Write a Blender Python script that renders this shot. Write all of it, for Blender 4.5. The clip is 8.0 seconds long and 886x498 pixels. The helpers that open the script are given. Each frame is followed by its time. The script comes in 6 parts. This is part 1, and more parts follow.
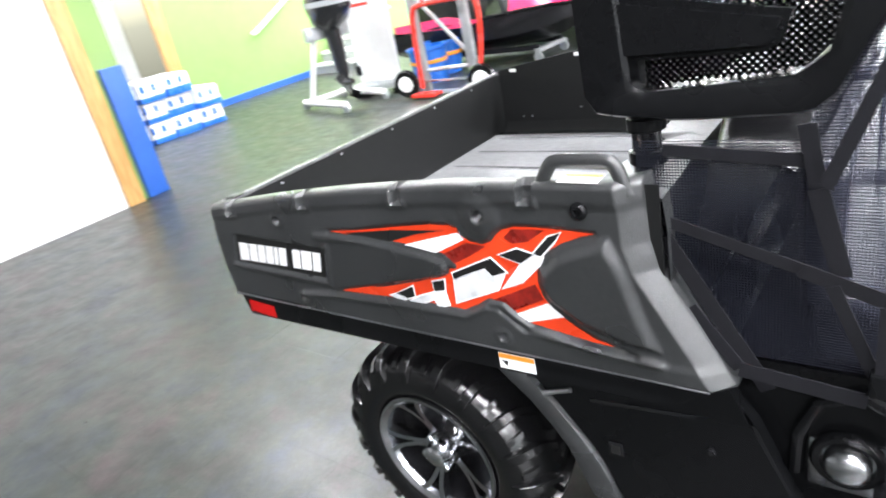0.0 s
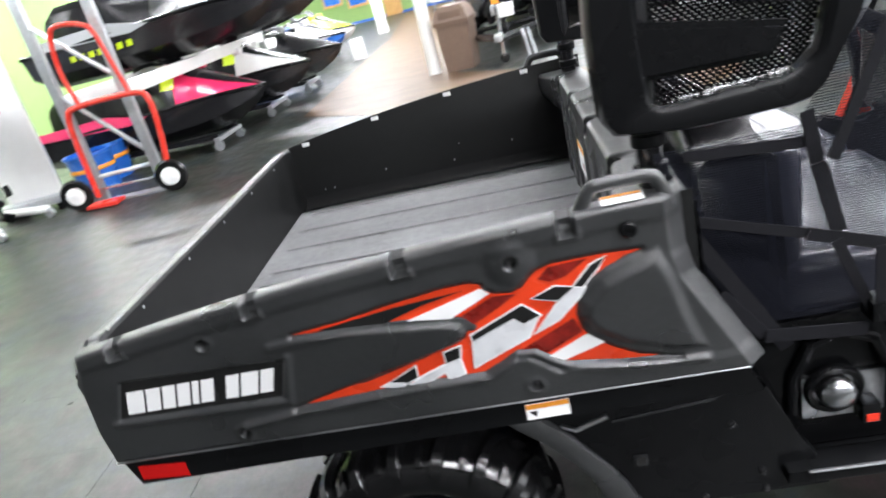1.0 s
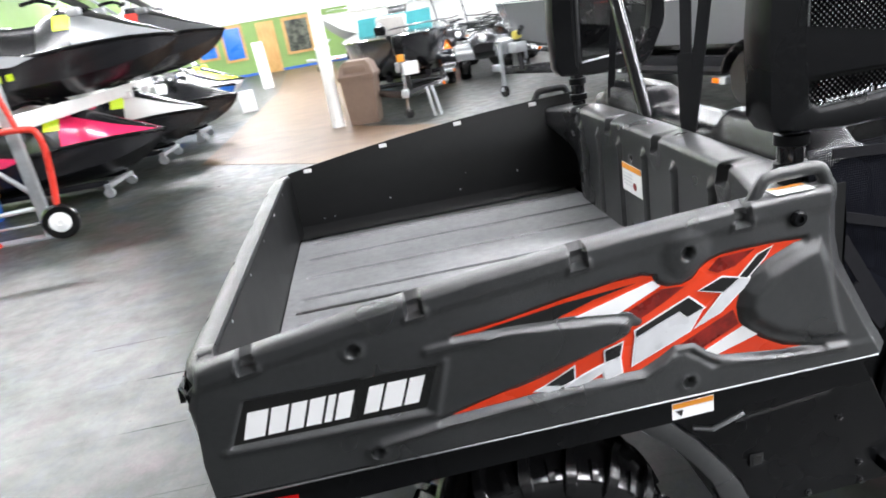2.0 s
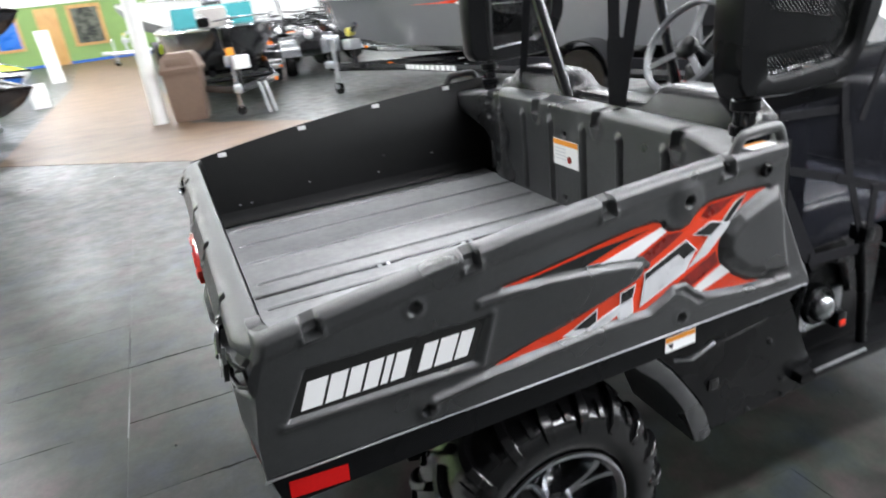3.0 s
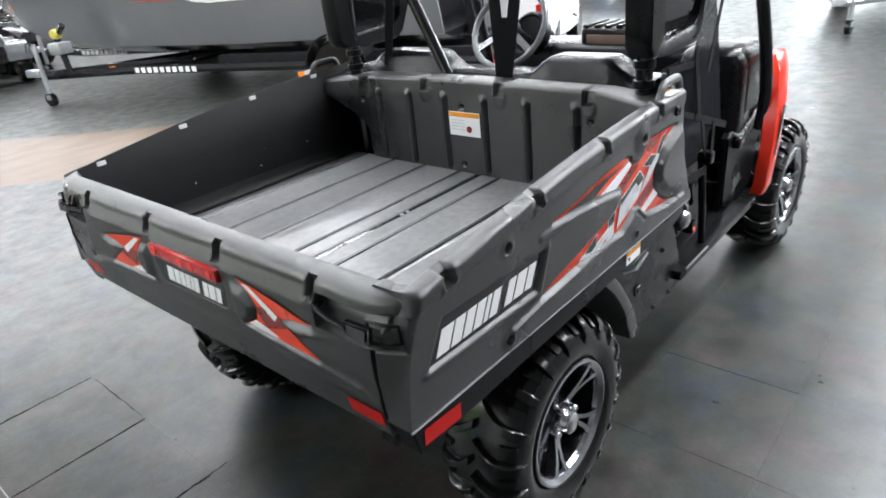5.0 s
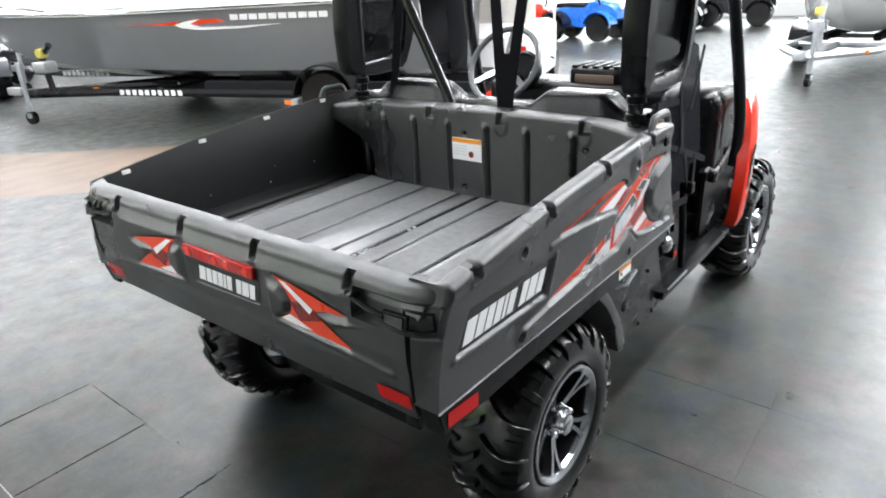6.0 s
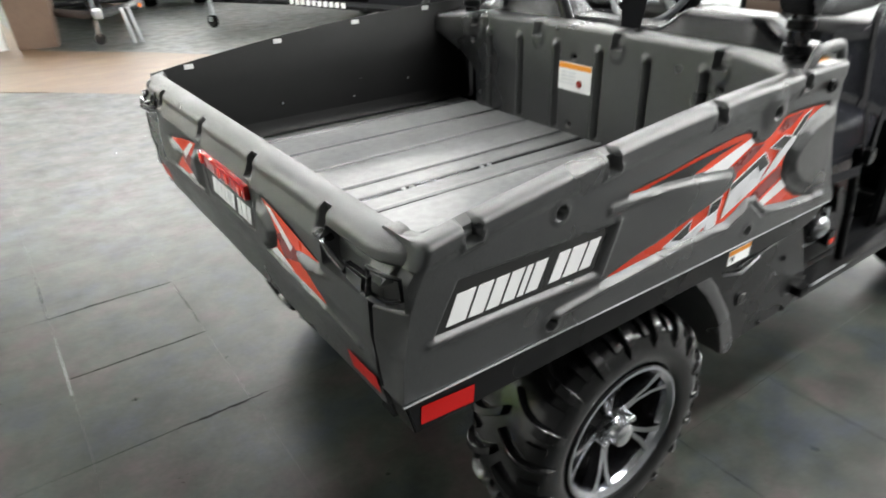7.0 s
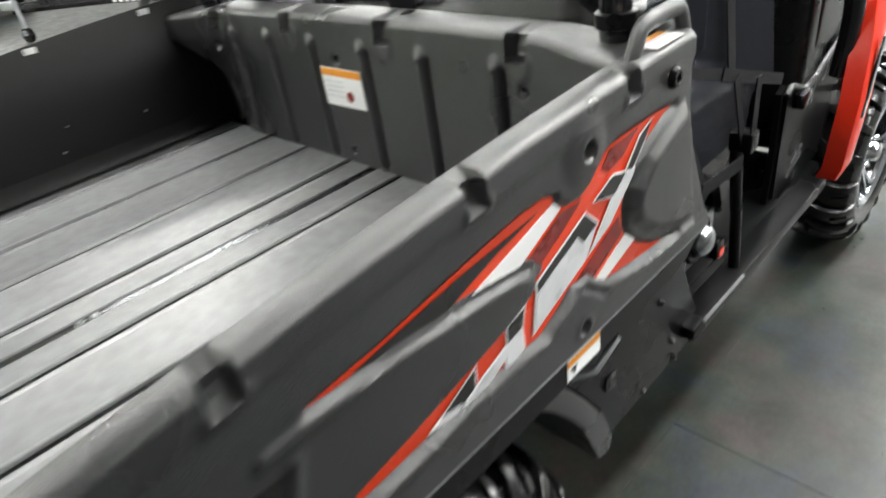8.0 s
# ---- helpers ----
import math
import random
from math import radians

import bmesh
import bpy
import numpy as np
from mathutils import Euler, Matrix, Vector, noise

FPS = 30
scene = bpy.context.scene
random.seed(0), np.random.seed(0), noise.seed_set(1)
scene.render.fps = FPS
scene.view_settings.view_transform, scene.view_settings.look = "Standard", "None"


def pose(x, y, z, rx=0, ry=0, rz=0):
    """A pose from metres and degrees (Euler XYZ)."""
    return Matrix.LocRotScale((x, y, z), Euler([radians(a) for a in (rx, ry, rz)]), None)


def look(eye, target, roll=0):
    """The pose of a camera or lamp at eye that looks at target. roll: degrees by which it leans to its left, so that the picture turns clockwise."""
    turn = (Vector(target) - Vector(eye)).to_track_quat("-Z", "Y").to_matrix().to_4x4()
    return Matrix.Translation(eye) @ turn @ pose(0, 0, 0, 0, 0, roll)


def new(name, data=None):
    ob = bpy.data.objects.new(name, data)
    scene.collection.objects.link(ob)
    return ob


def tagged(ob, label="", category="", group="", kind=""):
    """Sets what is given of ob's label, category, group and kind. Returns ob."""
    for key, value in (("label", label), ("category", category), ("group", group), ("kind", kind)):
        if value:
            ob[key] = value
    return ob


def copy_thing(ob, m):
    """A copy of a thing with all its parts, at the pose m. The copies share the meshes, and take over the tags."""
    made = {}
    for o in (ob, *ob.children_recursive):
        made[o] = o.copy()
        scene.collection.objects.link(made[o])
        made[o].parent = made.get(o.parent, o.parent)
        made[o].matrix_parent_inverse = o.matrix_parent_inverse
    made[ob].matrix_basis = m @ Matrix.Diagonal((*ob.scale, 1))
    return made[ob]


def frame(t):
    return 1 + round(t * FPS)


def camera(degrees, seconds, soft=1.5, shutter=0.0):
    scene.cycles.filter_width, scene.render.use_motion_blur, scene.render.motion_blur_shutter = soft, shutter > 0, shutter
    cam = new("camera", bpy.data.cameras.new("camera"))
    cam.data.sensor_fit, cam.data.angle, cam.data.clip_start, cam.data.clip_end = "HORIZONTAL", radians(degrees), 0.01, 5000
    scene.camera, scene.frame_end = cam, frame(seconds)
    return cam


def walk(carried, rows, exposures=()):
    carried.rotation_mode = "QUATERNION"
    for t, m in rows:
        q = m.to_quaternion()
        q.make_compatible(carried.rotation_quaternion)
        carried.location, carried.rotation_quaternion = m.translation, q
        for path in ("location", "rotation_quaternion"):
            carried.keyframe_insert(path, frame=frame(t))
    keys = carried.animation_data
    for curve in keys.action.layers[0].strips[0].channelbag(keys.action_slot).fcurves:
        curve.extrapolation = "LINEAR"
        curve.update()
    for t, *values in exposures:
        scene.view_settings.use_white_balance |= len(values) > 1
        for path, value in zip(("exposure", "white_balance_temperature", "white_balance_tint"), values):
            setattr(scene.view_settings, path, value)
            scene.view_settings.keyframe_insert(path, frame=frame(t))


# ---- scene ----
cam = camera(68.8, 8.0, soft=1.7, shutter=0.5)
PATH = [
    (0, (1.548, -1.605, 1.442), (0.356, -0.212, 0.644), -12.4),
    (0.3, (1.372, -1.587, 1.462), (0.403, -0.051, 0.624), -12.3),
    (0.5, (1.247, -1.654, 1.478), (0.528, 0.02, 0.653), -14.3),
    (0.7, (1.135, -1.706, 1.503), (0.631, 0.048, 0.686), -15.2),
    (1, (0.949, -1.724, 1.498), (0.663, 0.091, 0.709), -14.4),
    (1.2, (0.808, -1.704, 1.486), (0.621, 0.142, 0.739), -13.8),
    (1.5, (0.643, -1.687, 1.485), (0.579, 0.182, 0.776), -11.2),
    (1.7, (0.55, -1.709, 1.478), (0.556, 0.167, 0.784), -10.9),
    (2.8, (0.081, -1.673, 1.478), (0.659, 0.091, 0.735), -6.3),
    (3, (0.006, -1.658, 1.473), (0.681, 0.06, 0.704), -6.7),
    (3.5, (-0.226, -1.642, 1.459), (0.736, -0.104, 0.618), -6.7),
    (4, (-0.345, -1.543, 1.47), (0.778, -0.142, 0.59), -6.3),
    (4.2, (-0.384, -1.48, 1.483), (0.79, -0.124, 0.599), -6.7),
    (4.5, (-0.433, -1.417, 1.497), (0.794, -0.106, 0.617), -6.3),
    (4.7, (-0.495, -1.401, 1.504), (0.772, -0.125, 0.628), -6.3),
    (5.8, (-0.795, -1.407, 1.524), (0.635, -0.267, 0.716), -3.8),
    (6, (-0.799, -1.412, 1.519), (0.627, -0.238, 0.751), -3.0),
    (6.3, (-0.729, -1.385, 1.491), (0.638, -0.148, 0.713), -5.0),
    (6.5, (-0.611, -1.366, 1.45), (0.707, -0.075, 0.677), -4.5),
    (7, (-0.377, -1.381, 1.391), (0.638, 0.072, 0.464), -1.5),
    (7.2, (-0.28, -1.388, 1.4), (0.665, 0.086, 0.434), -6.9),
    (7.5, (-0.042, -1.294, 1.365), (0.992, 0.079, 0.343), -9.3),
    (8, (0.312, -1.118, 1.334), (1.443, 0.157, 0.288), -9.2),
]
EXPOSURES = [(0, 1.0, 6500, 10), (.5, .5, 6550, 11), (1, .38, 6500, 10), (1.7, .4, 6500, 10), (3, .17, 6450, 9), (3.5, .07, 6500, 8), (4.5, .05, 6400, 8),
             (6.2, .15, 6550, 8), (7, .16, 6850, 6), (7.5, .26, 6900, 6), (8, .16, 6900, 5)]
walk(cam, [(t, look(eye, target, roll)) for t, eye, target, roll in PATH], EXPOSURES)

# ---- light ----
world = bpy.data.worlds.new("world")
scene.world = world
world.use_nodes = True
wn = world.node_tree.nodes
sky = wn.new("ShaderNodeTexSky")
sky.sky_type, sky.sun_disc = "NISHITA", False
sky.sun_elevation, sky.sun_rotation = radians(35), radians(70)
wn["Background"].inputs["Strength"].default_value = 0.12
world.node_tree.links.new(sky.outputs[0], wn["Background"].inputs["Color"])

CEILING = 4.2
STRIP_POWER = 195.0


def strip_lamp(x, y, length, power):
    lamp = bpy.data.lights.new("strip_light", "AREA")
    lamp.shape, lamp.size, lamp.size_y, lamp.energy = "RECTANGLE", length, 0.3, power
    lamp.color = (0.945, 0.957, 1.0)
    ob = new("strip_light", lamp)
    ob.matrix_world = pose(x, y, CEILING - 0.14)
    return ob


# each row: its place along the hall, and the span and power of its strips
WEST, MIDDLE, EAST = (-7.8, -2.3), (-1.5, 7.7), (9.5, 16.5)
STRIPS = [(-5.0, (1.5, 7.9), 2.8), (-5.0, EAST, 4.6), (-1.6, (1.5, 7.9), 2.2), (-1.6, EAST, 3.2),
          (1.8, WEST, 1.55), (1.8, (-0.2, 7.9), 1.85), (1.8, EAST, 1.3), (5.2, WEST, 1.25), (5.2, (1.2, 7.9), 1.75), (5.2, EAST, 2.0),
          (9.0, (-7.8, -3.8), 3.5), (10.6, (-0.8, 7.7), 3.6), (9.0, EAST, 2.2), (14.0, WEST, 4.6), (14.0, MIDDLE, 3.0), (14.0, EAST, 2.6),
          (20.0, WEST, 3.1), (20.0, MIDDLE, 2.2), (20.0, EAST, 2.6), (25.0, WEST, 1.2), (25.0, MIDDLE, 1.4), (25.0, EAST, 1.4)]
for sy, (sx0, sx1), share in STRIPS:
    strip_lamp((sx0 + sx1) / 2, sy, sx1 - sx0, STRIP_POWER * share)

window_light = bpy.data.lights.new("window_daylight", "AREA")
window_light.shape, window_light.size, window_light.size_y, window_light.energy = "RECTANGLE", 2.6, 18.0, 700.0
window_light.color = (0.92, 0.96, 1.0)
new("window_daylight", window_light).matrix_world = pose(21.6, 6.0, 1.9, 0, 90, 0)


# ---- materials ----
def material(name, col, rough=0.5, metal=0.0, spread=0.25, scale=60.0, bump=0.1, bump_scale=400.0, wear=0.0, big=4.0, coat=0.0, rnd=0.0, spec=0.5):
    """A surface with a fine grain, a slow mottling, and roughness that varies with both."""
    m = bpy.data.materials.new(name)
    m.use_nodes = True
    nt = m.node_tree
    n, link = nt.nodes, nt.links.new
    b = n["Principled BSDF"]
    b.inputs["Metallic"].default_value = metal
    b.inputs["Specular IOR Level"].default_value = spec
    b.inputs["Coat Weight"].default_value = coat
    b.inputs["Coat Roughness"].default_value = 0.08
    tc = n.new("ShaderNodeTexCoord")
    geo = n.new("ShaderNodeNewGeometry")
    fine, slow = n.new("ShaderNodeTexNoise"), n.new("ShaderNodeTexNoise")
    fine.inputs["Scale"].default_value, fine.inputs["Detail"].default_value = scale, 4
    slow.inputs["Scale"].default_value, slow.inputs["Detail"].default_value = big, 3
    link(geo.outputs["Position"], fine.inputs["Vector"])
    link(geo.outputs["Position"], slow.inputs["Vector"])
    add = n.new("ShaderNodeMath")
    add.operation = "ADD"
    link(fine.outputs["Fac"], add.inputs[0])
    link(slow.outputs["Fac"], add.inputs[1])
    rng = n.new("ShaderNodeMapRange")
    rng.inputs["From Min"].default_value, rng.inputs["From Max"].default_value = 0.6, 1.4
    rng.inputs["To Min"].default_value, rng.inputs["To Max"].default_value = 1 - spread, 1 + spread
    link(add.outputs[0], rng.inputs["Value"])
    last = rng.outputs[0]
    if rnd:
        info = n.new("ShaderNodeObjectInfo")
        r2 = n.new("ShaderNodeMapRange")
        r2.inputs["To Min"].default_value, r2.inputs["To Max"].default_value = 1 - rnd, 1 + rnd
        link(info.outputs["Random"], r2.inputs["Value"])
        mul = n.new("ShaderNodeMath")
        mul.operation = "MULTIPLY"
        link(last, mul.inputs[0])
        link(r2.outputs[0], mul.inputs[1])
        last = mul.outputs[0]
    mix = n.new("ShaderNodeVectorMath")
    mix.operation = "SCALE"
    mix.inputs[0].default_value = col
    link(last, mix.inputs["Scale"])
    link(mix.outputs[0], b.inputs["Base Color"])
    vary_by = 0.015 if coat else 0.08 + wear
    rr = n.new("ShaderNodeMapRange")
    rr.inputs["From Min"].default_value, rr.inputs["From Max"].default_value = 0.3, 0.7
    rr.inputs["To Min"].default_value, rr.inputs["To Max"].default_value = max(rough - vary_by, 0.02), min(rough + vary_by, 1)
    link(slow.outputs["Fac"], rr.inputs["Value"])
    link(rr.outputs[0], b.inputs["Roughness"])
    if bump:
        grain = n.new("ShaderNodeTexNoise")
        grain.inputs["Scale"].default_value, grain.inputs["Detail"].default_value = bump_scale, 3
        link(geo.outputs["Position"], grain.inputs["Vector"])
        bp = n.new("ShaderNodeBump")
        bp.inputs["Strength"].default_value, bp.inputs["Distance"].default_value = bump, 0.002
        link(grain.outputs["Fac"], bp.inputs["Height"])
        link(bp.outputs[0], b.inputs["Normal"])
    return m


def glow(name, col, power):
    m = bpy.data.materials.new(name)
    m.use_nodes = True
    nt = m.node_tree
    nt.nodes.remove(nt.nodes["Principled BSDF"])
    e = nt.nodes.new("ShaderNodeEmission")
    e.inputs["Color"].default_value, e.inputs["Strength"].default_value = (*col, 1), power
    nt.links.new(e.outputs[0], nt.nodes["Material Output"].inputs["Surface"])
    return m


def two_tone(name, a, c, scale, rough, stretch=(1, 1, 1), bump=0.15, bump_scale=80.0, detail=6, lo=0.4, hi=0.6, rnd=0.0):
    """Two colours that run into each other in clouds or streaks."""
    m = bpy.data.materials.new(name)
    m.use_nodes = True
    n, link = m.node_tree.nodes, m.node_tree.links.new
    b = n["Principled BSDF"]
    b.inputs["Roughness"].default_value = rough
    geo, mp = n.new("ShaderNodeNewGeometry"), n.new("ShaderNodeMapping")
    mp.inputs["Scale"].default_value = stretch
    link(geo.outputs["Position"], mp.inputs["Vector"])
    t = n.new("ShaderNodeTexNoise")
    t.inputs["Scale"].default_value, t.inputs["Detail"].default_value, t.inputs["Roughness"].default_value = scale, detail, 0.65
    link(mp.outputs[0], t.inputs["Vector"])
    ramp = n.new("ShaderNodeValToRGB")
    ramp.color_ramp.elements[0].position, ramp.color_ramp.elements[0].color = lo, (*a, 1)
    ramp.color_ramp.elements[1].position, ramp.color_ramp.elements[1].color = hi, (*c, 1)
    link(t.outputs["Fac"], ramp.inputs["Fac"])
    link(ramp.outputs[0], b.inputs["Base Color"])
    if rnd:
        info, r2, vary = n.new("ShaderNodeObjectInfo"), n.new("ShaderNodeMapRange"), n.new("ShaderNodeVectorMath")
        r2.inputs["To Min"].default_value, r2.inputs["To Max"].default_value = 1 - rnd, 1 + rnd
        vary.operation = "SCALE"
        link(info.outputs["Random"], r2.inputs["Value"])
        link(ramp.outputs[0], vary.inputs[0])
        link(r2.outputs[0], vary.inputs["Scale"])
        link(vary.outputs[0], b.inputs["Base Color"])
    g = n.new("ShaderNodeTexNoise")
    g.inputs["Scale"].default_value = bump_scale
    link(geo.outputs["Position"], g.inputs["Vector"])
    bp = n.new("ShaderNodeBump")
    bp.inputs["Strength"].default_value, bp.inputs["Distance"].default_value = bump, 0.003
    link(g.outputs["Fac"], bp.inputs["Height"])
    link(bp.outputs[0], b.inputs["Normal"])
    return m


def worn_floor(name, rnd):
    """Dark grey slabs, clouded, tinted in faint green, pink and blue, with fine grain and scuffs."""
    m = bpy.data.materials.new(name)
    m.use_nodes = True
    n, link = m.node_tree.nodes, m.node_tree.links.new
    b = n["Principled BSDF"]
    b.inputs["Specular IOR Level"].default_value = 0.52
    geo = n.new("ShaderNodeNewGeometry")

    def noise(scale, detail, rough=0.6, off=0.0):
        t, mp = n.new("ShaderNodeTexNoise"), n.new("ShaderNodeMapping")
        mp.inputs["Location"].default_value = (off, off * 1.7, 0)
        t.inputs["Scale"].default_value, t.inputs["Detail"].default_value, t.inputs["Roughness"].default_value = scale, detail, rough
        link(geo.outputs["Position"], mp.inputs["Vector"])
        link(mp.outputs[0], t.inputs["Vector"])
        return t.outputs["Fac"]

    def span(value, lo, hi, to_lo, to_hi):
        r = n.new("ShaderNodeMapRange")
        for key, v in (("From Min", lo), ("From Max", hi), ("To Min", to_lo), ("To Max", to_hi)):
            r.inputs[key].default_value = v
        link(value, r.inputs["Value"])
        return r.outputs[0]

    def times(p, q):
        x = n.new("ShaderNodeMath")
        x.operation = "MULTIPLY"
        link(p, x.inputs[0])
        link(q, x.inputs[1])
        return x.outputs[0]

    tint = n.new("ShaderNodeValToRGB")
    ramp = tint.color_ramp
    ramp.elements[0].position, ramp.elements[0].color = 0.34, (0.016, 0.021, 0.031, 1)
    ramp.elements[1].position, ramp.elements[1].color = 0.66, (0.036, 0.024, 0.025, 1)
    mid = ramp.elements.new(0.50)
    mid.color = (0.022, 0.027, 0.021, 1)
    link(noise(3.2, 6, 0.65), tint.inputs["Fac"])
    shade = times(span(noise(5.5, 9, 0.72, 3.0), 0.34, 0.66, 0.46, 1.6), span(noise(75, 5, 0.7, 7.0), 0.3, 0.7, 0.78, 1.22))
    scuff = span(noise(2.4, 10, 0.75, 11.0), 0.60, 0.72, 1.0, 1.55)
    shade = times(shade, scuff)
    if rnd:
        info = n.new("ShaderNodeObjectInfo")
        shade = times(shade, span(info.outputs["Random"], 0, 1, 1 - rnd, 1 + rnd))
    col = n.new("ShaderNodeVectorMath")
    col.operation = "SCALE"
    link(tint.outputs[0], col.inputs[0])
    link(shade, col.inputs["Scale"])
    link(col.outputs[0], b.inputs["Base Color"])
    link(span(noise(6, 8, 0.72, 5.0), 0.32, 0.68, 0.27, 0.48), b.inputs["Roughness"])
    bp = n.new("ShaderNodeBump")
    bp.inputs["Strength"].default_value, bp.inputs["Distance"].default_value = 0.045, 0.003
    link(noise(70, 8, 0.75, 2.0), bp.inputs["Height"])
    link(bp.outputs[0], b.inputs["Normal"])
    return m


M_POLY = material("grained_grey_polymer", (0.023, 0.024, 0.025), 0.32, 0, 0.32, 90, 0.5, 500, wear=0.0, spec=0.95)
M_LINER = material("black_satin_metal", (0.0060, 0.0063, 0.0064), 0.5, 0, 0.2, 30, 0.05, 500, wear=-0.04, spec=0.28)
# bed plastic: base colour far paler than the dark plastic, with overhead glare painted in
M_BED = material("scuffed_bed_plastic_with_glare", (0.215, 0.218, 0.222), 0.29, 0, 0.30, 40, 0.3, 300, wear=-0.07, big=6.0, spec=1.0)
M_BLACK = material("black_moulded_plastic", (0.0045, 0.0047, 0.0052), 0.28, 0, 0.2, 60, 0.12, 600, wear=-0.04, spec=0.16)
M_GLOSS = material("gloss_black_paint", (0.008, 0.008, 0.009), 0.14, 0, 0.15, 30, 0.0, coat=0.4)
M_RUBBER = material("tyre_rubber", (0.0045, 0.0045, 0.0048), 0.2, 0, 0.2, 50, 0.05, 250, wear=-0.06, spec=0.5)
M_RED = material("red_decal", (0.78, 0.055, 0.014), 0.3, 0, 0.12, 20, 0.03, 300)
M_DKRED = material("dark_red_decal_shadow", (0.20, 0.012, 0.008), 0.3, 0, 0.7, 60, 0.03, 300, big=25)
M_WHITE = material("white_decal", (0.9, 0.9, 0.9), 0.35, 0, 0.04, 20, 0.0)
M_SILVER = material("silver_decal", (0.66, 0.67, 0.69), 0.35, 0, 0.3, 10, 0.0, big=12)
M_DECALBLACK = material("black_decal", (0.012, 0.012, 0.012), 0.3, 0, 0.2, 20, 0.0)
M_REDPAINT = material("bright_red_paint", (0.68, 0.03, 0.012), 0.2, 0, 0.06, 20, 0.0, coat=0.3)
M_REFLECT = material("red_reflector_tape", (0.48, 0.006, 0.006), 0.35, 0, 0.15, 200, 0.2, 500, spec=0.3)
M_LAMP = material("red_lamp_lens", (0.5, 0.012, 0.008), 0.08, 0, 0.5, 80, 0.4, 120, coat=0.5)
M_LENS = material("bright_red_lens", (0.85, 0.03, 0.015), 0.1, 0, 0.2, 120, 0.2, 300, coat=0.5)
M_ORANGE = material("orange_label_band", (0.85, 0.32, 0.03), 0.4, 0, 0.05, 20, 0.0)
M_STRIP = material("dark_polished_metal", (0.20, 0.20, 0.21), 0.16, 1, 0.1, 20, 0.0)
M_CHROME = material("chrome", (0.75, 0.76, 0.78), 0.12, 1, 0.1, 20, 0.0)
M_STEEL = material("brushed_steel", (0.5, 0.51, 0.53), 0.32, 1, 0.15, 80, 0.1, 300)
M_ALU = material("machined_alloy", (0.50, 0.51, 0.54), 0.20, 1, 0.1, 60, 0.05, 300)
M_GREYPAINT = material("boat_grey_paint", (0.16, 0.164, 0.172), 0.22, 0, 0.03, 12, 0.02, 100, coat=0.3)
M_BOATBLACK = material("boat_black_paint", (0.012, 0.012, 0.014), 0.2, 0, 0.2, 10, 0.0, coat=0.3)
M_WEB = material("black_webbing", (0.006, 0.006, 0.008), 0.8, 0, 0.3, 200, 0.5, 900, spec=0.2)
M_NET = material("dark_net_cord", (0.006, 0.007, 0.013), 0.85, 0, 0.2, 200, 0.0, spec=0.2)
M_VINYL = material("black_vinyl", (0.005, 0.005, 0.006), 0.24, 0, 0.2, 40, 0.2, 350, wear=-0.04, spec=0.24)
M_SEAT = material("shiny_dark_seat_vinyl", (0.026, 0.028, 0.042), 0.24, 0, 0.2, 40, 0.7, 14, wear=-0.05, spec=0.6)
M_BROWN = material("brown_bin_plastic", (0.17, 0.115, 0.085), 0.5, 0, 0.12, 20, 0.2, 300)
M_POST = material("white_column_paint", (0.8, 0.8, 0.78), 0.45, 0, 0.05, 8, 0.1, 60)
M_WALLWHITE = material("white_wall_paint", (0.78, 0.78, 0.76), 0.6, 0, 0.04, 6, 0.1, 80)
M_DIMWALL = material("grey_back_wall_paint", (0.22, 0.22, 0.22), 0.7, 0, 0.05, 6, 0.1, 80)
M_GREEN = material("green_wall_paint", (0.20, 0.32, 0.10), 0.6, 0, 0.06, 6, 0.1, 80)
M_BLUE = material("blue_paint", (0.02, 0.10, 0.42), 0.45, 0, 0.1, 15, 0.05, 100)
M_WOOD = two_tone("oak_trim", (0.42, 0.22, 0.07), (0.60, 0.36, 0.14), 6, 0.45, (8, 8, 0.6))
M_CEIL = material("pale_grey_ceiling", (0.45, 0.45, 0.45), 0.8, 0, 0.05, 5, 0.1, 60)
M_FLOOR = worn_floor("worn_grey_floor", 0.0)
M_TILE = worn_floor("worn_grey_floor_tile", 0.05)
M_CARPET = two_tone("tan_floor_path", (0.075, 0.040, 0.019), (0.165, 0.100, 0.054), 2.2, 0.42, (0.8, 1.6, 1), 0.15, 120, 8, 0.28, 0.72)
M_GRIME = material("dark_joint_dirt", (0.006, 0.006, 0.006), 0.8, 0, 0.4, 60, 0.3, 200, spec=0.2)
M_PINK = material("pink_hull_plastic", (0.75, 0.03, 0.12), 0.2, 0, 0.08, 10, 0.0, coat=0.4)
M_LIME = material("lime_plastic", (0.62, 0.8, 0.02), 0.35, 0, 0.08, 10, 0.0)
M_YELLOW = material("dull_yellow_roller", (0.55, 0.47, 0.08), 0.5, 0, 0.15, 20, 0.1, 100)
M_CREAM = material("white_gelcoat", (0.8, 0.8, 0.79), 0.2, 0, 0.04, 10, 0.0, coat=0.4)
M_SKIGREY = material("silver_grey_gelcoat", (0.30, 0.31, 0.32), 0.25, 0, 0.04, 10, 0.0, coat=0.3)
M_SKIDARK = material("dark_grey_gelcoat", (0.10, 0.104, 0.11), 0.25, 0, 0.05, 10, 0.0, coat=0.3)
M_SKIBLACK = material("black_hull_plastic", (0.011, 0.011, 0.013), 0.25, 0, 0.2, 20, 0.05, 200, wear=-0.06)
M_GALV = material("galvanised_steel", (0.48, 0.5, 0.52), 0.4, 0.7, 0.2, 25, 0.1, 200)
M_REDTUBE = material("red_enamel", (0.65, 0.04, 0.025), 0.3, 0, 0.1, 20, 0.02, 100)
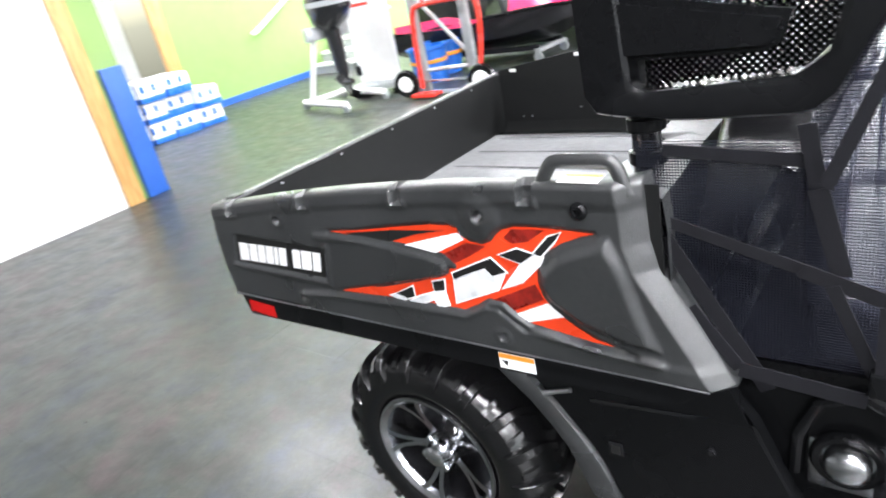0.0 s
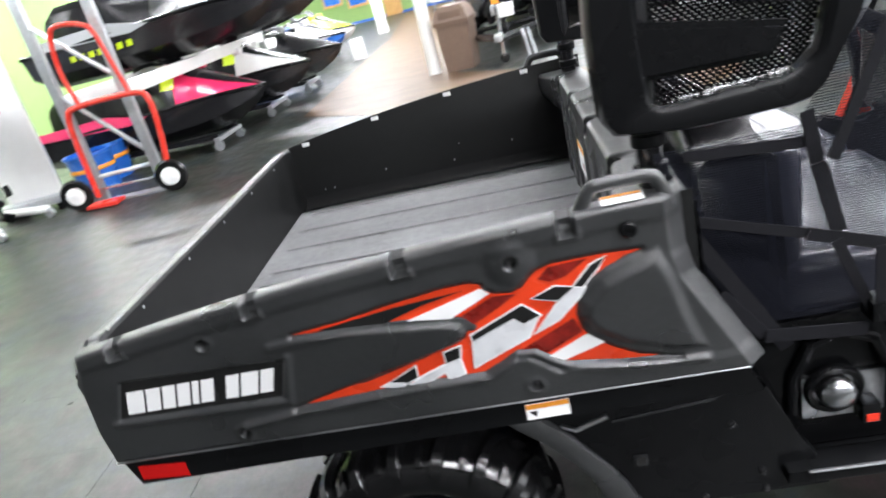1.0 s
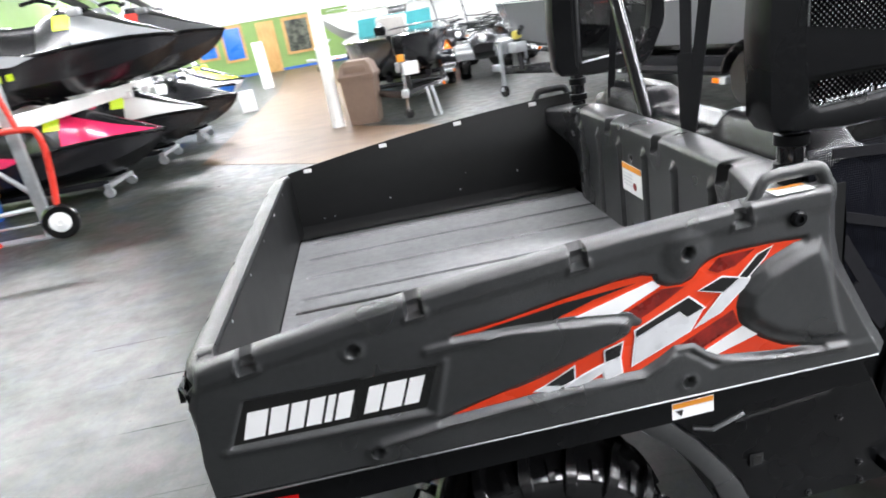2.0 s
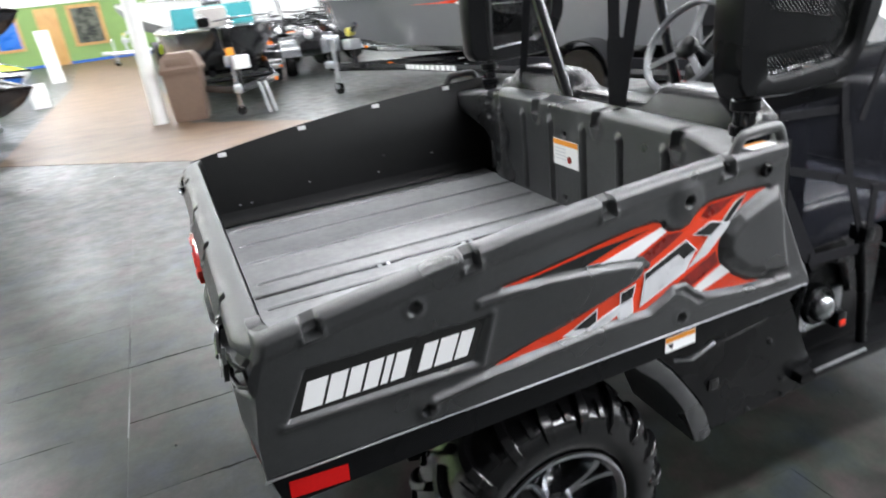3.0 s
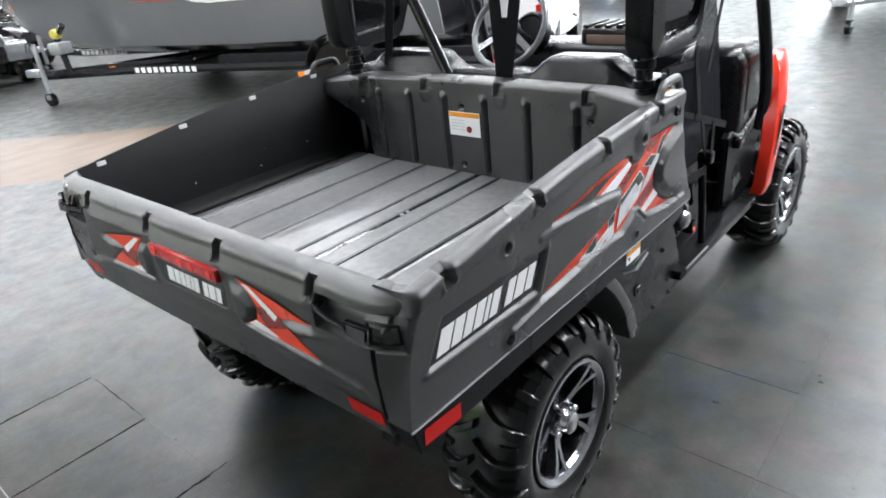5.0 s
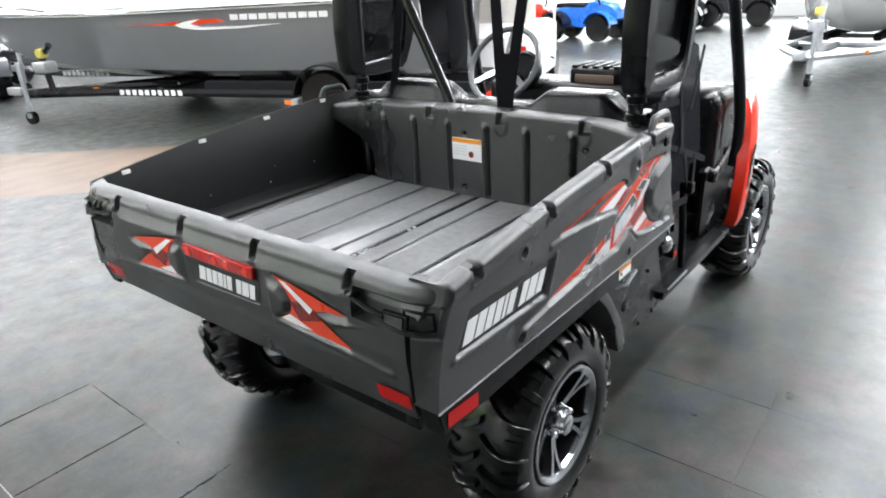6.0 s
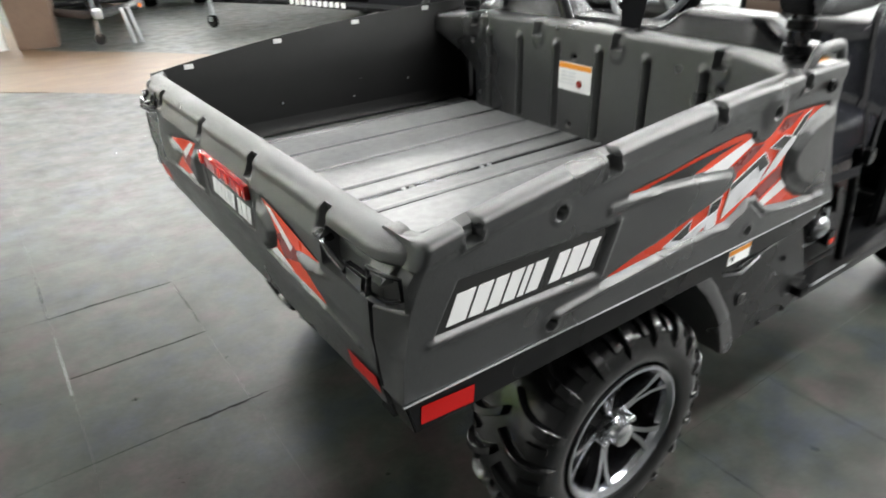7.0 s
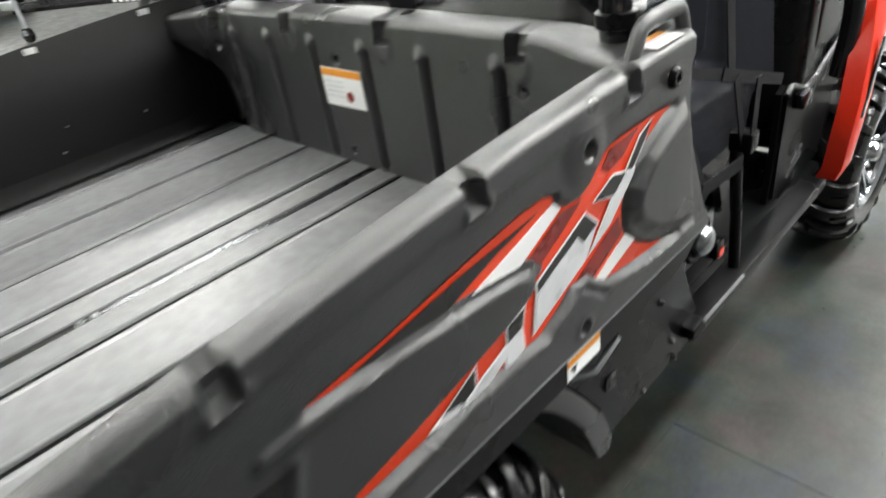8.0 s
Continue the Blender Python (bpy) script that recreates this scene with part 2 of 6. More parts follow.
M_TEAL = material("teal_windscreen", (0.03, 0.14, 0.15), 0.1, 0, 0.1, 10, 0.0)
M_BLUEPLASTIC = material("blue_plastic", (0.02, 0.14, 0.55), 0.3, 0, 0.1, 20, 0.0)
M_CLEAR = material("white_shrink_wrap", (0.78, 0.80, 0.83), 0.3, 0, 0.1, 20, 0.2, 60)
M_DARKPIC = two_tone("dark_picture", (0.01, 0.012, 0.01), (0.12, 0.13, 0.10), 5, 0.3)
M_SEATTAN = material("light_upholstery", (0.55, 0.53, 0.5), 0.5, 0, 0.1, 20, 0.1, 200)
M_OUTSIDE = glow("daylight_outside", (0.9, 0.95, 1.0), 4.0)
M_AMBER = material("amber_marker_lens", (0.85, 0.18, 0.01), 0.15, 0, 0.1, 20, 0.0)


# ---- mesh tools ----
def thing(name, label, category, at=(0, 0, 0), turn=0.0, group="", kind=""):
    ob = new(name)
    ob.empty_display_size = 0.1
    ob.matrix_world = pose(*at, 0, 0, turn)
    return tagged(ob, label, category, group, kind)


def finish(me, mat, smooth):
    me.materials.append(mat)
    if smooth:
        me.polygons.foreach_set("use_smooth", [True] * len(me.polygons))
        me.set_sharp_from_angle(angle=radians(smooth))
    me.update()


def part(name, bm, mat, parent=None, label="", smooth=38):
    """One mesh object from a bmesh, under a thing or a part. Its points are in the thing's own axes."""
    me = bpy.data.meshes.new(name)
    bmesh.ops.recalc_face_normals(bm, faces=bm.faces[:])
    bm.to_mesh(me)
    bm.free()
    finish(me, mat, smooth)
    ob = new(name, me)
    if parent is not None:
        ob.parent = parent
    return tagged(ob, label)


def solid(name, bm, mat, label, category, kind="", group="", smooth=38):
    return tagged(part(name, bm, mat, None, label, smooth), "", category, group, kind)


def sheet(name, P, mat, parent=None, label="", flip=False, smooth=50):
    """A mesh from a grid of points, rows by columns by 3."""
    nr, nc = P.shape[:2]
    idx = np.arange(nr * nc).reshape(nr, nc)
    q = np.stack([idx[:-1, :-1], idx[:-1, 1:], idx[1:, 1:], idx[1:, :-1]], -1).reshape(-1, 4)
    if flip:
        q = q[:, ::-1]
    me = bpy.data.meshes.new(name)
    me.from_pydata(P.reshape(-1, 3).tolist(), [], q.tolist())
    finish(me, mat, smooth)
    ob = new(name, me)
    if parent is not None:
        ob.parent = parent
    return tagged(ob, label)


def box(bm, x0, x1, y0, y1, z0, z1, bevel=0.0, m=None, seg=2):
    mat = Matrix.Translation(((x0 + x1) / 2, (y0 + y1) / 2, (z0 + z1) / 2)) @ Matrix.Diagonal((abs(x1 - x0), abs(y1 - y0), abs(z1 - z0), 1))
    r = bmesh.ops.create_cube(bm, size=1, matrix=(m or Matrix()) @ mat)
    if bevel:
        edges = list({e for v in r["verts"] for e in v.link_edges})
        bmesh.ops.bevel(bm, geom=edges, offset=bevel, segments=seg, affect="EDGES", profile=0.6)
    return bm


def rings(bm, loops, closed=False, caps=True):
    vs = [[bm.verts.new(p) for p in loop] for loop in loops]
    pairs = list(zip(vs, vs[1:] + ([vs[0]] if closed else [])))
    pairs = pairs if closed else pairs[: len(vs) - 1]
    for a, b in pairs:
        for i in range(len(a)):
            j = (i + 1) % len(a)
            bm.faces.new((a[i], a[j], b[j], b[i]))
    if caps and not closed:
        bm.faces.new(vs[0][::-1])
        bm.faces.new(vs[-1])
    return bm


def tube(bm, pts, r, seg=10, closed=False, squash=1.0):
    """A round bar along a line of points; r is one radius or one for each point."""
    pts = [Vector(p) for p in pts]
    rs = r if isinstance(r, (list, tuple)) else [r] * len(pts)
    n = len(pts)
    out, up = [], None
    for i, p in enumerate(pts):
        a = pts[(i - 1) % n] if (i or closed) else pts[i]
        c = pts[(i + 1) % n] if (i < n - 1 or closed) else pts[i]
        d = (c - a).normalized()
        if up is None:
            up = Vector((0, 0, 1)) if abs(d.z) < 0.9 else Vector((1, 0, 0))
        side = d.cross(up).normalized()
        up = side.cross(d).normalized()
        out.append([p + rs[i] * (math.cos(2 * math.pi * k / seg) * side + squash * math.sin(2 * math.pi * k / seg) * up) for k in range(seg)])
    return rings(bm, out, closed)


def curve_pts(pts, n=6):
    """A smooth line through a few points."""
    pts = [Vector(p) for p in pts]
    out = []
    for i in range(len(pts) - 1):
        a, b, c, d = pts[max(i - 1, 0)], pts[i], pts[i + 1], pts[min(i + 2, len(pts) - 1)]
        for k in range(n):
            t = k / n
            out.append(0.5 * (2 * b + (c - a) * t + (2 * a - 5 * b + 4 * c - d) * t * t + (3 * b - a - 3 * c + d) * t**3))
    return out + [pts[-1]]


def lathe(bm, profile, m=None, seg=32, caps=True):
    """A turned body about z: (radius, height) pairs."""
    m = m or Matrix()
    loops = [[m @ Vector((max(r, 1e-4) * math.cos(2 * math.pi * k / seg), max(r, 1e-4) * math.sin(2 * math.pi * k / seg), h)) for k in range(seg)] for r, h in profile]
    return rings(bm, loops, caps=caps)


def prism(bm, outline, d0, d1, to, bevel=0.0):
    """An outline of (a, b) pairs drawn out from depth d0 to d1; to(a, b, d) gives the place."""
    lo = [bm.verts.new(to(a, b, d0)) for a, b in outline]
    hi = [bm.verts.new(to(a, b, d1)) for a, b in outline]
    n = len(outline)
    bm.faces.new(lo)
    top = bm.faces.new(hi)
    for i in range(n):
        j = (i + 1) % n
        bm.faces.new((lo[i], lo[j], hi[j], hi[i]))
    if bevel:
        bmesh.ops.bevel(bm, geom=list(top.edges), offset=bevel, segments=2, affect="EDGES")
    return bm


def strip(bm, a, b, width, normal, thick=0.002):
    """A flat band from a to b with its face along normal."""
    a, b, nrm = Vector(a), Vector(b), Vector(normal).normalized()
    side = (b - a).cross(nrm).normalized() * width / 2
    t = nrm * thick / 2
    return rings(bm, [[p + side + t, p - side + t, p - side - t, p + side - t] for p in (a, b)])


def sdf(x, z, poly):
    """Distance to an outline, less than nought inside."""
    d = np.full(x.shape, 1e9)
    inside = np.zeros(x.shape, bool)
    n = len(poly)
    for i in range(n):
        (ax, az), (bx, bz) = poly[i], poly[(i + 1) % n]
        ex, ez = bx - ax, bz - az
        t = np.clip(((x - ax) * ex + (z - az) * ez) / (ex * ex + ez * ez + 1e-12), 0, 1)
        d = np.minimum(d, np.hypot(x - ax - t * ex, z - az - t * ez))
        if abs(ez) > 1e-9:
            hit = ((az > z) != (bz > z)) & (x < (bx - ax) * (z - az) / ez + ax)
            inside ^= hit
    return np.where(inside, -d, d)


def near_line(x, z, pts):
    d = np.full(x.shape, 1e9)
    for (ax, az), (bx, bz) in zip(pts, pts[1:]):
        ex, ez = bx - ax, bz - az
        t = np.clip(((x - ax) * ex + (z - az) * ez) / (ex * ex + ez * ez + 1e-12), 0, 1)
        d = np.minimum(d, np.hypot(x - ax - t * ex, z - az - t * ez))
    return d


def ease(d, w):
    """1 well inside (d below nought), 0 outside, over a width w."""
    t = np.clip(0.5 - d / w, 0, 1)
    return t * t * (3 - 2 * t)


def bead(d, w):
    return np.exp(-((d / w) ** 2))


# ---- the utility vehicle: x runs to its front, y to its left, the tailgate at x = 0 ----
vehicle = thing("utility_vehicle", "black and red side-by-side utility vehicle with a grey cargo box", "vehicle")

RED_AREA = [(0.479, 0.95), (0.569, 0.959), (0.679, 0.976), (0.771, 0.988), (0.819, 0.989), (0.836, 0.984), (0.841, 0.971), (0.861, 0.959), (0.887, 0.956), (0.91, 0.964),
            (0.923, 0.979), (0.938, 0.99), (0.964, 0.998), (1.008, 0.999), (1.056, 0.999), (1.115, 0.996), (1.092, 0.99), (1.052, 0.973), (1.014, 0.948), (0.999, 0.92),
            (0.993, 0.89), (0.998, 0.858), (1.014, 0.834), (1.046, 0.808), (1.092, 0.781), (1.165, 0.764), (1.02, 0.778), (0.968, 0.78), (0.947, 0.779), (0.924, 0.8),
            (0.896, 0.82), (0.869, 0.823), (0.844, 0.81), (0.82, 0.794), (0.76, 0.789), (0.69, 0.79), (0.568, 0.788), (0.432, 0.784), (0.58, 0.821), (0.646, 0.839),
            (0.71, 0.855), (0.764, 0.867), (0.791, 0.879), (0.798, 0.897), (0.788, 0.913), (0.757, 0.922), (0.665, 0.933)]
SPEAR = [(0.43, 0.934), (0.576, 0.94), (0.709, 0.93), (0.791, 0.917), (0.807, 0.9), (0.785, 0.876), (0.708, 0.847), (0.578, 0.808), (0.46, 0.80)]
EAR = [(1.143, 0.999), (1.095, 0.981), (1.04, 0.956), (1.005, 0.919), (0.996, 0.887), (1.014, 0.853), (1.068, 0.812), (1.155, 0.782), (1.215, 0.779), (1.19, 0.858), (1.168, 0.943)]
RIDGE = [(0.321, 0.765), (0.445, 0.779), (0.675, 0.79), (0.812, 0.789), (0.85, 0.808), (0.877, 0.826), (0.909, 0.824), (0.933, 0.802), (0.963, 0.783), (1.082, 0.766), (1.21, 0.757)]
PLATE = [(0.065, 0.823), (0.108, 0.912), (0.445, 0.902), (0.412, 0.815)]
NOTCH_X = (0.131, 0.421, 0.708, 0.999)
HOLES = ((0.307, 0.965), (0.897, 1.018), (0.898, 0.752), (0.309, 0.748))


def rail_height(x):
    return 0.974 + 0.165 * x - 0.066 * x * x


def liner_top(x):
    """The upper edge of the black inner wall, a little over the rail."""
    return rail_height(x) + 0.004 + 0.014 * x


def gate_x(y, z):
    """The rear face: bowed out in the middle of its height, drawn in at the corners."""
    a = np.abs(y)
    return np.interp(z, [0.68, 0.74, 0.82, 0.92, 0.955, 0.99], [0.014, 0.002, -0.010, -0.010, 0.004, 0.018]) + 0.028 * np.clip((a - 0.63) / 0.08, 0, 1) ** 2


def side_panel(side):
    """One moulded side of the cargo box; side is -1 on the right and 1 on the left."""
    nu, nv = 330, 96
    s, v = np.meshgrid(np.linspace(0, 1, nu), np.linspace(0, 1, nv))
    z = 0.722 + v * (rail_height(0.03 + 1.13 * s) - 0.722)
    x0 = np.interp(z, [0.715, 0.80, 0.893, 0.962, 1.0], [0.008, 0.010, 0.024, 0.050, 0.060])
    x = x0 + s * (np.interp(z, [0.72, 0.93, 0.98, 1.1], [1.285, 1.172, 1.16, 1.155]) - x0)
    top = rail_height(x)
    h = -0.008 * ease(sdf(x, z, RED_AREA) - 0.004, 0.012)
    h += 0.007 * ease(sdf(x, z, SPEAR) + 0.006, 0.02) * ease(0.58 - x, 0.22) + 0.005 * bead(near_line(x, z, SPEAR[:5]) - 0.003, 0.006)
    h += 0.013 * ease(sdf(x, z, EAR) + 0.010, 0.024)
    h -= 0.007 * ease(sdf(x, z, PLATE), 0.008)
    h += 0.004 * bead(near_line(x, z, [(0.055, 0.815), (0.425, 0.805), (0.455, 0.908)]), 0.007)
    line = near_line(x, z, RIDGE)
    below = z - np.interp(x, [p[0] for p in RIDGE], [p[1] for p in RIDGE], left=0.765, right=0.757)
    h += 0.008 * bead(line, 0.0075) + 0.004 * ease(below, 0.02) * ease(0.30 - x, 0.05)
    h += 0.006 * ease(np.hypot(x - 0.897, z - 1.016) - 0.036, 0.03)
    h += 0.004 * ease(top - z - 0.03, 0.02)
    cut = np.zeros_like(x)
    for nx in NOTCH_X:
        pocket = np.maximum(np.abs(x - nx) - 0.0135, (top - 0.026) - z)
        cut = np.maximum(cut, ease(pocket, 0.004))
        h += 0.003 * ease(np.maximum(np.abs(x - nx) - 0.022, np.abs(top - 0.026 - z) - 0.010), 0.006)
    h -= 0.022 * cut
    for hx, hz in HOLES:
        r = np.hypot(x - hx, z - hz)
        h += 0.002 * ease(r - 0.02, 0.012) - 0.02 * ease(r - 0.0105, 0.005)
    h += 0.0006 * np.sin(x * 23 + z * 11) * np.sin(z * 31)
    y = 0.729 - 0.055 * np.clip(0.96 - z, 0, 1) + h
    P = np.stack([x, y, z], -1)
    c = cut[-1][:, None]
    rim = P[-1].copy()
    rim[:, 1] = 0.733 - 0.020 * c[:, 0]
    up = []
    for dy, dz in ((-0.003, 0.005), (-0.012, 0.010), (-0.036, 0.010), (-0.044, 0.004), (-0.046, -0.03), (-0.046, -0.06)):
        row = rim.copy()
        dy *= 0.75 if side > 0 else 1.0
        row[:, 1] = np.minimum(rim[:, 1], 0.733 + dy) if dy > -0.02 else 0.733 + dy
        row[:, 2] += dz - (0.010 * c[:, 0] if dy > -0.02 else 0) - (0.016 if side > 0 else 0)
        up.append(row)
    down = []
    for dy, dz in ((-0.05, -0.006), (-0.006, -0.006)):
        row = P[0].copy()
        row[:, 1] += dy
        row[:, 2] += dz
        down.append(row)
    P = np.concatenate([np.array(down), P, np.array(up)], 0)
    back = []
    edge_z = P[:, 0, 2]
    lower = np.clip((0.955 - edge_z) / 0.03, 0, 1)
    recess = ease(np.abs(edge_z - 0.916) - 0.030, 0.007)
    for dx, dy, deep in ((0.010, -0.0605, 1), (-0.016, -0.060, 1), (-0.016, -0.040, 1), (-0.014, -0.022, 1), (-0.009, -0.007, 0)):
        col = P[:, 0] + np.array((dx, dy, 0))
        face = gate_x(col[:, 1], edge_z) + (0.02 if dx > 0 else 0.0)
        col[:, 0] += lower * (np.minimum(face, P[:, 0, 0] - 0.001 if dx < 0 else 1.0) - col[:, 0]) + 0.020 * deep * recess
        back.append(col)
    front = [P[:, -1] + np.array(o) for o in ((0.002, -0.0005, 0), (0.005, -0.003, 0), (0.034, -0.030, 0), (0.037, -0.036, 0), (0.037, -0.09, 0))]
    for col in back + front:
        col[:, 1] = np.minimum(col[:, 1], P[:, 0, 1].max())
    P = np.concatenate([np.stack(back, 1), P, np.stack(front, 1)], 1)
    P[..., 1] *= side
    ob = sheet("side_panel", P, M_POLY, vehicle, "grained grey plastic box side with raised mouldings", flip=side > 0)
    wall = []
    for k in range(25):
        x1 = 0.075 + (1.215 - 0.075) * k / 24
        z1 = liner_top(x1) if side > 0 else rail_height(x1) - 0.004
        wall.append([(x1, side * 0.690, 0.74), (x1, side * 0.690, z1 - 0.002), (x1, side * 0.6915, z1), (x1, side * 0.694, z1), (x1, side * 0.694, 0.74)])
    liner = part("liner", rings(bmesh.new(), wall), M_LINER, ob, "flat black sheet-metal inner wall")
    lip = bmesh.new()
    prism(lip, [(0.012, 0.714), (0.03, 0.646), (0.16, 0.650), (1.18, 0.664), (1.235, 0.674), (1.285, 0.716)], 0.66, 0.709, lambda a, b, d: (a, side * d, b), 0.003)
    part("lower_lip", lip, M_BLACK, ob)
    part("edge_trim", tube(bmesh.new(), [(0.006, side * 0.7155, 0.717), (0.6, side * 0.7155, 0.716), (1.285, side * 0.7155, 0.717)], 0.0026, 6), M_STEEL, ob, "bright metal edge")
    bolt = bmesh.new()
    turn = pose(1.098, side * 0.733, 1.040, 90 if side < 0 else -90)
    lathe(bolt, [(0.0155, 0), (0.015, 0.004), (0.011, 0.008), (0.006, 0.008), (0.005, 0.004), (0.001, 0.004)], turn, 20)
    part("bolt", bolt, M_BLACK, ob)
    hd = bmesh.new()
    tube(hd, curve_pts([(1.015, side * 0.712, 1.060), (1.032, side * 0.712, 1.088), (1.046, side * 0.712, 1.110), (1.060, side * 0.712, 1.117), (1.10, side * 0.711, 1.118), (1.142, side * 0.71, 1.117), (1.155, side * 0.71, 1.108), (1.163, side * 0.71, 1.09), (1.172, side * 0.71, 1.060)], 4), 0.0095, 10, squash=1.3)
    part("grab_handle", hd, M_POLY, ob)
    for nx in NOTCH_X if side > 0 else ():
        cx = nx + 0.018
        clip = box(bmesh.new(), cx - 0.014, cx + 0.014, side * 0.6875, side * 0.692, liner_top(cx) - 0.020, liner_top(cx) - 0.006, 0.0015)
        part("clip", clip, M_CREAM, liner, "pale clip under the wall's upper edge")
    for k, (px, pz) in enumerate(((0.17, 0.80), (0.21, 0.80), (0.43, 0.83), (0.70, 0.81), (0.73, 0.87), (0.93, 0.84))):
        dot = lathe(bmesh.new(), [(0.0035, 0), (0.003, 0.002), (0.001, 0.0025)], pose(px, side * 0.690, pz, 90 if side > 0 else -90), 10)
        part("rivet", dot, M_STEEL, liner)
    return ob


right_side = side_panel(-1)
left_side = side_panel(1)


def on_side(a, b, d):
    return (a, -(d + 0.002 - 0.055 * min(max(0.96 - b, 0), 1)) if b > 0.72 else -d, b)


def flat(outline, d, mat, name, parent, label="", to=on_side, thick=0.0008):
    return part(name, prism(bmesh.new(), outline, d - thick, d, to), mat, parent, label, smooth=0)


D0 = 0.7212
flat(RED_AREA, D0, M_RED, "decal", right_side, "red graphic decal with white and black slashes")
def grown(poly, d):
    """An outline moved outwards by d."""
    area = sum(a[0] * b[1] - b[0] * a[1] for a, b in zip(poly, poly[1:] + poly[:1]))
    out = []
    for p, q, r in zip(poly[-1:] + poly[:-1], poly, poly[1:] + poly[:1]):
        u, v = Vector((q[0] - p[0], q[1] - p[1])).normalized(), Vector((r[0] - q[0], r[1] - q[1])).normalized()
        n = Vector((u.y + v.y, -u.x - v.x)) * (1 if area > 0 else -1)
        n = n / max(n.length_squared / 2, 0.5)
        out.append((q[0] + n.x * d, q[1] + n.y * d))
    return out


flat([(0.775, 0.918), (0.853, 0.956), (0.895, 0.952), (0.857, 0.929), (0.807, 0.903)], D0 + 0.0008, M_DKRED, "decal_shadow", right_side)
flat([(0.884, 0.832), (0.987, 0.883), (0.999, 0.851), (0.921, 0.811)], D0 + 0.0008, M_DKRED, "decal_shadow", right_side)
flat([(0.939, 0.974), (0.958, 0.993), (1.025, 0.996), (0.988, 0.971), (0.957, 0.965)], D0 + 0.0008, M_DKRED, "decal_shadow", right_side)
flat([(0.683, 0.934), (0.837, 0.976), (0.851, 0.963), (0.763, 0.921)], D0 + 0.0016, M_WHITE, "white_slash", right_side)
flat([(0.925, 0.805), (1.006, 0.845), (1.039, 0.821), (0.951, 0.792)], D0 + 0.0016, M_WHITE, "white_slash", right_side)
flat([(0.53, 0.95), (0.677, 0.969), (0.806, 0.978), (0.731, 0.964), (0.65, 0.939), (0.575, 0.942)], D0 + 0.0016, M_DECALBLACK, "black_slash", right_side)
# plain slanted bars stand for the model mark: dark above, silver below, each edged in white
MARK_DARK = [[(0.63, 0.809), (0.684, 0.835), (0.683, 0.81), (0.66, 0.801)],
             [(0.744, 0.855), (0.776, 0.864), (0.771, 0.839), (0.744, 0.832)],
             [(0.802, 0.883), (0.902, 0.929), (0.93, 0.902), (0.899, 0.89), (0.884, 0.905), (0.833, 0.884), (0.803, 0.87)],
             [(0.922, 0.938), (0.964, 0.955), (0.995, 0.947), (0.967, 0.926)],
             [(0.997, 0.949), (1.03, 0.984), (1.056, 0.995), (1.041, 0.976), (1.011, 0.945)]]
MARK_PALE = [[(0.607, 0.801), (0.63, 0.808), (0.655, 0.806), (0.652, 0.794)],
             [(0.663, 0.795), (0.697, 0.812), (0.743, 0.829), (0.77, 0.836), (0.773, 0.803), (0.742, 0.793), (0.738, 0.813), (0.698, 0.794)],
             [(0.802, 0.866), (0.832, 0.882), (0.883, 0.903), (0.899, 0.889), (0.928, 0.899), (0.904, 0.86), (0.795, 0.813)],
             [(0.913, 0.862), (0.968, 0.924), (0.996, 0.945), (1.025, 0.942), (0.995, 0.918), (0.962, 0.886)]]
for bars, fill in ((MARK_PALE, M_SILVER), (MARK_DARK, M_DECALBLACK)):
    for bar_outline in bars:
        flat(grown(bar_outline, 0.003), D0 + 0.0024, M_WHITE, "mark_bar", right_side, "white-edged slanted bar of the mark")
        flat(bar_outline, D0 + 0.0032, fill, "bar_fill", right_side)
flat([(a, b) for a, b in PLATE], 0.7215, M_DECALBLACK, "name_plate", right_side, "black plate with white bars of lettering")


def letter_bars(name, x0, x1, z0, z1, slant, d, parent, to, gaps=((1.25, 1.05, 0.95, 0.95, 0.55, 0.95), (0.95, 1.2, 0.95))):
    """White leaning bars, one for each letter of a maker's name."""
    total = sum(sum(n) for n in gaps) + 0.6 * (len(gaps) - 1)
    step = (x1 - x0) / total
    k = 0.0
    for n in gaps:
        for w in n:
            a, b = x0 + k * step, x0 + (k + w) * step - 0.16 * step
            flat([(a, z0), (b, z0), (b + slant, z1), (a + slant, z1)], d, M_WHITE, name, parent, "white bar of lettering", to)
            k += w
        k += 0.6


letter_bars("letter_bar", 0.088, 0.404, 0.833, 0.886, 0.020, 0.7228, right_side, on_side)
flat([(0.868, 0.703), (0.952, 0.705), (0.952, 0.668), (0.868, 0.666)], 0.7110, M_WHITE, "warning_label", right_side, "white warning label with an orange band")
flat([(0.869, 0.702), (0.951, 0.704), (0.951, 0.693), (0.869, 0.691)], 0.7118, M_ORANGE, "label_band", right_side)
flat([(0.874, 0.686), (0.890, 0.686), (0.886, 0.672)], 0.7118, M_DECALBLACK, "label_sign", right_side)
flat([(0.042, 0.698), (0.148, 0.691), (0.146, 0.655), (0.040, 0.662)], 0.7110, M_REFLECT, "reflector", right_side, "red reflector strip")
tag = box(bmesh.new(), 1.062, 1.132, -0.728, -0.692, 1.086, 1.0875)
part("handle_label", tag, M_WHITE, right_side, "white label with an orange band")
part("label_band", box(bmesh.new(), 1.064, 1.130, -0.702, -0.693, 1.0875, 1.0882), M_ORANGE, right_side)


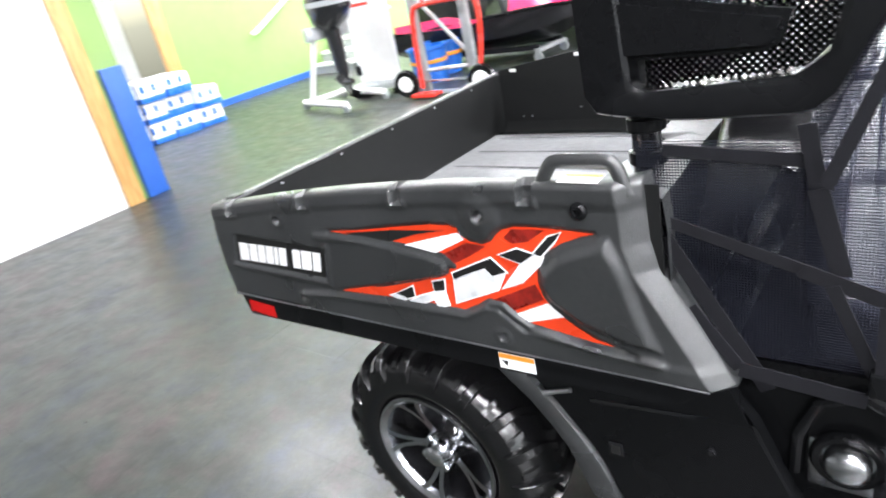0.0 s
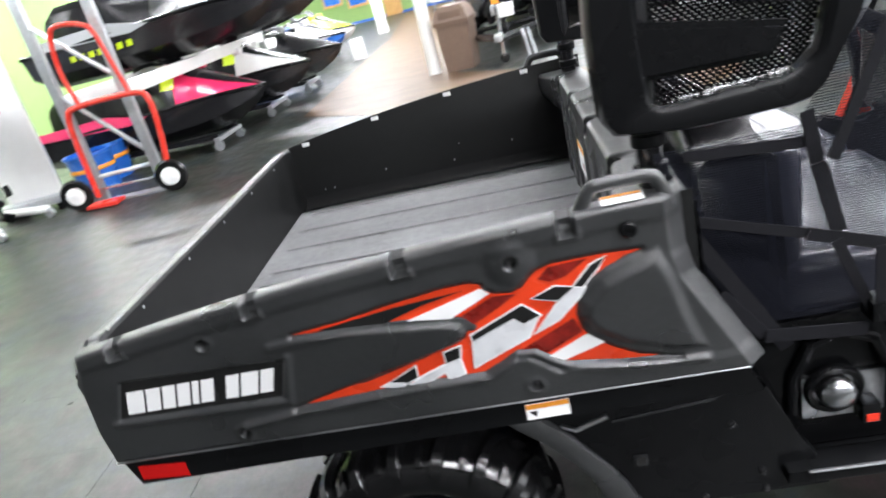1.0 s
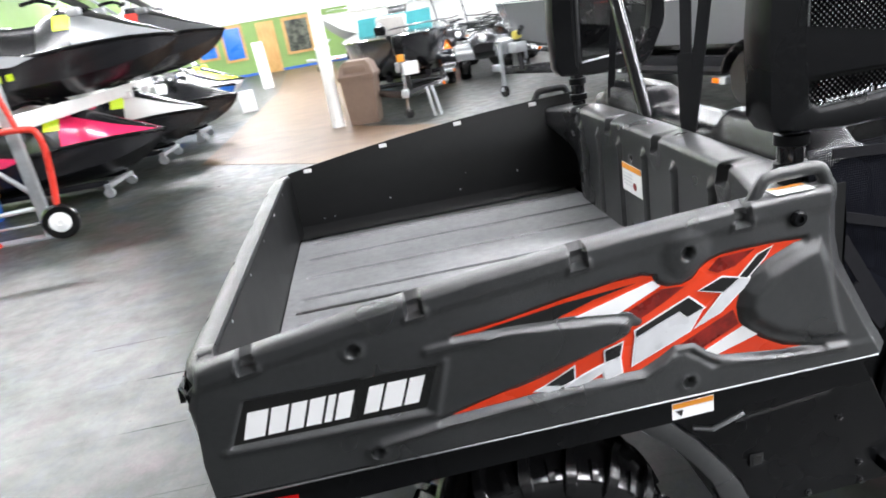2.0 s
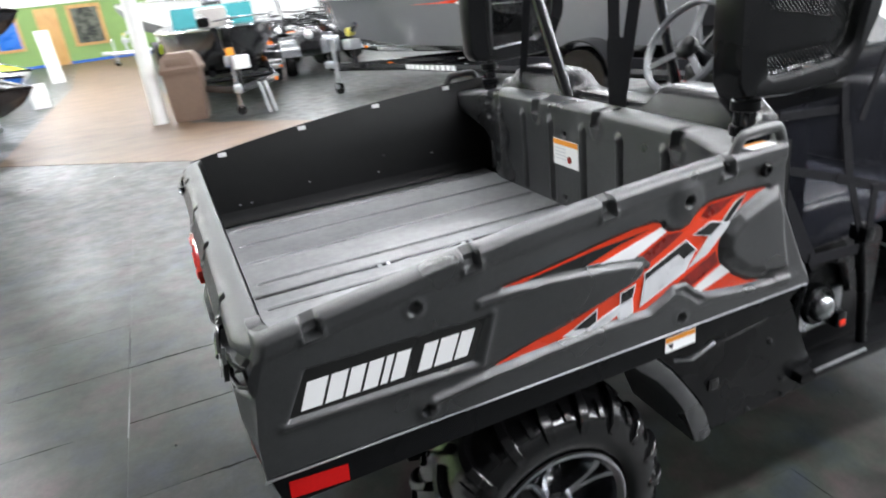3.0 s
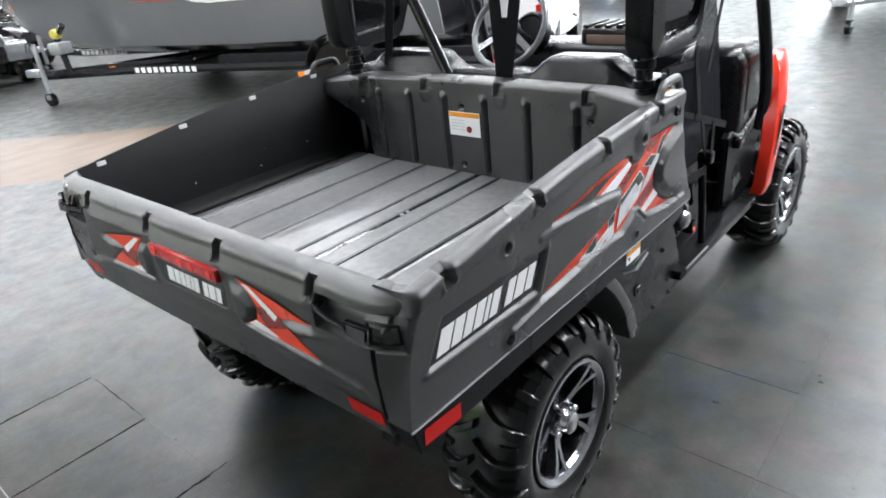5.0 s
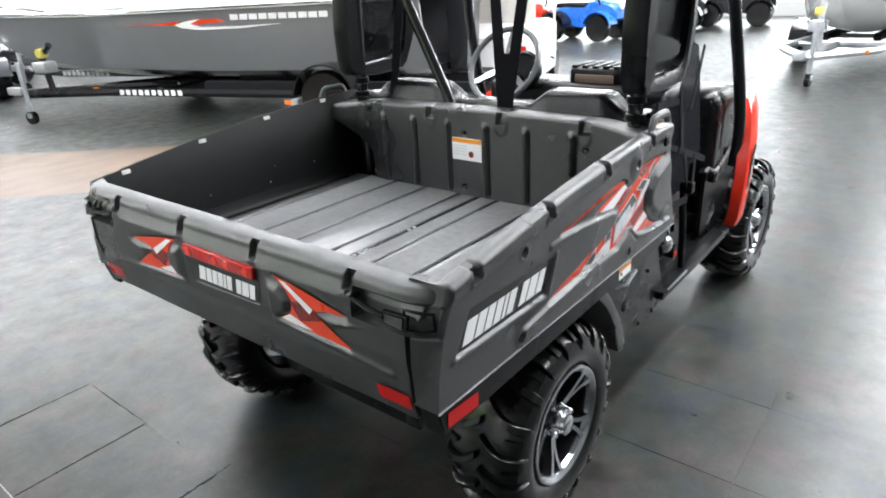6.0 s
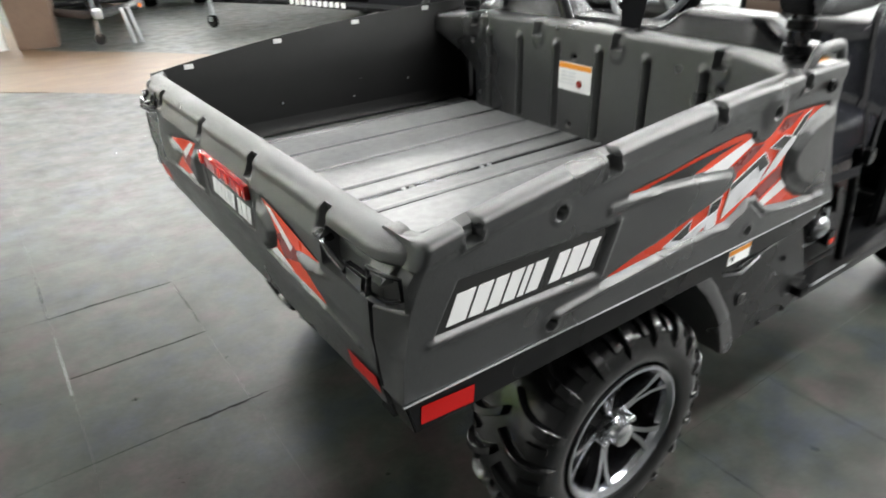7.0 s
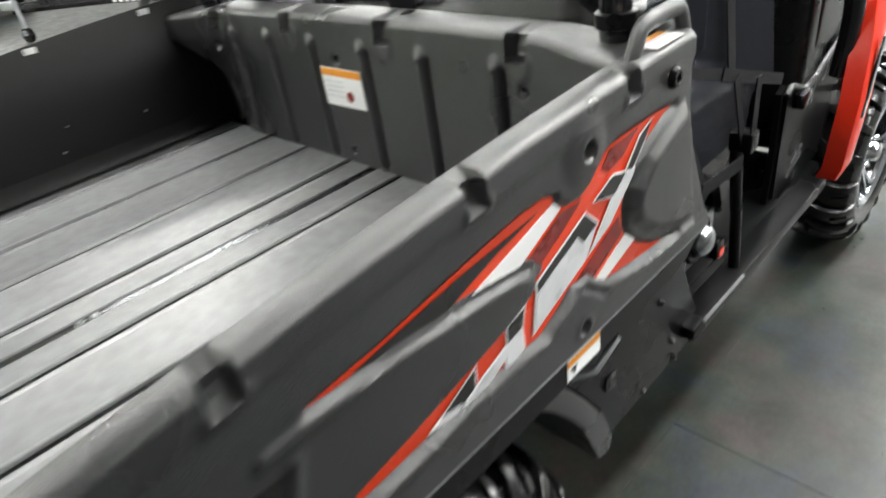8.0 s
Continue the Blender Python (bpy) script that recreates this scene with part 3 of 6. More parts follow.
# tailgate
GATE_PLATE = [(0.112, 0.880), (-0.190, 0.884), (-0.180, 0.820), (0.098, 0.812)]
GATE_RED_R = [(-0.250, 0.915), (-0.31, 0.908), (-0.39, 0.894), (-0.485, 0.875), (-0.415, 0.868), (-0.378, 0.856), (-0.43, 0.828), (-0.488, 0.794), (-0.37, 0.799), (-0.252, 0.805), (-0.296, 0.83), (-0.307, 0.862), (-0.285, 0.89)]
GATE_MID = -0.042
GATE_RED_L = [(2 * GATE_MID - y, z) for y, z in GATE_RED_R]
GATE_EAR_R = [(-0.222, 0.905), (-0.270, 0.896), (-0.300, 0.865), (-0.294, 0.832), (-0.258, 0.805), (-0.222, 0.805)]
GATE_SPEAR_R = [(-0.380, 0.857), (-0.42, 0.869), (-0.53, 0.864), (-0.44, 0.836)]


def tailgate():
    nu, nv = 300, 70
    s, v = np.meshgrid(np.linspace(-0.695, 0.695, nu), np.linspace(0, 1, nv))
    y, z = s, 0.676 + v * (0.956 - 0.676)
    h = np.zeros_like(y)
    for m in (1, -1):
        mir = [GATE_RED_R, GATE_EAR_R, GATE_SPEAR_R]
        if m < 0:
            mir = [[(2 * GATE_MID - a, b) for a, b in g] for g in mir]
        h += -0.007 * ease(sdf(y, z, mir[0]) - 0.003, 0.012) + 0.012 * ease(sdf(y, z, mir[1]) + 0.008, 0.024) + 0.01 * ease(sdf(y, z, mir[2]) + 0.006, 0.02)
        edge = [(GATE_MID + m * (a - GATE_MID), b) for a, b in ((-0.235, 0.797), (-0.45, 0.789), (-0.60, 0.775))]
        h += 0.006 * bead(near_line(y, z, edge), 0.009)
    h -= 0.008 * ease(sdf(y, z, GATE_PLATE), 0.008)
    h += 0.004 * ease(0.79 - z - 0.02, 0.03) * -1
    for side in (-1, 1):
        pocket = np.maximum(np.abs(y - side * 0.606) - 0.098, np.abs(z - 0.916) - 0.030)
        h -= 0.030 * ease(pocket, 0.007)
        h -= 0.018 * ease(np.maximum(0.650 - np.abs(y), z - 0.88), 0.003)
    cut = np.zeros_like(y)
    for ny in (-0.49, -0.171, 0.143, 0.485):
        cut = np.maximum(cut, ease(np.maximum(np.abs(y - ny) - 0.0125, 0.934 - z), 0.004))
        h += 0.004 * ease(np.maximum(np.abs(y - ny) - 0.017, np.abs(z - 0.930) - 0.005), 0.005)
    h -= 0.018 * cut
    h += 0.0006 * np.sin(y * 19 + z * 13)
    P = np.stack([gate_x(y, z) - h, y, z], -1)
    up = []
    c = cut[-1]
    for dx, dz in ((0.002, 0.007), (0.008, 0.015), (0.018, 0.022), (0.032, 0.027), (0.048, 0.0295), (0.057, 0.028), (0.060, 0.02), (0.060, -0.20)):
        row = np.stack([gate_x(y[-1], z[-1]) + dx, y[-1], z[-1] + dz], -1)
        if dx < 0.01:
            row[:, 0] = np.maximum(row[:, 0], P[-1, :, 0])
            row[:, 2] -= 0.5 * dz * c
        up.append(row)
    low = [P[0] + np.array([0.05, 0, -0.004]), P[0] + np.array([0.006, 0, -0.006])]
    P = np.concatenate([np.array(low), P, np.array(up)], 0)
    ends = [P[:, :1] + np.array([0.012, -0.012, 0]), P[:, -1:] + np.array([0.012, 0.012, 0])]
    return sheet("tailgate", np.concatenate([ends[0], P, ends[1]], 1), M_POLY, vehicle, "grained grey plastic tailgate with red graphics and a lamp bar", flip=True)


gate = tailgate()
ly, lz = np.meshgrid(np.linspace(-0.688, 0.688, 60), np.linspace(0.742, 0.977, 4))
lx = gate_x(ly, np.full_like(lz, 0.956)) + 0.0625
sheet("gate_liner", np.stack([lx, ly, lz], -1), M_LINER, gate, "flat black inner wall", flip=False)
for k in range(5):
    part("rivet", lathe(bmesh.new(), [(0.004, 0), (0.003, 0.002), (0.001, 0.0025)], pose(0.0665, -0.5 + 0.25 * k, 0.965, 0, 90, 0), 10), M_STEEL, gate)


def on_gate(a, b, d):
    return (float(gate_x(np.array(a), np.array(b))) - d, a, b)


for area, m in ((GATE_RED_R, 1), (GATE_RED_L, -1)):
    def side_of(pts):
        return [(GATE_MID + m * (a - GATE_MID), b) for a, b in pts]
    flat(area, -0.005, M_RED, "decal", gate, "red graphic decal with white slashes", on_gate)
    flat(side_of([(-0.30, 0.86), (-0.345, 0.875), (-0.385, 0.862), (-0.40, 0.84), (-0.33, 0.82)]), -0.0042, M_DKRED, "decal_shadow", gate, "", on_gate)
    flat(side_of([(-0.270, 0.908), (-0.292, 0.908), (-0.378, 0.862), (-0.366, 0.848)]), -0.0034, M_WHITE, "white_slash", gate, "", on_gate)
    flat(side_of([(-0.258, 0.808), (-0.296, 0.828), (-0.365, 0.806), (-0.345, 0.803)]), -0.0034, M_WHITE, "white_slash", gate, "", on_gate)
flat(GATE_PLATE, -0.0045, M_DECALBLACK, "name_plate", gate, "black plate with white bars of lettering", on_gate)


def on_gate_mirror(a, b, d):
    return on_gate(-a, b, d)


letter_bars("letter_bar", -0.072, 0.168, 0.826, 0.866, 0.008, -0.0035, gate, on_gate_mirror)
lamp = bmesh.new()
box(lamp, -0.018, 0.0, -0.186, 0.112, 0.888, 0.920, 0.005)
tail_lamp = part("tail_lamp", lamp, M_LAMP, gate, "red tail lamp bar with round lenses")
for cy in (0.088, -0.035, -0.082, -0.160):
    part("lens", lathe(bmesh.new(), [(0.0125, 0), (0.012, 0.002), (0.006, 0.0032), (0.001, 0.0035)], pose(-0.018, cy, 0.904, 0, -90, 0), 20), M_LENS, tail_lamp, "bright red round lens")
for cy in (0.063, -0.012, -0.108, -0.134):
    part("divider", box(bmesh.new(), -0.0186, -0.017, cy - 0.001, cy + 0.001, 0.891, 0.917), M_DKRED, tail_lamp)


def gate_point(y, z, d):
    return Vector((float(gate_x(np.array(y), np.array(z))) - d, y, z))


for side in (-1, 1):
    lever = bmesh.new()
    tube(lever, [gate_point(side * q, z, d) for q, z, d in ((0.510, 0.930, -0.020), (0.512, 0.926, -0.003), (0.555, 0.922, 0.002), (0.606, 0.918, 0.004))], 0.006, 8)
    grip = [gate_point(side * q, z, d) for q, z, d in ((0.598, 0.928, 0.003), (0.664, 0.931, 0.010), (0.663, 0.899, 0.010), (0.599, 0.903, 0.003))]
    back = [p + Vector((0.009, 0, 0)) for p in grip]
    rings(lever, [grip, back])
    latch = part("latch_lever", lever, M_GLOSS, gate, "glossy black latch lever")
    plate = [gate_point(side * q, z, d) for q, z, d in ((0.606, 0.924, 0.0050), (0.656, 0.9265, 0.0107), (0.655, 0.904, 0.0107), (0.607, 0.907, 0.0050))]
    part("grip_plate", rings(bmesh.new(), [plate, [p + Vector((0.001, 0, 0)) for p in plate]]), M_POLY, latch, "dull grey grip plate")
    bail = bmesh.new()
    tube(bail, [(0.000, side * 0.648, 0.939), (0.004, side * 0.686, 0.940), (0.018, side * 0.708, 0.937), (0.020, side * 0.708, 0.902), (0.006, side * 0.688, 0.896), (0.000, side * 0.650, 0.897)], 0.0038, 8, closed=True)
    part("latch_bail", bail, M_BLACK, latch, "glossy black latch bail")
    ry, rz = np.meshgrid(np.linspace(0.552, 0.644, 8) * side, np.linspace(0.699, 0.737, 3))
    sheet("reflector", np.stack([gate_x(ry, rz) - 0.003, ry, rz], -1), M_REFLECT, gate, "red reflector strip", flip=side > 0)

# bed floor and headboard
GROOVES = (-0.45, -0.28, -0.11, 0.064, 0.236, 0.404, 0.570)


def bed_floor():
    ys = np.unique(np.concatenate([np.linspace(-0.640, 0.640, 80)] + [g + np.linspace(-0.024, 0.024, 29) for g in GROOVES] + [np.array([-0.042, -0.034, -0.031, -0.011, -0.008, 0.0])]))
    xs = np.unique(np.concatenate([np.linspace(0.07, 1.13, 60), np.linspace(0.10, 0.15, 10)]))
    y, x = np.meshgrid(ys, xs)
    z = np.full_like(x, 0.745)
    run = ease(0.125 - x, 0.03)
    for g in GROOVES:
        z -= 0.020 * ease(np.abs(y - g) - 0.007, 0.005) * run
        z += 0.0015 * ease(np.abs(y - g) - 0.017, 0.008) * run
    z -= 0.016 * ease(np.abs(y + 0.021) - 0.011, 0.005) * ease(0.10 - x, 0.02)
    z -= 0.014 * ease(0.632 - np.abs(y), 0.010)
    z += 0.0008 * np.sin(x * 7 + y * 3) * np.sin(y * 9)
    return sheet("bed_floor", np.stack([x, y, z], -1), M_BED, vehicle, "scuffed dark plastic bed floor with long grooves, coloured pale for its glare", flip=True)


bed = bed_floor()
for side in (-1, 1):
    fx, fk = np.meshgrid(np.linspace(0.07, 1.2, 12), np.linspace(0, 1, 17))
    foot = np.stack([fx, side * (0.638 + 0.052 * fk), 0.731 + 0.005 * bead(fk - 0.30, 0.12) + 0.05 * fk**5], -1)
    # added black strip: the shade and dark wall reflection at the bed's edge
    sheet("bed_edge_shade", foot, M_LINER, left_side if side > 0 else right_side, "black strip standing in for the shaded edge of the bed floor", flip=side < 0)
part("slot_strip", box(bmesh.new(), 0.12, 1.10, -0.032, -0.010, 0.730, 0.7415), M_STRIP, bed, "dark polished metal strip in the slot")
for bx0 in (0.452, 0.478, 0.716, 0.742):
    part("screw", lathe(bmesh.new(), [(0.007, 0), (0.006, 0.003), (0.001, 0.0035)], pose(bx0, -0.021, 0.7415), 10), M_STEEL, bed)

RIBS = (0.448, 0.287, 0.115, -0.059, -0.23, -0.41)
HEAD_NOTCH = (0.51, 0.195, -0.131, -0.458)


def headboard():
    nu, nv = 280, 60
    y, v = np.meshgrid(np.linspace(-0.70, 0.70, nu), np.linspace(0, 1, nv))
    topz = np.interp(np.abs(y), [0, 0.5, 0.6, 0.7], [1.068, 1.062, 1.05, 1.045])
    z = 0.742 + v * (topz - 0.742)
    reach = np.interp(z, [0.74, 0.86, 0.93, 1.0], [0.515, 0.53, 0.62, 0.69])
    y = y * np.where(np.abs(y) > 0.47, (0.47 + (np.abs(y) - 0.47) / 0.23 * (reach - 0.47)) / np.abs(y), 1.0)
    h = np.zeros_like(y)
    for r in RIBS:
        d = np.maximum(np.abs(y - r) - 0.005, np.abs(z - 0.885) - 0.13)
        h += 0.008 * ease(d, 0.012) - 0.012 * ease(np.maximum(np.abs(y - r + 0.015) - 0.004, np.abs(z - 0.885) - 0.13), 0.01)
        h += 0.005 * ease(np.hypot(y - r, z - 1.018) - 0.012, 0.012)
    cut = np.zeros_like(y)
    for n in HEAD_NOTCH:
        pocket = np.maximum(np.abs(y - n) - 0.019, topz - 0.034 - z)
        cut = np.maximum(cut, ease(pocket, 0.005))
        h += 0.006 * ease(np.hypot(y - n, (z - topz + 0.040) * 0.8) - 0.026, 0.010)
    h -= 0.026 * cut
    for by, bz in ((0.525, 0.978), (-0.465, 0.976), (0.034, 0.985), (0.04, 0.775), (0.55, 0.79), (-0.5, 0.79)):
        r = np.hypot(y - by, z - bz)
        h -= 0.010 * ease(r - 0.010, 0.005)
    fold = ease(0.93 - z, 0.14)
    x = 1.118 + (0.05 - 0.105 * fold) * np.clip((np.abs(y) - 0.47) / 0.22, 0, 1) ** 1.5 - h
    P = np.stack([x, y, z], -1)
    rim = np.stack([1.118 - 0.055 * np.clip((np.abs(y[-1]) - 0.47) / 0.22, 0, 1) ** 1.5, y[-1], topz[-1]], -1)
    up = []
    for dx, dz in ((0.004, 0.006), (0.012, 0.01), (0.07, 0.012), (0.10, 0.004), (0.105, -0.05), (0.105, -0.3)):
        row = rim + np.array([dx, 0, dz])
        if dx < 0.05:
            row[:, 0] = np.maximum(row[:, 0], P[-1, :, 0])
            row[:, 2] -= 0.008 * cut[-1]
        else:
            row[:, 0] = 1.118 + dx
        up.append(row)
    return sheet("headboard", np.concatenate([P, np.array(up)], 0), M_POLY, vehicle, "grey plastic headboard with upright ribs", flip=True)


head = headboard()


def on_head(a, b, d):
    return (1.117 - d, a, b)


flat([(-0.046, 0.968), (0.090, 0.968), (0.090, 0.883), (-0.046, 0.883)], 0.0035, M_WHITE, "warning_label", head, "white warning label with an orange band", on_head)
flat([(-0.044, 0.966), (0.088, 0.966), (0.088, 0.950), (-0.044, 0.950)], 0.0043, M_ORANGE, "label_band", head, "", on_head)
flat([(0.02 + 0.012 * math.cos(k * math.pi / 5) - 0.018, 0.908 + 0.012 * math.sin(k * math.pi / 5)) for k in range(10)], 0.0043, M_DKRED, "label_sign", head, "", on_head)
for k in range(4):
    flat([(0.02, 0.940 - 0.011 * k), (0.08, 0.940 - 0.011 * k), (0.08, 0.936 - 0.011 * k), (0.02, 0.936 - 0.011 * k)], 0.0043, M_SILVER, "text_bar", head, "", on_head)
for by, bz in ((0.525, 0.978), (-0.465, 0.976), (0.034, 0.985), (0.04, 0.775)):
    part("bolt", lathe(bmesh.new(), [(0.009, -0.008), (0.008, -0.003), (0.001, -0.002)], pose(1.118, by, bz, 0, -90, 0), 12), M_GLOSS, head)

# wheels
TYRE_R = 0.311


def wheel_meshes():
    ty = bmesh.new()
    lathe(ty, [(0.177, -0.085), (0.188, -0.104), (0.220, -0.120), (0.25, -0.121), (0.280, -0.108), (0.296, -0.085), (0.304, -0.05), (0.307, 0), (0.304, 0.05), (0.296, 0.085), (0.280, 0.108), (0.25, 0.121), (0.225, 0.120), (0.204, 0.113), (0.191, 0.105), (0.177, 0.085)], None, 64, caps=False)
    count = 19
    path = ((0.004, 0.324, 0.295, 0.0, 0.040), (0.028, 0.325, 0.295, 0.05, 0.034), (0.050, 0.324, 0.294, 0.085, 0.034), (0.072, 0.320, 0.290, 0.105, 0.036), (0.093, 0.312, 0.280, 0.115, 0.042), (0.112, 0.295, 0.262, 0.12, 0.046), (0.1235, 0.272, 0.250, 0.122, 0.042), (0.1235, 0.252, 0.240, 0.122, 0.030))
    for k in range(count):
        for side in (-1, 1):
            a0 = 2 * math.pi * (k + (0.5 if side > 0 else 0)) / count
            loops = []
            for hh, ro, ri, turn, w in path:
                a = a0 + turn * 1.25
                inner = 0.012 if hh > 0.1 else 0.0
                loops.append([Vector((r * math.cos(a + e), r * math.sin(a + e), side * (hh - q))) for r, e, q in ((ri, -w * 1.3, inner), (ro - 0.004, -w * 1.02, 0), (ro, -w * 0.8, 0), (ro, w * 0.8, 0), (ro - 0.004, w * 1.02, 0), (ri, w * 1.3, inner))])
            rings(ty, loops)
            mid = a0 + math.pi / count + 0.12
            loops = []
            for hh, ro, ri, turn, w in path[3:6]:
                loops.append([Vector((r * math.cos(mid + e), r * math.sin(mid + e), side * (hh - q))) for r, e, q in ((ri, -w * 0.8, 0.006), (ro - 0.012, -w * 0.55, 0), (ro - 0.012, w * 0.55, 0), (ri, w * 0.8, 0.006))])
            rings(ty, loops)
    rim = bmesh.new()
    lathe(rim, [(0.165, 0.098), (0.170, 0.107), (0.165, 0.111), (0.158, 0.106), (0.153, 0.094), (0.148, 0.05), (0.148, -0.08), (0.17, -0.10)], None, 56, caps=False)
    spokes = bmesh.new()
    lathe(spokes, [(0.154, 0.094), (0.166, 0.1085), (0.168, 0.112), (0.162, 0.113), (0.150, 0.103), (0.146, 0.09)], None, 56, caps=False)
    for k in range(5):
        a = 2 * math.pi * k / 5 + 0.3
        for e in (-1, 1):
            loops = []
            for r, off, hw, zt in ((0.040, 0.005, 0.006, 0.070), (0.080, 0.006, 0.006, 0.080), (0.115, 0.013, 0.006, 0.092), (0.138, 0.024, 0.008, 0.101), (0.158, 0.042, 0.012, 0.108)):
                ca, sa = math.cos(a), math.sin(a)
                def at(t, zz):
                    return Vector((r * ca - t * sa, r * sa + t * ca, zz))
                loops.append([at(e * off - hw, zt - 0.03), at(e * off - hw, zt), at(e * off + hw, zt), at(e * off + hw, zt - 0.03)])
            rings(spokes, loops)
    dish = bmesh.new()
    lathe(dish, [(0.149, 0.01), (0.09, 0.025), (0.055, 0.05), (0.047, 0.073), (0.03, 0.076), (0.001, 0.076)], None, 40, caps=False)
    cap = bmesh.new()
    lathe(cap, [(0.034, 0.073), (0.035, 0.088), (0.031, 0.096), (0.028, 0.112), (0.019, 0.119), (0.001, 0.120)], None, 24, caps=False)
    for k in range(4):
        lathe(cap, [(0.010, 0.073), (0.010, 0.095), (0.007, 0.100), (0.001, 0.100)], pose(0.044 * math.cos(k * math.pi / 2), 0.044 * math.sin(k * math.pi / 2), 0), 10, caps=False)
    return ty, rim, spokes, dish, cap


ty, rim, spokes, dish, cap = wheel_meshes()
for bm in (rim, spokes, dish, cap):
    bmesh.ops.scale(bm, vec=(1.11, 1.11, 1.0), verts=bm.verts[:])
first = part("wheel", rim, M_GLOSS, None, "black and machined alloy wheel with a chunky mud tyre")
part("tyre", ty, M_RUBBER, first, "glossy black mud tyre", 30)
part("spokes", spokes, M_ALU, first, "machined alloy spokes", 25)
part("wheel_dish", dish, M_GLOSS, first)
part("hub_cap", cap, M_CHROME, first, "chrome hub cap")
part("barrel", lathe(bmesh.new(), [(0.175, -0.098), (0.162, -0.085), (0.158, -0.03), (0.11, -0.012), (0.05, -0.012), (0.045, -0.06), (0.001, -0.06)], None, 48, caps=False), M_ALU, first, "bright inner barrel")
WHEELS = ((0.594, -0.588, 90, 20), (0.548, 0.560, -90, 0), (2.60, -0.595, 90, 50), (2.60, 0.595, -90, 10))
for k, (wx, wy, rx, spin) in enumerate(WHEELS):
    place = pose(wx, wy, TYRE_R, rx) @ pose(0, 0, 0, 0, 0, spin) @ Matrix.Diagonal((0.957, 0.957, 1.0, 1))
    ob = first if k == 0 else copy_thing(first, place)
    ob.matrix_basis = place
    ob.parent = vehicle

# underbody
# support slab; its black top rises into the bed grooves as their shade
part("bed_support_groove_shade", box(bmesh.new(), 0.10, 1.20, -0.66, 0.66, 0.66, 0.7405, 0.002), M_BLACK, vehicle)
part("engine_cover", box(bmesh.new(), 0.45, 1.22, -0.40, 0.40, 0.50, 0.665, 0.02), M_BLACK, vehicle)
part("chassis", box(bmesh.new(), 0.6, 2.5, -0.22, 0.22, 0.28, 0.505, 0.04), M_BLACK, vehicle)
part("gearbox", box(bmesh.new(), 0.36, 0.605, -0.30, 0.30, 0.26, 0.60, 0.04), M_BLACK, vehicle)
for ax in (0.57, 2.60):
    part("axle", tube(bmesh.new(), [(ax, -0.55, 0.30), (ax, 0.55, 0.30)], 0.03, 10), M_BLACK, vehicle)
part("tow_bracket", box(bmesh.new(), 0.03, 0.105, -0.64, -0.60, 0.63, 0.69, 0.004), M_BLACK, vehicle)


for side in (-1, 1):
    band = ((0.80, 0.700, 0.775, 0.672), (0.87, 0.640, 0.835, 0.605), (0.946, 0.560, 0.888, 0.557), (1.008, 0.475, 0.936, 0.497), (1.040, 0.425, 0.968, 0.448), (1.060, 0.380, 0.991, 0.385), (1.073, 0.330, 1.012, 0.330))
    lip = rings(bmesh.new(), [[(rx, side * 0.42, rz), (rx, side * 0.648, rz), (rx - 0.004, side * 0.660, rz), (0.55 * rx + 0.45 * lx, side * 0.668, 0.55 * rz + 0.45 * lz), (lx + 0.004, side * 0.664, lz), (lx, side * 0.656, lz), (lx + 0.006, side * 0.42, lz)] for rx, rz, lx, lz in band])
    # grey here, not black: the colour carries the light on the upward face
    part("wheel_arch", lip, M_POLY, vehicle, "broad wheel arch band, grey for the light on its upward face")
    part("inner_fender", box(bmesh.new(), 0.32, 1.0, side * 0.425, side * 0.435, 0.44, 0.70, 0.004), M_BLACK, vehicle)
    q = bmesh.new()
    prism(q, [(0.80, 0.712), (1.29, 0.712), (1.305, 0.65), (1.338, 0.608), (1.398, 0.468), (1.455, 0.375), (1.455, 0.335), (1.078, 0.325), (1.066, 0.38), (1.045, 0.425), (1.013, 0.475), (0.951, 0.56), (0.875, 0.64), (0.80, 0.70)], 0.61, 0.65, lambda a, b, d: (a, side * d, b), 0.006)
    quarter = part("quarter_panel", q, M_BLACK, vehicle, "black plastic lower side panel")
    if side < 0:
        part("lever_slot", box(bmesh.new(), 0.0, 0.21, -0.653, -0.65, -0.004, 0.004, 0, pose(1.03, 0, 0.583, 0, -5.5, 0)), M_GLOSS, quarter)
        part("lever", tube(bmesh.new(), [(0.930, -0.672, 0.606), (0.955, -0.700, 0.616), (1.018, -0.702, 0.641)], 0.0055, 8), M_STEEL, quarter, "bright metal lever")
        for bx0, bz0 in ((1.264, 0.53), (1.32, 0.396), (1.385, 0.397), (1.415, 0.396), (1.327, 0.345), (1.20, 0.348)):
            part("bolt", lathe(bmesh.new(), [(0.009, 0), (0.009, 0.003), (0.006, 0.004), (0.0055, 0.008), (0.001, 0.008)], pose(bx0, -0.65, bz0, 90), 6), M_GLOSS, quarter)
        socket = box(bmesh.new(), 1.060, 1.092, -0.656, -0.648, 0.456, 0.490, 0.003)
        part("socket", socket, M_GLOSS, quarter, "square drive socket")
        part("socket_hole", box(bmesh.new(), 1.067, 1.085, -0.658, -0.655, 0.463, 0.483), M_DECALBLACK, quarter)

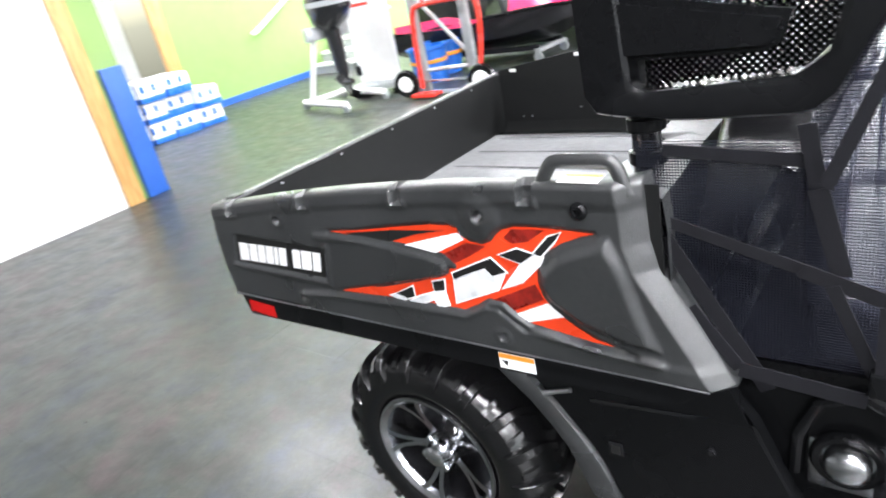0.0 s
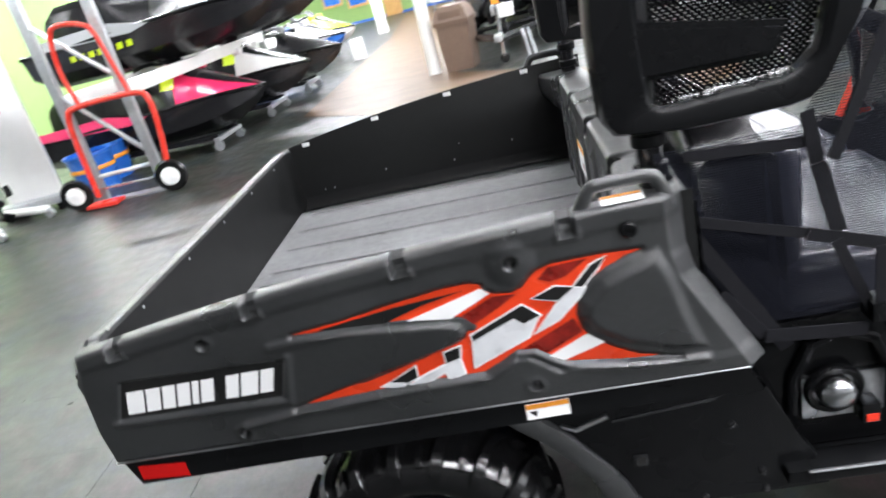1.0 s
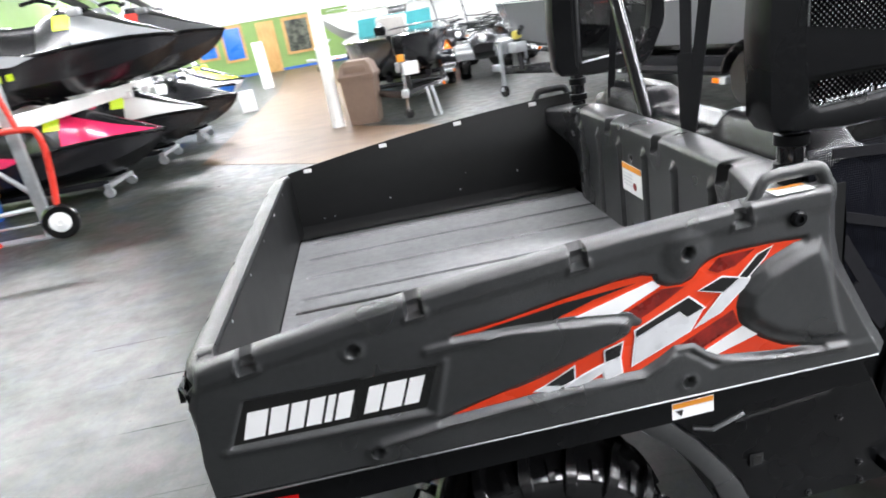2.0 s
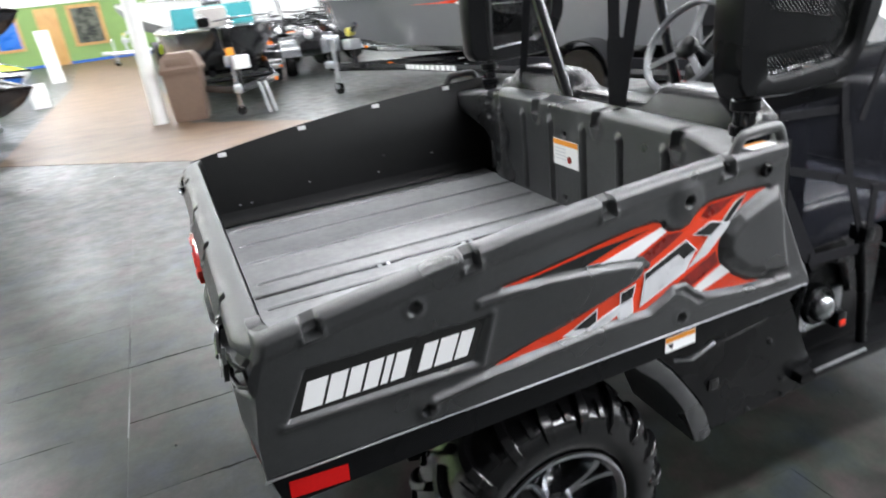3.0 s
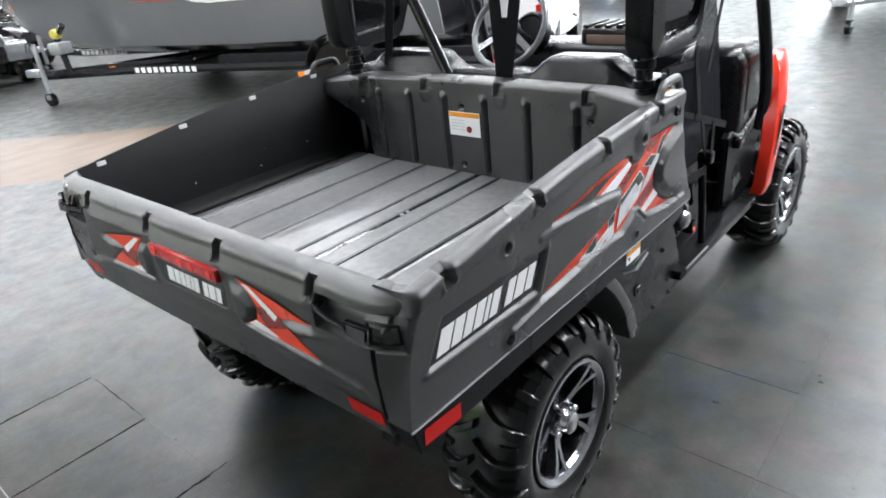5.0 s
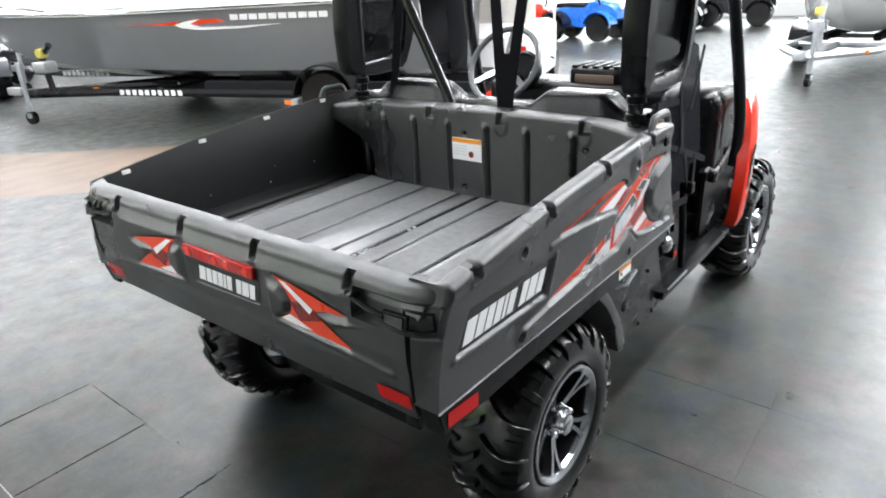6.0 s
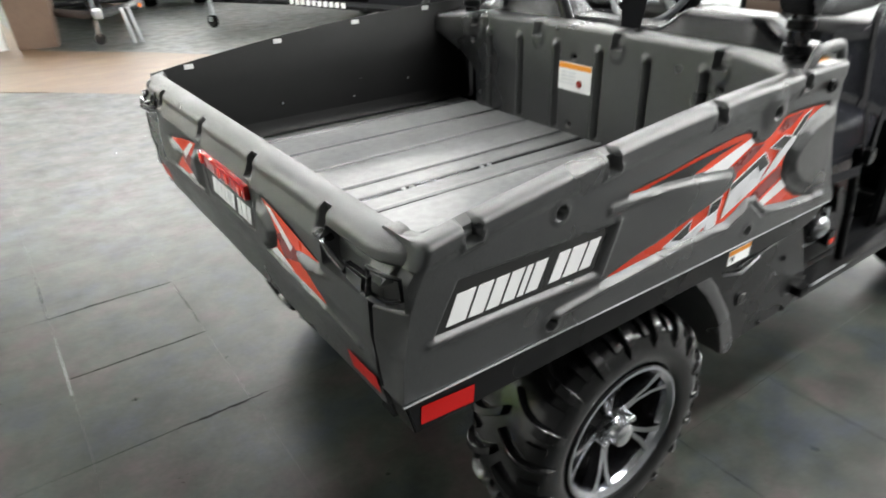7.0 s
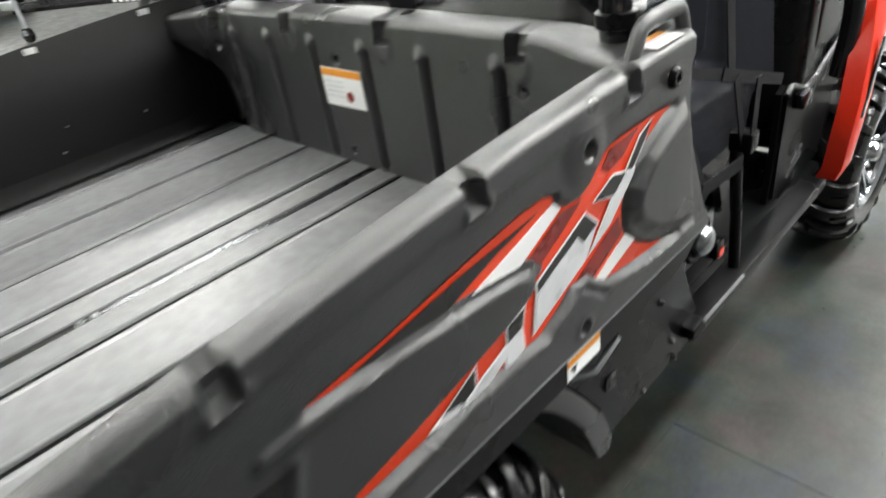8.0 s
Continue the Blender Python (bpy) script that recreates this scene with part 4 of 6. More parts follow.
# cab: sill, floor, seat base, seats, dash
for side in (-1, 1):
    sl = box(bmesh.new(), 1.36, 2.16, side * 0.62, side * 0.68, 0.375, 0.41, 0.008)
    part("sill", sl, M_BLACK, vehicle, "black step rail")
    part("sill_edge", tube(bmesh.new(), [(1.40, side * 0.681, 0.408), (1.60, side * 0.681, 0.408)], 0.004, 6), M_STEEL, vehicle)
part("cab_floor", box(bmesh.new(), 1.3, 2.3, -0.62, 0.62, 0.36, 0.39, 0.01), M_BLACK, vehicle)
sb = bmesh.new()
box(sb, 1.28, 1.74, -0.60, 0.60, 0.39, 0.72, 0.03)
seat_base = part("seat_base", sb, M_BLACK, vehicle)
fc = bmesh.new()
box(fc, 1.415, 1.575, -0.612, -0.598, 0.48, 0.585, 0.006)
part("filler_plate", fc, M_STEEL, seat_base, "bright plate under the filler cap")
hood_arc = tube(bmesh.new(), [(1.395, -0.605, 0.50), (1.40, -0.61, 0.59), (1.43, -0.612, 0.665), (1.49, -0.612, 0.69), (1.55, -0.612, 0.66), (1.59, -0.61, 0.57)], 0.012, 8)
part("filler_surround", hood_arc, M_BLACK, seat_base)
part("filler_cap", lathe(bmesh.new(), [(0.036, 0), (0.036, 0.022), (0.033, 0.030), (0.024, 0.038), (0.012, 0.042), (0.001, 0.043)], pose(1.475, -0.612, 0.555, 90), 32), M_STEEL, seat_base, "silver domed filler cap")
part("filler_ring", lathe(bmesh.new(), [(0.040, 0.0), (0.042, 0.012), (0.052, 0.014), (0.058, 0.006), (0.058, 0.0)], pose(1.475, -0.612, 0.555, 90), 36, caps=False), M_BLACK, seat_base, "black rubber ring round the cap")
part("buckle", box(bmesh.new(), 1.515, 1.55, -0.65, -0.612, 0.485, 0.53, 0.004), M_BLACK, seat_base)
part("buckle_button", box(bmesh.new(), 1.521, 1.544, -0.653, -0.649, 0.490, 0.507, 0.001), M_REDPAINT, seat_base, "red release button")
for y0, y1 in ((-0.58, -0.02), (0.02, 0.58)):
    part("seat_cushion", box(bmesh.new(), 1.40, 1.82, y0, y1, 0.70, 0.83, 0.045, seg=3), M_SEAT, vehicle, "dark shiny vinyl seat cushion")
    lean = box(bmesh.new(), 1.385, 1.45, y0 + 0.02, y1 - 0.02, 0.80, 1.06, 0.03, seg=3)
    part("seat_cushion", lean, M_SEAT, vehicle, "dark shiny vinyl backrest cushion")


def shelf_top(y):
    return 1.082 + 0.055 * ease(np.abs(y + 0.34) - 0.145, 0.10) + 0.055 * ease(np.abs(y - 0.40) - 0.17, 0.10)


ys = np.linspace(-0.60, 0.66, 90)
tops = shelf_top(ys)
P = np.stack([np.stack([np.full_like(ys, 1.235), ys, np.full_like(ys, 0.80)], -1), np.stack([np.full_like(ys, 1.25), ys, tops - 0.02], -1), np.stack([np.full_like(ys, 1.262), ys, tops - 0.004], -1),
              np.stack([np.full_like(ys, 1.28), ys, tops], -1), np.stack([np.full_like(ys, 1.36), ys, tops - 0.002], -1), np.stack([np.full_like(ys, 1.385), ys, tops - 0.02], -1), np.stack([np.full_like(ys, 1.40), ys, np.full_like(ys, 0.80)], -1)], 0)
sheet("seat_back", P, M_VINYL, vehicle, "black seat back with raised rounded shoulders")

ds = bmesh.new()
box(ds, 2.12, 2.42, -0.60, 0.62, 0.72, 1.02, 0.05, seg=3)
box(ds, 2.16, 2.40, -0.12, 0.16, 1.0, 1.09, 0.03, seg=3)
box(ds, 2.03, 2.32, -0.597, -0.33, 0.55, 1.03, 0.10, seg=5)
box(ds, 2.30, 2.45, -0.58, 0.58, 0.39, 0.85, 0.03)
dash = part("dashboard", ds, M_BLACK, vehicle, "black moulded dashboard")
part("dash_panel", box(bmesh.new(), 2.150, 2.158, -0.08, 0.12, 1.02, 1.06, 0.002), M_BROWN, dash, "brown striped panel")
for k in range(5):
    part("dash_rib", box(bmesh.new(), 2.17, 2.38, -0.10 + 0.055 * k, -0.07 + 0.055 * k, 1.085, 1.10, 0.006), M_BLACK, dash)
pods = lathe(bmesh.new(), [(0.09, 0), (0.095, 0.05), (0.08, 0.06), (0.07, 0.05), (0.001, 0.045)], pose(2.14, 0.39, 1.06, 0, -65, 0), 28)
part("gauge_pod", pods, M_BLACK, dash, "black gauge pod")
SW = pose(1.92, 0.385, 1.125, 0, -58, 0)
sw = tube(bmesh.new(), [SW @ Vector((0.185 * math.cos(k * math.pi / 16), 0.185 * math.sin(k * math.pi / 16), 0)) for k in range(32)], 0.0145, 10, closed=True)
wheel_s = part("steering_wheel", sw, M_SKIDARK, vehicle, "dark three-spoke steering wheel")
sp = bmesh.new()
for a in (0.0, 2.2, -2.2):
    strip(sp, SW @ Vector((0.03 * math.cos(a), 0.03 * math.sin(a), -0.015)), SW @ Vector((0.18 * math.cos(a), 0.18 * math.sin(a), 0)), 0.03, SW.to_3x3() @ Vector((0, 0, 1)), 0.008)
part("spoke", sp, M_ALU, wheel_s, "bright metal spokes")
part("horn_pad", lathe(bmesh.new(), [(0.045, -0.03), (0.045, 0.0), (0.03, 0.012), (0.001, 0.014)], SW, 20), M_BLACK, wheel_s)
part("column", tube(bmesh.new(), [SW @ Vector((0, 0, -0.02)), (2.2, 0.385, 0.95)], 0.03, 12), M_BLACK, wheel_s)

# red front bodywork
for side in (-1, 1):
    fb = bmesh.new()
    loops = []
    for x0, w, z, y in ((2.09, 0.06, 0.455, 0.725), (2.095, 0.075, 0.49, 0.737), (2.15, 0.095, 0.65, 0.737), (2.21, 0.11, 0.80, 0.725), (2.28, 0.13, 0.92, 0.70), (2.33, 0.13, 0.975, 0.665)):
        loops.append([(x0 - w / 2, side * (y - 0.05), z), (x0 - w / 2, side * (y - 0.004), z), (x0 - w / 2 + 0.008, side * y, z), (x0 + w / 2 - 0.008, side * y, z), (x0 + w / 2, side * (y - 0.008), z), (x0 + w / 2, side * (y - 0.05), z)])
    rings(fb, loops)
    fender = part("front_fender", fb, M_REDPAINT, vehicle, "bright red front fender")
    sl = box(bmesh.new(), -0.012, 0.012, -0.003, 0.003, -0.10, 0.10, 0.002, pose(2.165, side * 0.7375, 0.70, 0, 18, 0))
    part("fender_slot", sl, M_GLOSS, fender)
    part("bolt", lathe(bmesh.new(), [(0.012, 0), (0.01, 0.006), (0.001, 0.007)], pose(2.188, side * 0.734, 0.755, 90 if side < 0 else -90), 10), M_STEEL, fender)
    dp = bmesh.new()
    prism(dp, [(1.965, 0.392), (2.42, 0.392), (2.42, 0.79), (2.372, 0.760), (2.25, 0.716), (2.134, 0.681), (2.09, 0.678), (2.0, 0.716), (1.972, 0.700), (1.978, 0.54)], 0.575, 0.602, lambda a, b, d: (a, side * d, b), 0.012)
    guard = part("foot_guard", dp, M_BLACK, vehicle, "black plastic foot guard")
    edge = tube(bmesh.new(), curve_pts([(1.975, side * 0.602, 0.700), (2.0, side * 0.604, 0.716), (2.06, side * 0.604, 0.692), (2.12, side * 0.604, 0.679), (2.25, side * 0.604, 0.718), (2.372, side * 0.604, 0.762)], 5), 0.008, 8)
    part("guard_edge", edge, M_POLY, guard, "raised grey edge")
    for k in range(2):
        part("guard_rib", tube(bmesh.new(), [(2.06 + 0.02 * k, side * 0.603, 0.435 + 0.032 * k), (2.15, side * 0.603, 0.478 + 0.024 * k)], 0.005, 6), M_POLY, guard)
    part("buckle", box(bmesh.new(), 2.02, 2.08, side * 0.598, side * 0.632, 0.648, 0.69, 0.008), M_GLOSS, guard, "black belt buckle")
    part("grab_post", tube(bmesh.new(), [(1.545, side * 0.650, 0.79), (1.565, side * 0.651, 0.69), (1.60, side * 0.650, 0.55), (1.625, side * 0.648, 0.41)], 0.013, 10), M_BLACK, vehicle, "black upright post at the door opening")
hood = bmesh.new()
rings(hood, [[(x, -w, z0), (x, -w, z1 - 0.05), (x, -w + 0.08, z1), (x, w - 0.08, z1), (x, w, z1 - 0.05), (x, w, z0)] for x, w, z0, z1 in ((2.335, 0.585, 0.75, 1.0), (2.45, 0.585, 0.72, 0.99), (2.75, 0.52, 0.60, 0.90), (2.95, 0.40, 0.50, 0.74))])
part("bonnet", hood, M_REDPAINT, vehicle, "red bonnet")
part("front_bumper", tube(bmesh.new(), curve_pts([(2.8, -0.5, 0.45), (3.0, -0.4, 0.5), (3.05, 0, 0.52), (3.0, 0.4, 0.5), (2.8, 0.5, 0.45)], 5), 0.03, 10), M_BLACK, vehicle)

# roll cage
cage = bmesh.new()
for side in (-1, 1):
    tube(cage, curve_pts([(1.17, side * 0.605, 0.72), (1.17, side * 0.605, 1.2), (1.19, side * 0.60, 1.6), (1.26, side * 0.57, 1.88), (1.40, side * 0.56, 1.93), (1.75, side * 0.56, 1.93), (1.88, side * 0.58, 1.86), (2.0, side * 0.64, 1.35), (2.14, side * 0.67, 0.92), (2.16, side * 0.66, 0.70)], 5), 0.024, 12)
tube(cage, [(1.27, -0.57, 1.89), (1.27, 0.57, 1.89)], 0.024, 12)
tube(cage, [(1.85, -0.57, 1.88), (1.85, 0.57, 1.88)], 0.024, 12)
roll = part("roll_cage", cage, M_GLOSS, vehicle, "gloss black tubular roll cage")
part("brace", tube(bmesh.new(), [(1.235, 0.175, 1.05), (1.23, 0.43, 1.55), (1.25, 0.56, 1.84)], 0.021, 12), M_GLOSS, roll, "gloss black diagonal brace")
for side in (-1, 1):
    for cz in (1.09, 1.145):
        part("clamp", lathe(bmesh.new(), [(0.026, -0.012), (0.031, -0.01), (0.031, 0.01), (0.026, 0.012)], pose(1.17, side * 0.605, cz), 16), M_BLACK, roll)


def lattice(bm, outline, a0, a1, b0, b1, pitch, width, to, thick=0.0016):
    """Crossed slanting ribbons over an opening with that outline."""
    span = (a1 - a0) + (b1 - b0)
    for sgn in (1, -1):
        n = int(span / (pitch * 1.414)) + 2
        for k in range(-n, n):
            c = k * pitch * 1.414
            a = np.linspace(a0, a1, int(span / 0.012) + 1)
            b = (b0 + b1) / 2 + sgn * (a - (a0 + a1) / 2) + c
            ok = np.concatenate([[False], sdf(a, b, outline) < 0, [False]])
            starts, ends = np.flatnonzero(ok[1:] & ~ok[:-1]), np.flatnonzero(~ok[1:] & ok[:-1]) - 1
            for i, j in zip(starts, ends):
                if j > i:
                    strip(bm, to(float(a[i]), float(b[i]), 0.0), to(float(a[j]), float(b[j]), 0.0), width, Vector(to(0, 0, 1)) - Vector(to(0, 0, 0)), thick)
    return bm


def head_guard(side):
    """The moulded guard beside a head, with perforated windows."""
    def to(a, b, d):
        return (a, side * (0.625 + d), b)
    outline = [(1.11, 1.170), (1.235, 1.158), (1.41, 1.163), (1.437, 1.178), (1.500, 1.30), (1.505, 1.60), (1.44, 1.66), (1.16, 1.66), (1.105, 1.61), (1.085, 1.35), (1.09, 1.19)]
    cx, cz = 1.28, 1.41
    hole = [(1.170, 1.203), (1.395, 1.218), (1.430, 1.246), (1.455, 1.36), (1.45, 1.58), (1.17, 1.60), (1.160, 1.36)]
    bm = bmesh.new()
    n = 60

    def sample(poly):
        """Points of an outline at even angles round the middle, pulled to a rounded shape."""
        a = 2 * np.pi * np.arange(n) / n
        lo, hi = np.zeros(n), np.ones(n)
        for _ in range(22):
            mid = (lo + hi) / 2
            inside = sdf(cx + mid * np.cos(a), cz + mid * np.sin(a), poly) < 0
            lo, hi = np.where(inside, mid, lo), np.where(inside, hi, mid)
        return [(float(p), float(q)) for p, q in zip(cx + lo * np.cos(a), cz + lo * np.sin(a))]

    def shrink(pts, f):
        return [(cx + (a - cx) * f, cz + (b - cz) * f) for a, b in pts]

    o, i = sample(outline), sample(hole)
    loops = [[to(a, b, d) for a, b in pts] for pts, d in ((shrink(o, 0.97), -0.045), (o, -0.035), (o, 0.022), (shrink(o, 0.975), 0.034), (shrink(i, 1.06), 0.036), (i, 0.028), (i, 0.0), (i, -0.04))]
    rings(bm, loops, closed=True)
    guard = part("head_guard", bm, M_BLACK, vehicle, "black plastic head guard with perforated windows")
    bar = bmesh.new()
    prism(bar, [(1.13, 1.252), (1.356, 1.250), (1.374, 1.262), (1.386, 1.300), (1.13, 1.352)], 0.004, 0.032, to, 0.010)
    part("guard_wing", bar, M_BLACK, guard)
    lat = lattice(bmesh.new(), hole, 1.11, 1.46, 1.18, 1.64, 0.0076, 0.0046, to)
    part("guard_mesh", lat, M_BLACK, guard, "black diamond mesh", smooth=0)
    return guard


for side in (-1, 1):
    head_guard(side)

# belts and side nets
for (a, b), w in (((( 1.245, -0.075, 1.06), (1.30, -0.17, 1.80)), 0.040), (((1.245, -0.055, 1.06), (1.30, 0.03, 1.80)), 0.040), (((1.25, 0.50, 1.08), (1.29, 0.40, 1.80)), 0.035), (((1.245, -0.062, 1.06), (1.245, -0.055, 1.26)), 0.055)):
    part("seat_belt", strip(bmesh.new(), a, b, w, (1, 0.3, 0), 0.003), M_WEB, vehicle, "black webbing belt")


def side_net(side):
    def to(a, b, d):
        return (a, side * (0.655 + d), b)
    outline = [(1.165, 1.13), (1.39, 1.12), (1.48, 1.30), (1.560, 1.270), (1.607, 1.160), (1.655, 0.99), (1.702, 0.842), (1.60, 0.868), (1.575, 0.76), (1.30, 0.765), (1.24, 0.88), (1.175, 1.0)]
    lat = bmesh.new()
    for k in range(132):
        for vert in (0, 1):
            i = np.arange(96)
            a, b = (1.16 + 0.0046 * k + 0 * i, 0.72 + 0.0063 * i) if vert else (1.16 + 0.0058 * i, 0.72 + 0.0046 * k + 0 * i)
            run = np.flatnonzero(sdf(a, b, outline) < 0)
            if len(run) > 1:
                strip(lat, to(float(a[run[0]]), float(b[run[0]]), 0), to(float(a[run[-1]]), float(b[run[-1]]), 0), 0.0011, (0, 1, 0), 0.001)
    net = part("side_net", lat, M_NET, vehicle, "fine black mesh side net with webbing straps", smooth=0)
    bands = (((1.213, 1.116), (1.408, 1.101)), ((1.407, 1.154), (1.423, 1.063)), ((1.423, 1.063), (1.457, 0.931)), ((1.208, 1.004), (1.404, 0.94)), ((1.404, 0.94), (1.702, 0.838)), ((1.212, 0.977), (1.365, 0.717)), ((1.447, 0.922), (1.508, 0.773)), ((1.249, 0.857), (1.324, 0.755)), ((1.324, 0.755), (1.499, 0.739)), ((1.512, 1.275), (1.435, 1.075)), ((1.517, 0.905), (1.517, 0.772)))
    for k, ((a, b), (c, d)) in enumerate(bands):
        part("strap", strip(bmesh.new(), to(a, b, 0.003 + 0.0035 * k), to(c, d, 0.003 + 0.0035 * k), 0.019 + 0.004 * (k % 3), (0, 1, 0), 0.003), M_WEB, net)
    part("buckle", box(bmesh.new(), 1.5, 1.534, side * 0.655, side * 0.70, 0.756, 0.796, 0.004), M_BLACK, net)
    part("tube_rail", tube(bmesh.new(), [(1.165, side * 0.645, 0.98), (1.20, side * 0.645, 0.88), (1.26, side * 0.645, 0.72)], 0.018, 10), M_GLOSS, net)
    return net


side_net(-1)


# ---- the hall ----
def slab(name, x0, x1, y0, y1, z0, z1, mat, label, category="wall", kind="structure", bevel=0.0):
    return solid(name, box(bmesh.new(), x0, x1, y0, y1, z0, z1, bevel), mat, label, category, kind)


floor = slab("floor", -9.5, 22.5, -10, 30.2, -0.2, 0, M_FLOOR, "worn dark grey mottled showroom floor", "floor")
slab("ceiling", -9.5, 22.5, -10, 30.2, CEILING, CEILING + 0.2, M_CEIL, "plain pale grey ceiling", "ceiling")
slab("wall_west", -8.1, -7.9, 4.25, 27, 0, CEILING, M_GREEN, "light green painted wall")
slab("wall_west_back", -9.3, -9.1, -1.6, 4.25, 0, CEILING, M_WALLWHITE, "plain pale wall beyond the opening")
slab("wall_north", -8.1, 0.4, 27.0, 27.2, 0, CEILING, M_GREEN, "green painted far wall")
slab("wall_north_east", 0.4, 22.0, 27.0, 27.2, 0, CEILING, M_WALLWHITE, "white painted far wall")
slab("wall_upper", -8.1, 22.0, 26.96, 26.995, 2.1, CEILING, M_WALLWHITE, "pale band high on the far wall")
slab("wall_south", -9.3, 22.0, -9.8, -9.6, 0, CEILING, M_DIMWALL, "plain grey wall")
slab("wall_near", -4.5, -4.3, -9.6, 1.0, 0, CEILING, M_DIMWALL, "plain grey wall round the overhead door")
slab("wall_end", -4.5, -4.3, 1.0, 1.45, 0, CEILING, M_GREEN, "green painted wall end beside the opening")
slab("wall_east_low", 22.0, 22.2, -9.6, 27.0, 0, 0.4, M_WALLWHITE, "low white wall under the windows")
slab("wall_east_high", 22.0, 22.2, -9.6, 27.0, 3.3, CEILING, M_WALLWHITE, "white wall above the windows")
for k in range(13):
    slab("mullion", 22.03, 22.17, -9.6 + 3.0 * k, -9.5 + 3.0 * k, 0.4, 3.3, M_WALLWHITE, "white window mullion", "window")
slab("backdrop", 24.0, 24.1, -14, 34, -1, 6, M_OUTSIDE, "bright daylight outside the windows", "backdrop")
slab("door_1", -4.3, -4.24, -1.6, 1.02, 0.0, 2.6, M_WALLWHITE, "plain white overhead door panel", "door", bevel=0.004)
slab("door_trim_1", -4.3, -4.22, 1.025, 1.18, 0, 2.75, M_WOOD, "varnished oak door trim", "trim", bevel=0.006)
slab("corner_guard", -4.31, -4.255, 1.25, 1.462, 0, 1.18, M_BLUE, "blue plastic wall corner guard", "trim", bevel=0.01)
slab("baseboard", -7.9, -7.87, 4.25, 27, 0, 0.10, M_BLUE, "blue baseboard along the green wall", "trim")
slab("baseboard", -7.9, 22, 26.95, 26.99, 0, 0.10, M_BLUE, "blue baseboard along the green wall", "trim")
slab("door_trim_2", -7.95, -7.86, 4.05, 4.25, 0, 2.6, M_WOOD, "varnished oak door trim", "trim", bevel=0.006)
slab("door_2", -3.42, -2.7, 26.93, 26.985, 0, 2.0, M_WOOD, "honey-coloured wooden door in the far wall", "door", bevel=0.004)
slab("door_3", -4.8, -4.1, 26.93, 26.985, 0.75, 1.95, M_BLUEPLASTIC, "blue panel in a wooden frame", "sign", bevel=0.004)
slab("door_trim_3", -4.9, -4.0, 26.945, 26.988, 0.65, 2.05, M_WOOD, "wooden frame round a blue panel", "trim")
slab("window_1", -5.85, -5.2, 26.93, 26.985, 0.95, 1.85, M_BLUEPLASTIC, "blue panel in a wooden frame", "sign")
slab("window_trim_1", -5.95, -5.1, 26.945, 26.988, 0.85, 1.95, M_WOOD, "wooden frame round a blue panel", "trim")
slab("window_2", -2.25, -1.35, 26.93, 26.985, 0.68, 1.9, M_DARKPIC, "dark picture window in a wooden frame", "window")
slab("window_trim_2", -2.38, -1.22, 26.945, 26.988, 0.58, 2.02, M_WOOD, "wooden window frame", "trim")
for ly, (lx0, lx1), share in STRIPS:
    lx, ll = (lx0 + lx1) / 2, lx1 - lx0
    lamp_box = thing("ceiling_light", "long white fluorescent strip light on the ceiling", "ceiling light", (lx, ly, 0), group="strip lights")
    part("housing", box(bmesh.new(), -ll / 2 - 0.08, ll / 2 + 0.08, -0.17, 0.17, CEILING - 0.12, CEILING, 0.01), M_POST, lamp_box)
bm = bmesh.new()
prism(bm, [(-1.93, 7.25), (0.05, 5.58), (1.3, 4.36), (2.2, 3.5), (3.2, 4.7), (2.47, 5.5), (1.3, 7.0), (0.3, 8.0), (0.1, 12.0), (-0.6, 26.9), (-2.5, 26.9), (-1.85, 16.3)], 0, 0.003, lambda a, b, d: (a, b, d))
solid("floor_path", bm, M_CARPET, "tan wood-patterned floor path", "floor", "structure", smooth=0)

# column, bin
solid("column", lathe(bmesh.new(), [(0.10, 0), (0.10, 0.01), (0.095, 0.012), (0.095, CEILING)], pose(-0.075, 8.39, 0), 24), M_POST, "round white painted column", "column", "structure")


def bin_thing():
    root = thing("waste_bin", "tall brown plastic waste bin with a hooded lid beside the column", "bin", (0.375, 8.40, 0), -12)
    bm = bmesh.new()
    rings(bm, [[(-w, -w, z), (w, -w, z), (w, w, z), (-w, w, z)] for w, z in ((0.215, 0.0), (0.23, 0.3), (0.25, 0.68))])
    bmesh.ops.bevel(bm, geom=[e for e in bm.edges if abs(e.verts[0].co.z - e.verts[1].co.z) > 0.1], offset=0.03, segments=2, affect="EDGES")
    part("body", bm, M_BROWN, root)
    bm = bmesh.new()
    rings(bm, [[(-w, -w, z), (w, -w, z), (w, w, z), (-w, w, z)] for w, z in ((0.268, 0.66), (0.272, 0.72), (0.258, 0.74), (0.225, 0.86), (0.165, 0.92))])
    part("lid", bm, M_BROWN, root)
    part("flap", box(bmesh.new(), -0.17, 0.17, -0.262, -0.252, 0.76, 0.86, 0.004, pose(0, 0, 0)), M_BROWN, root)


bin_thing()


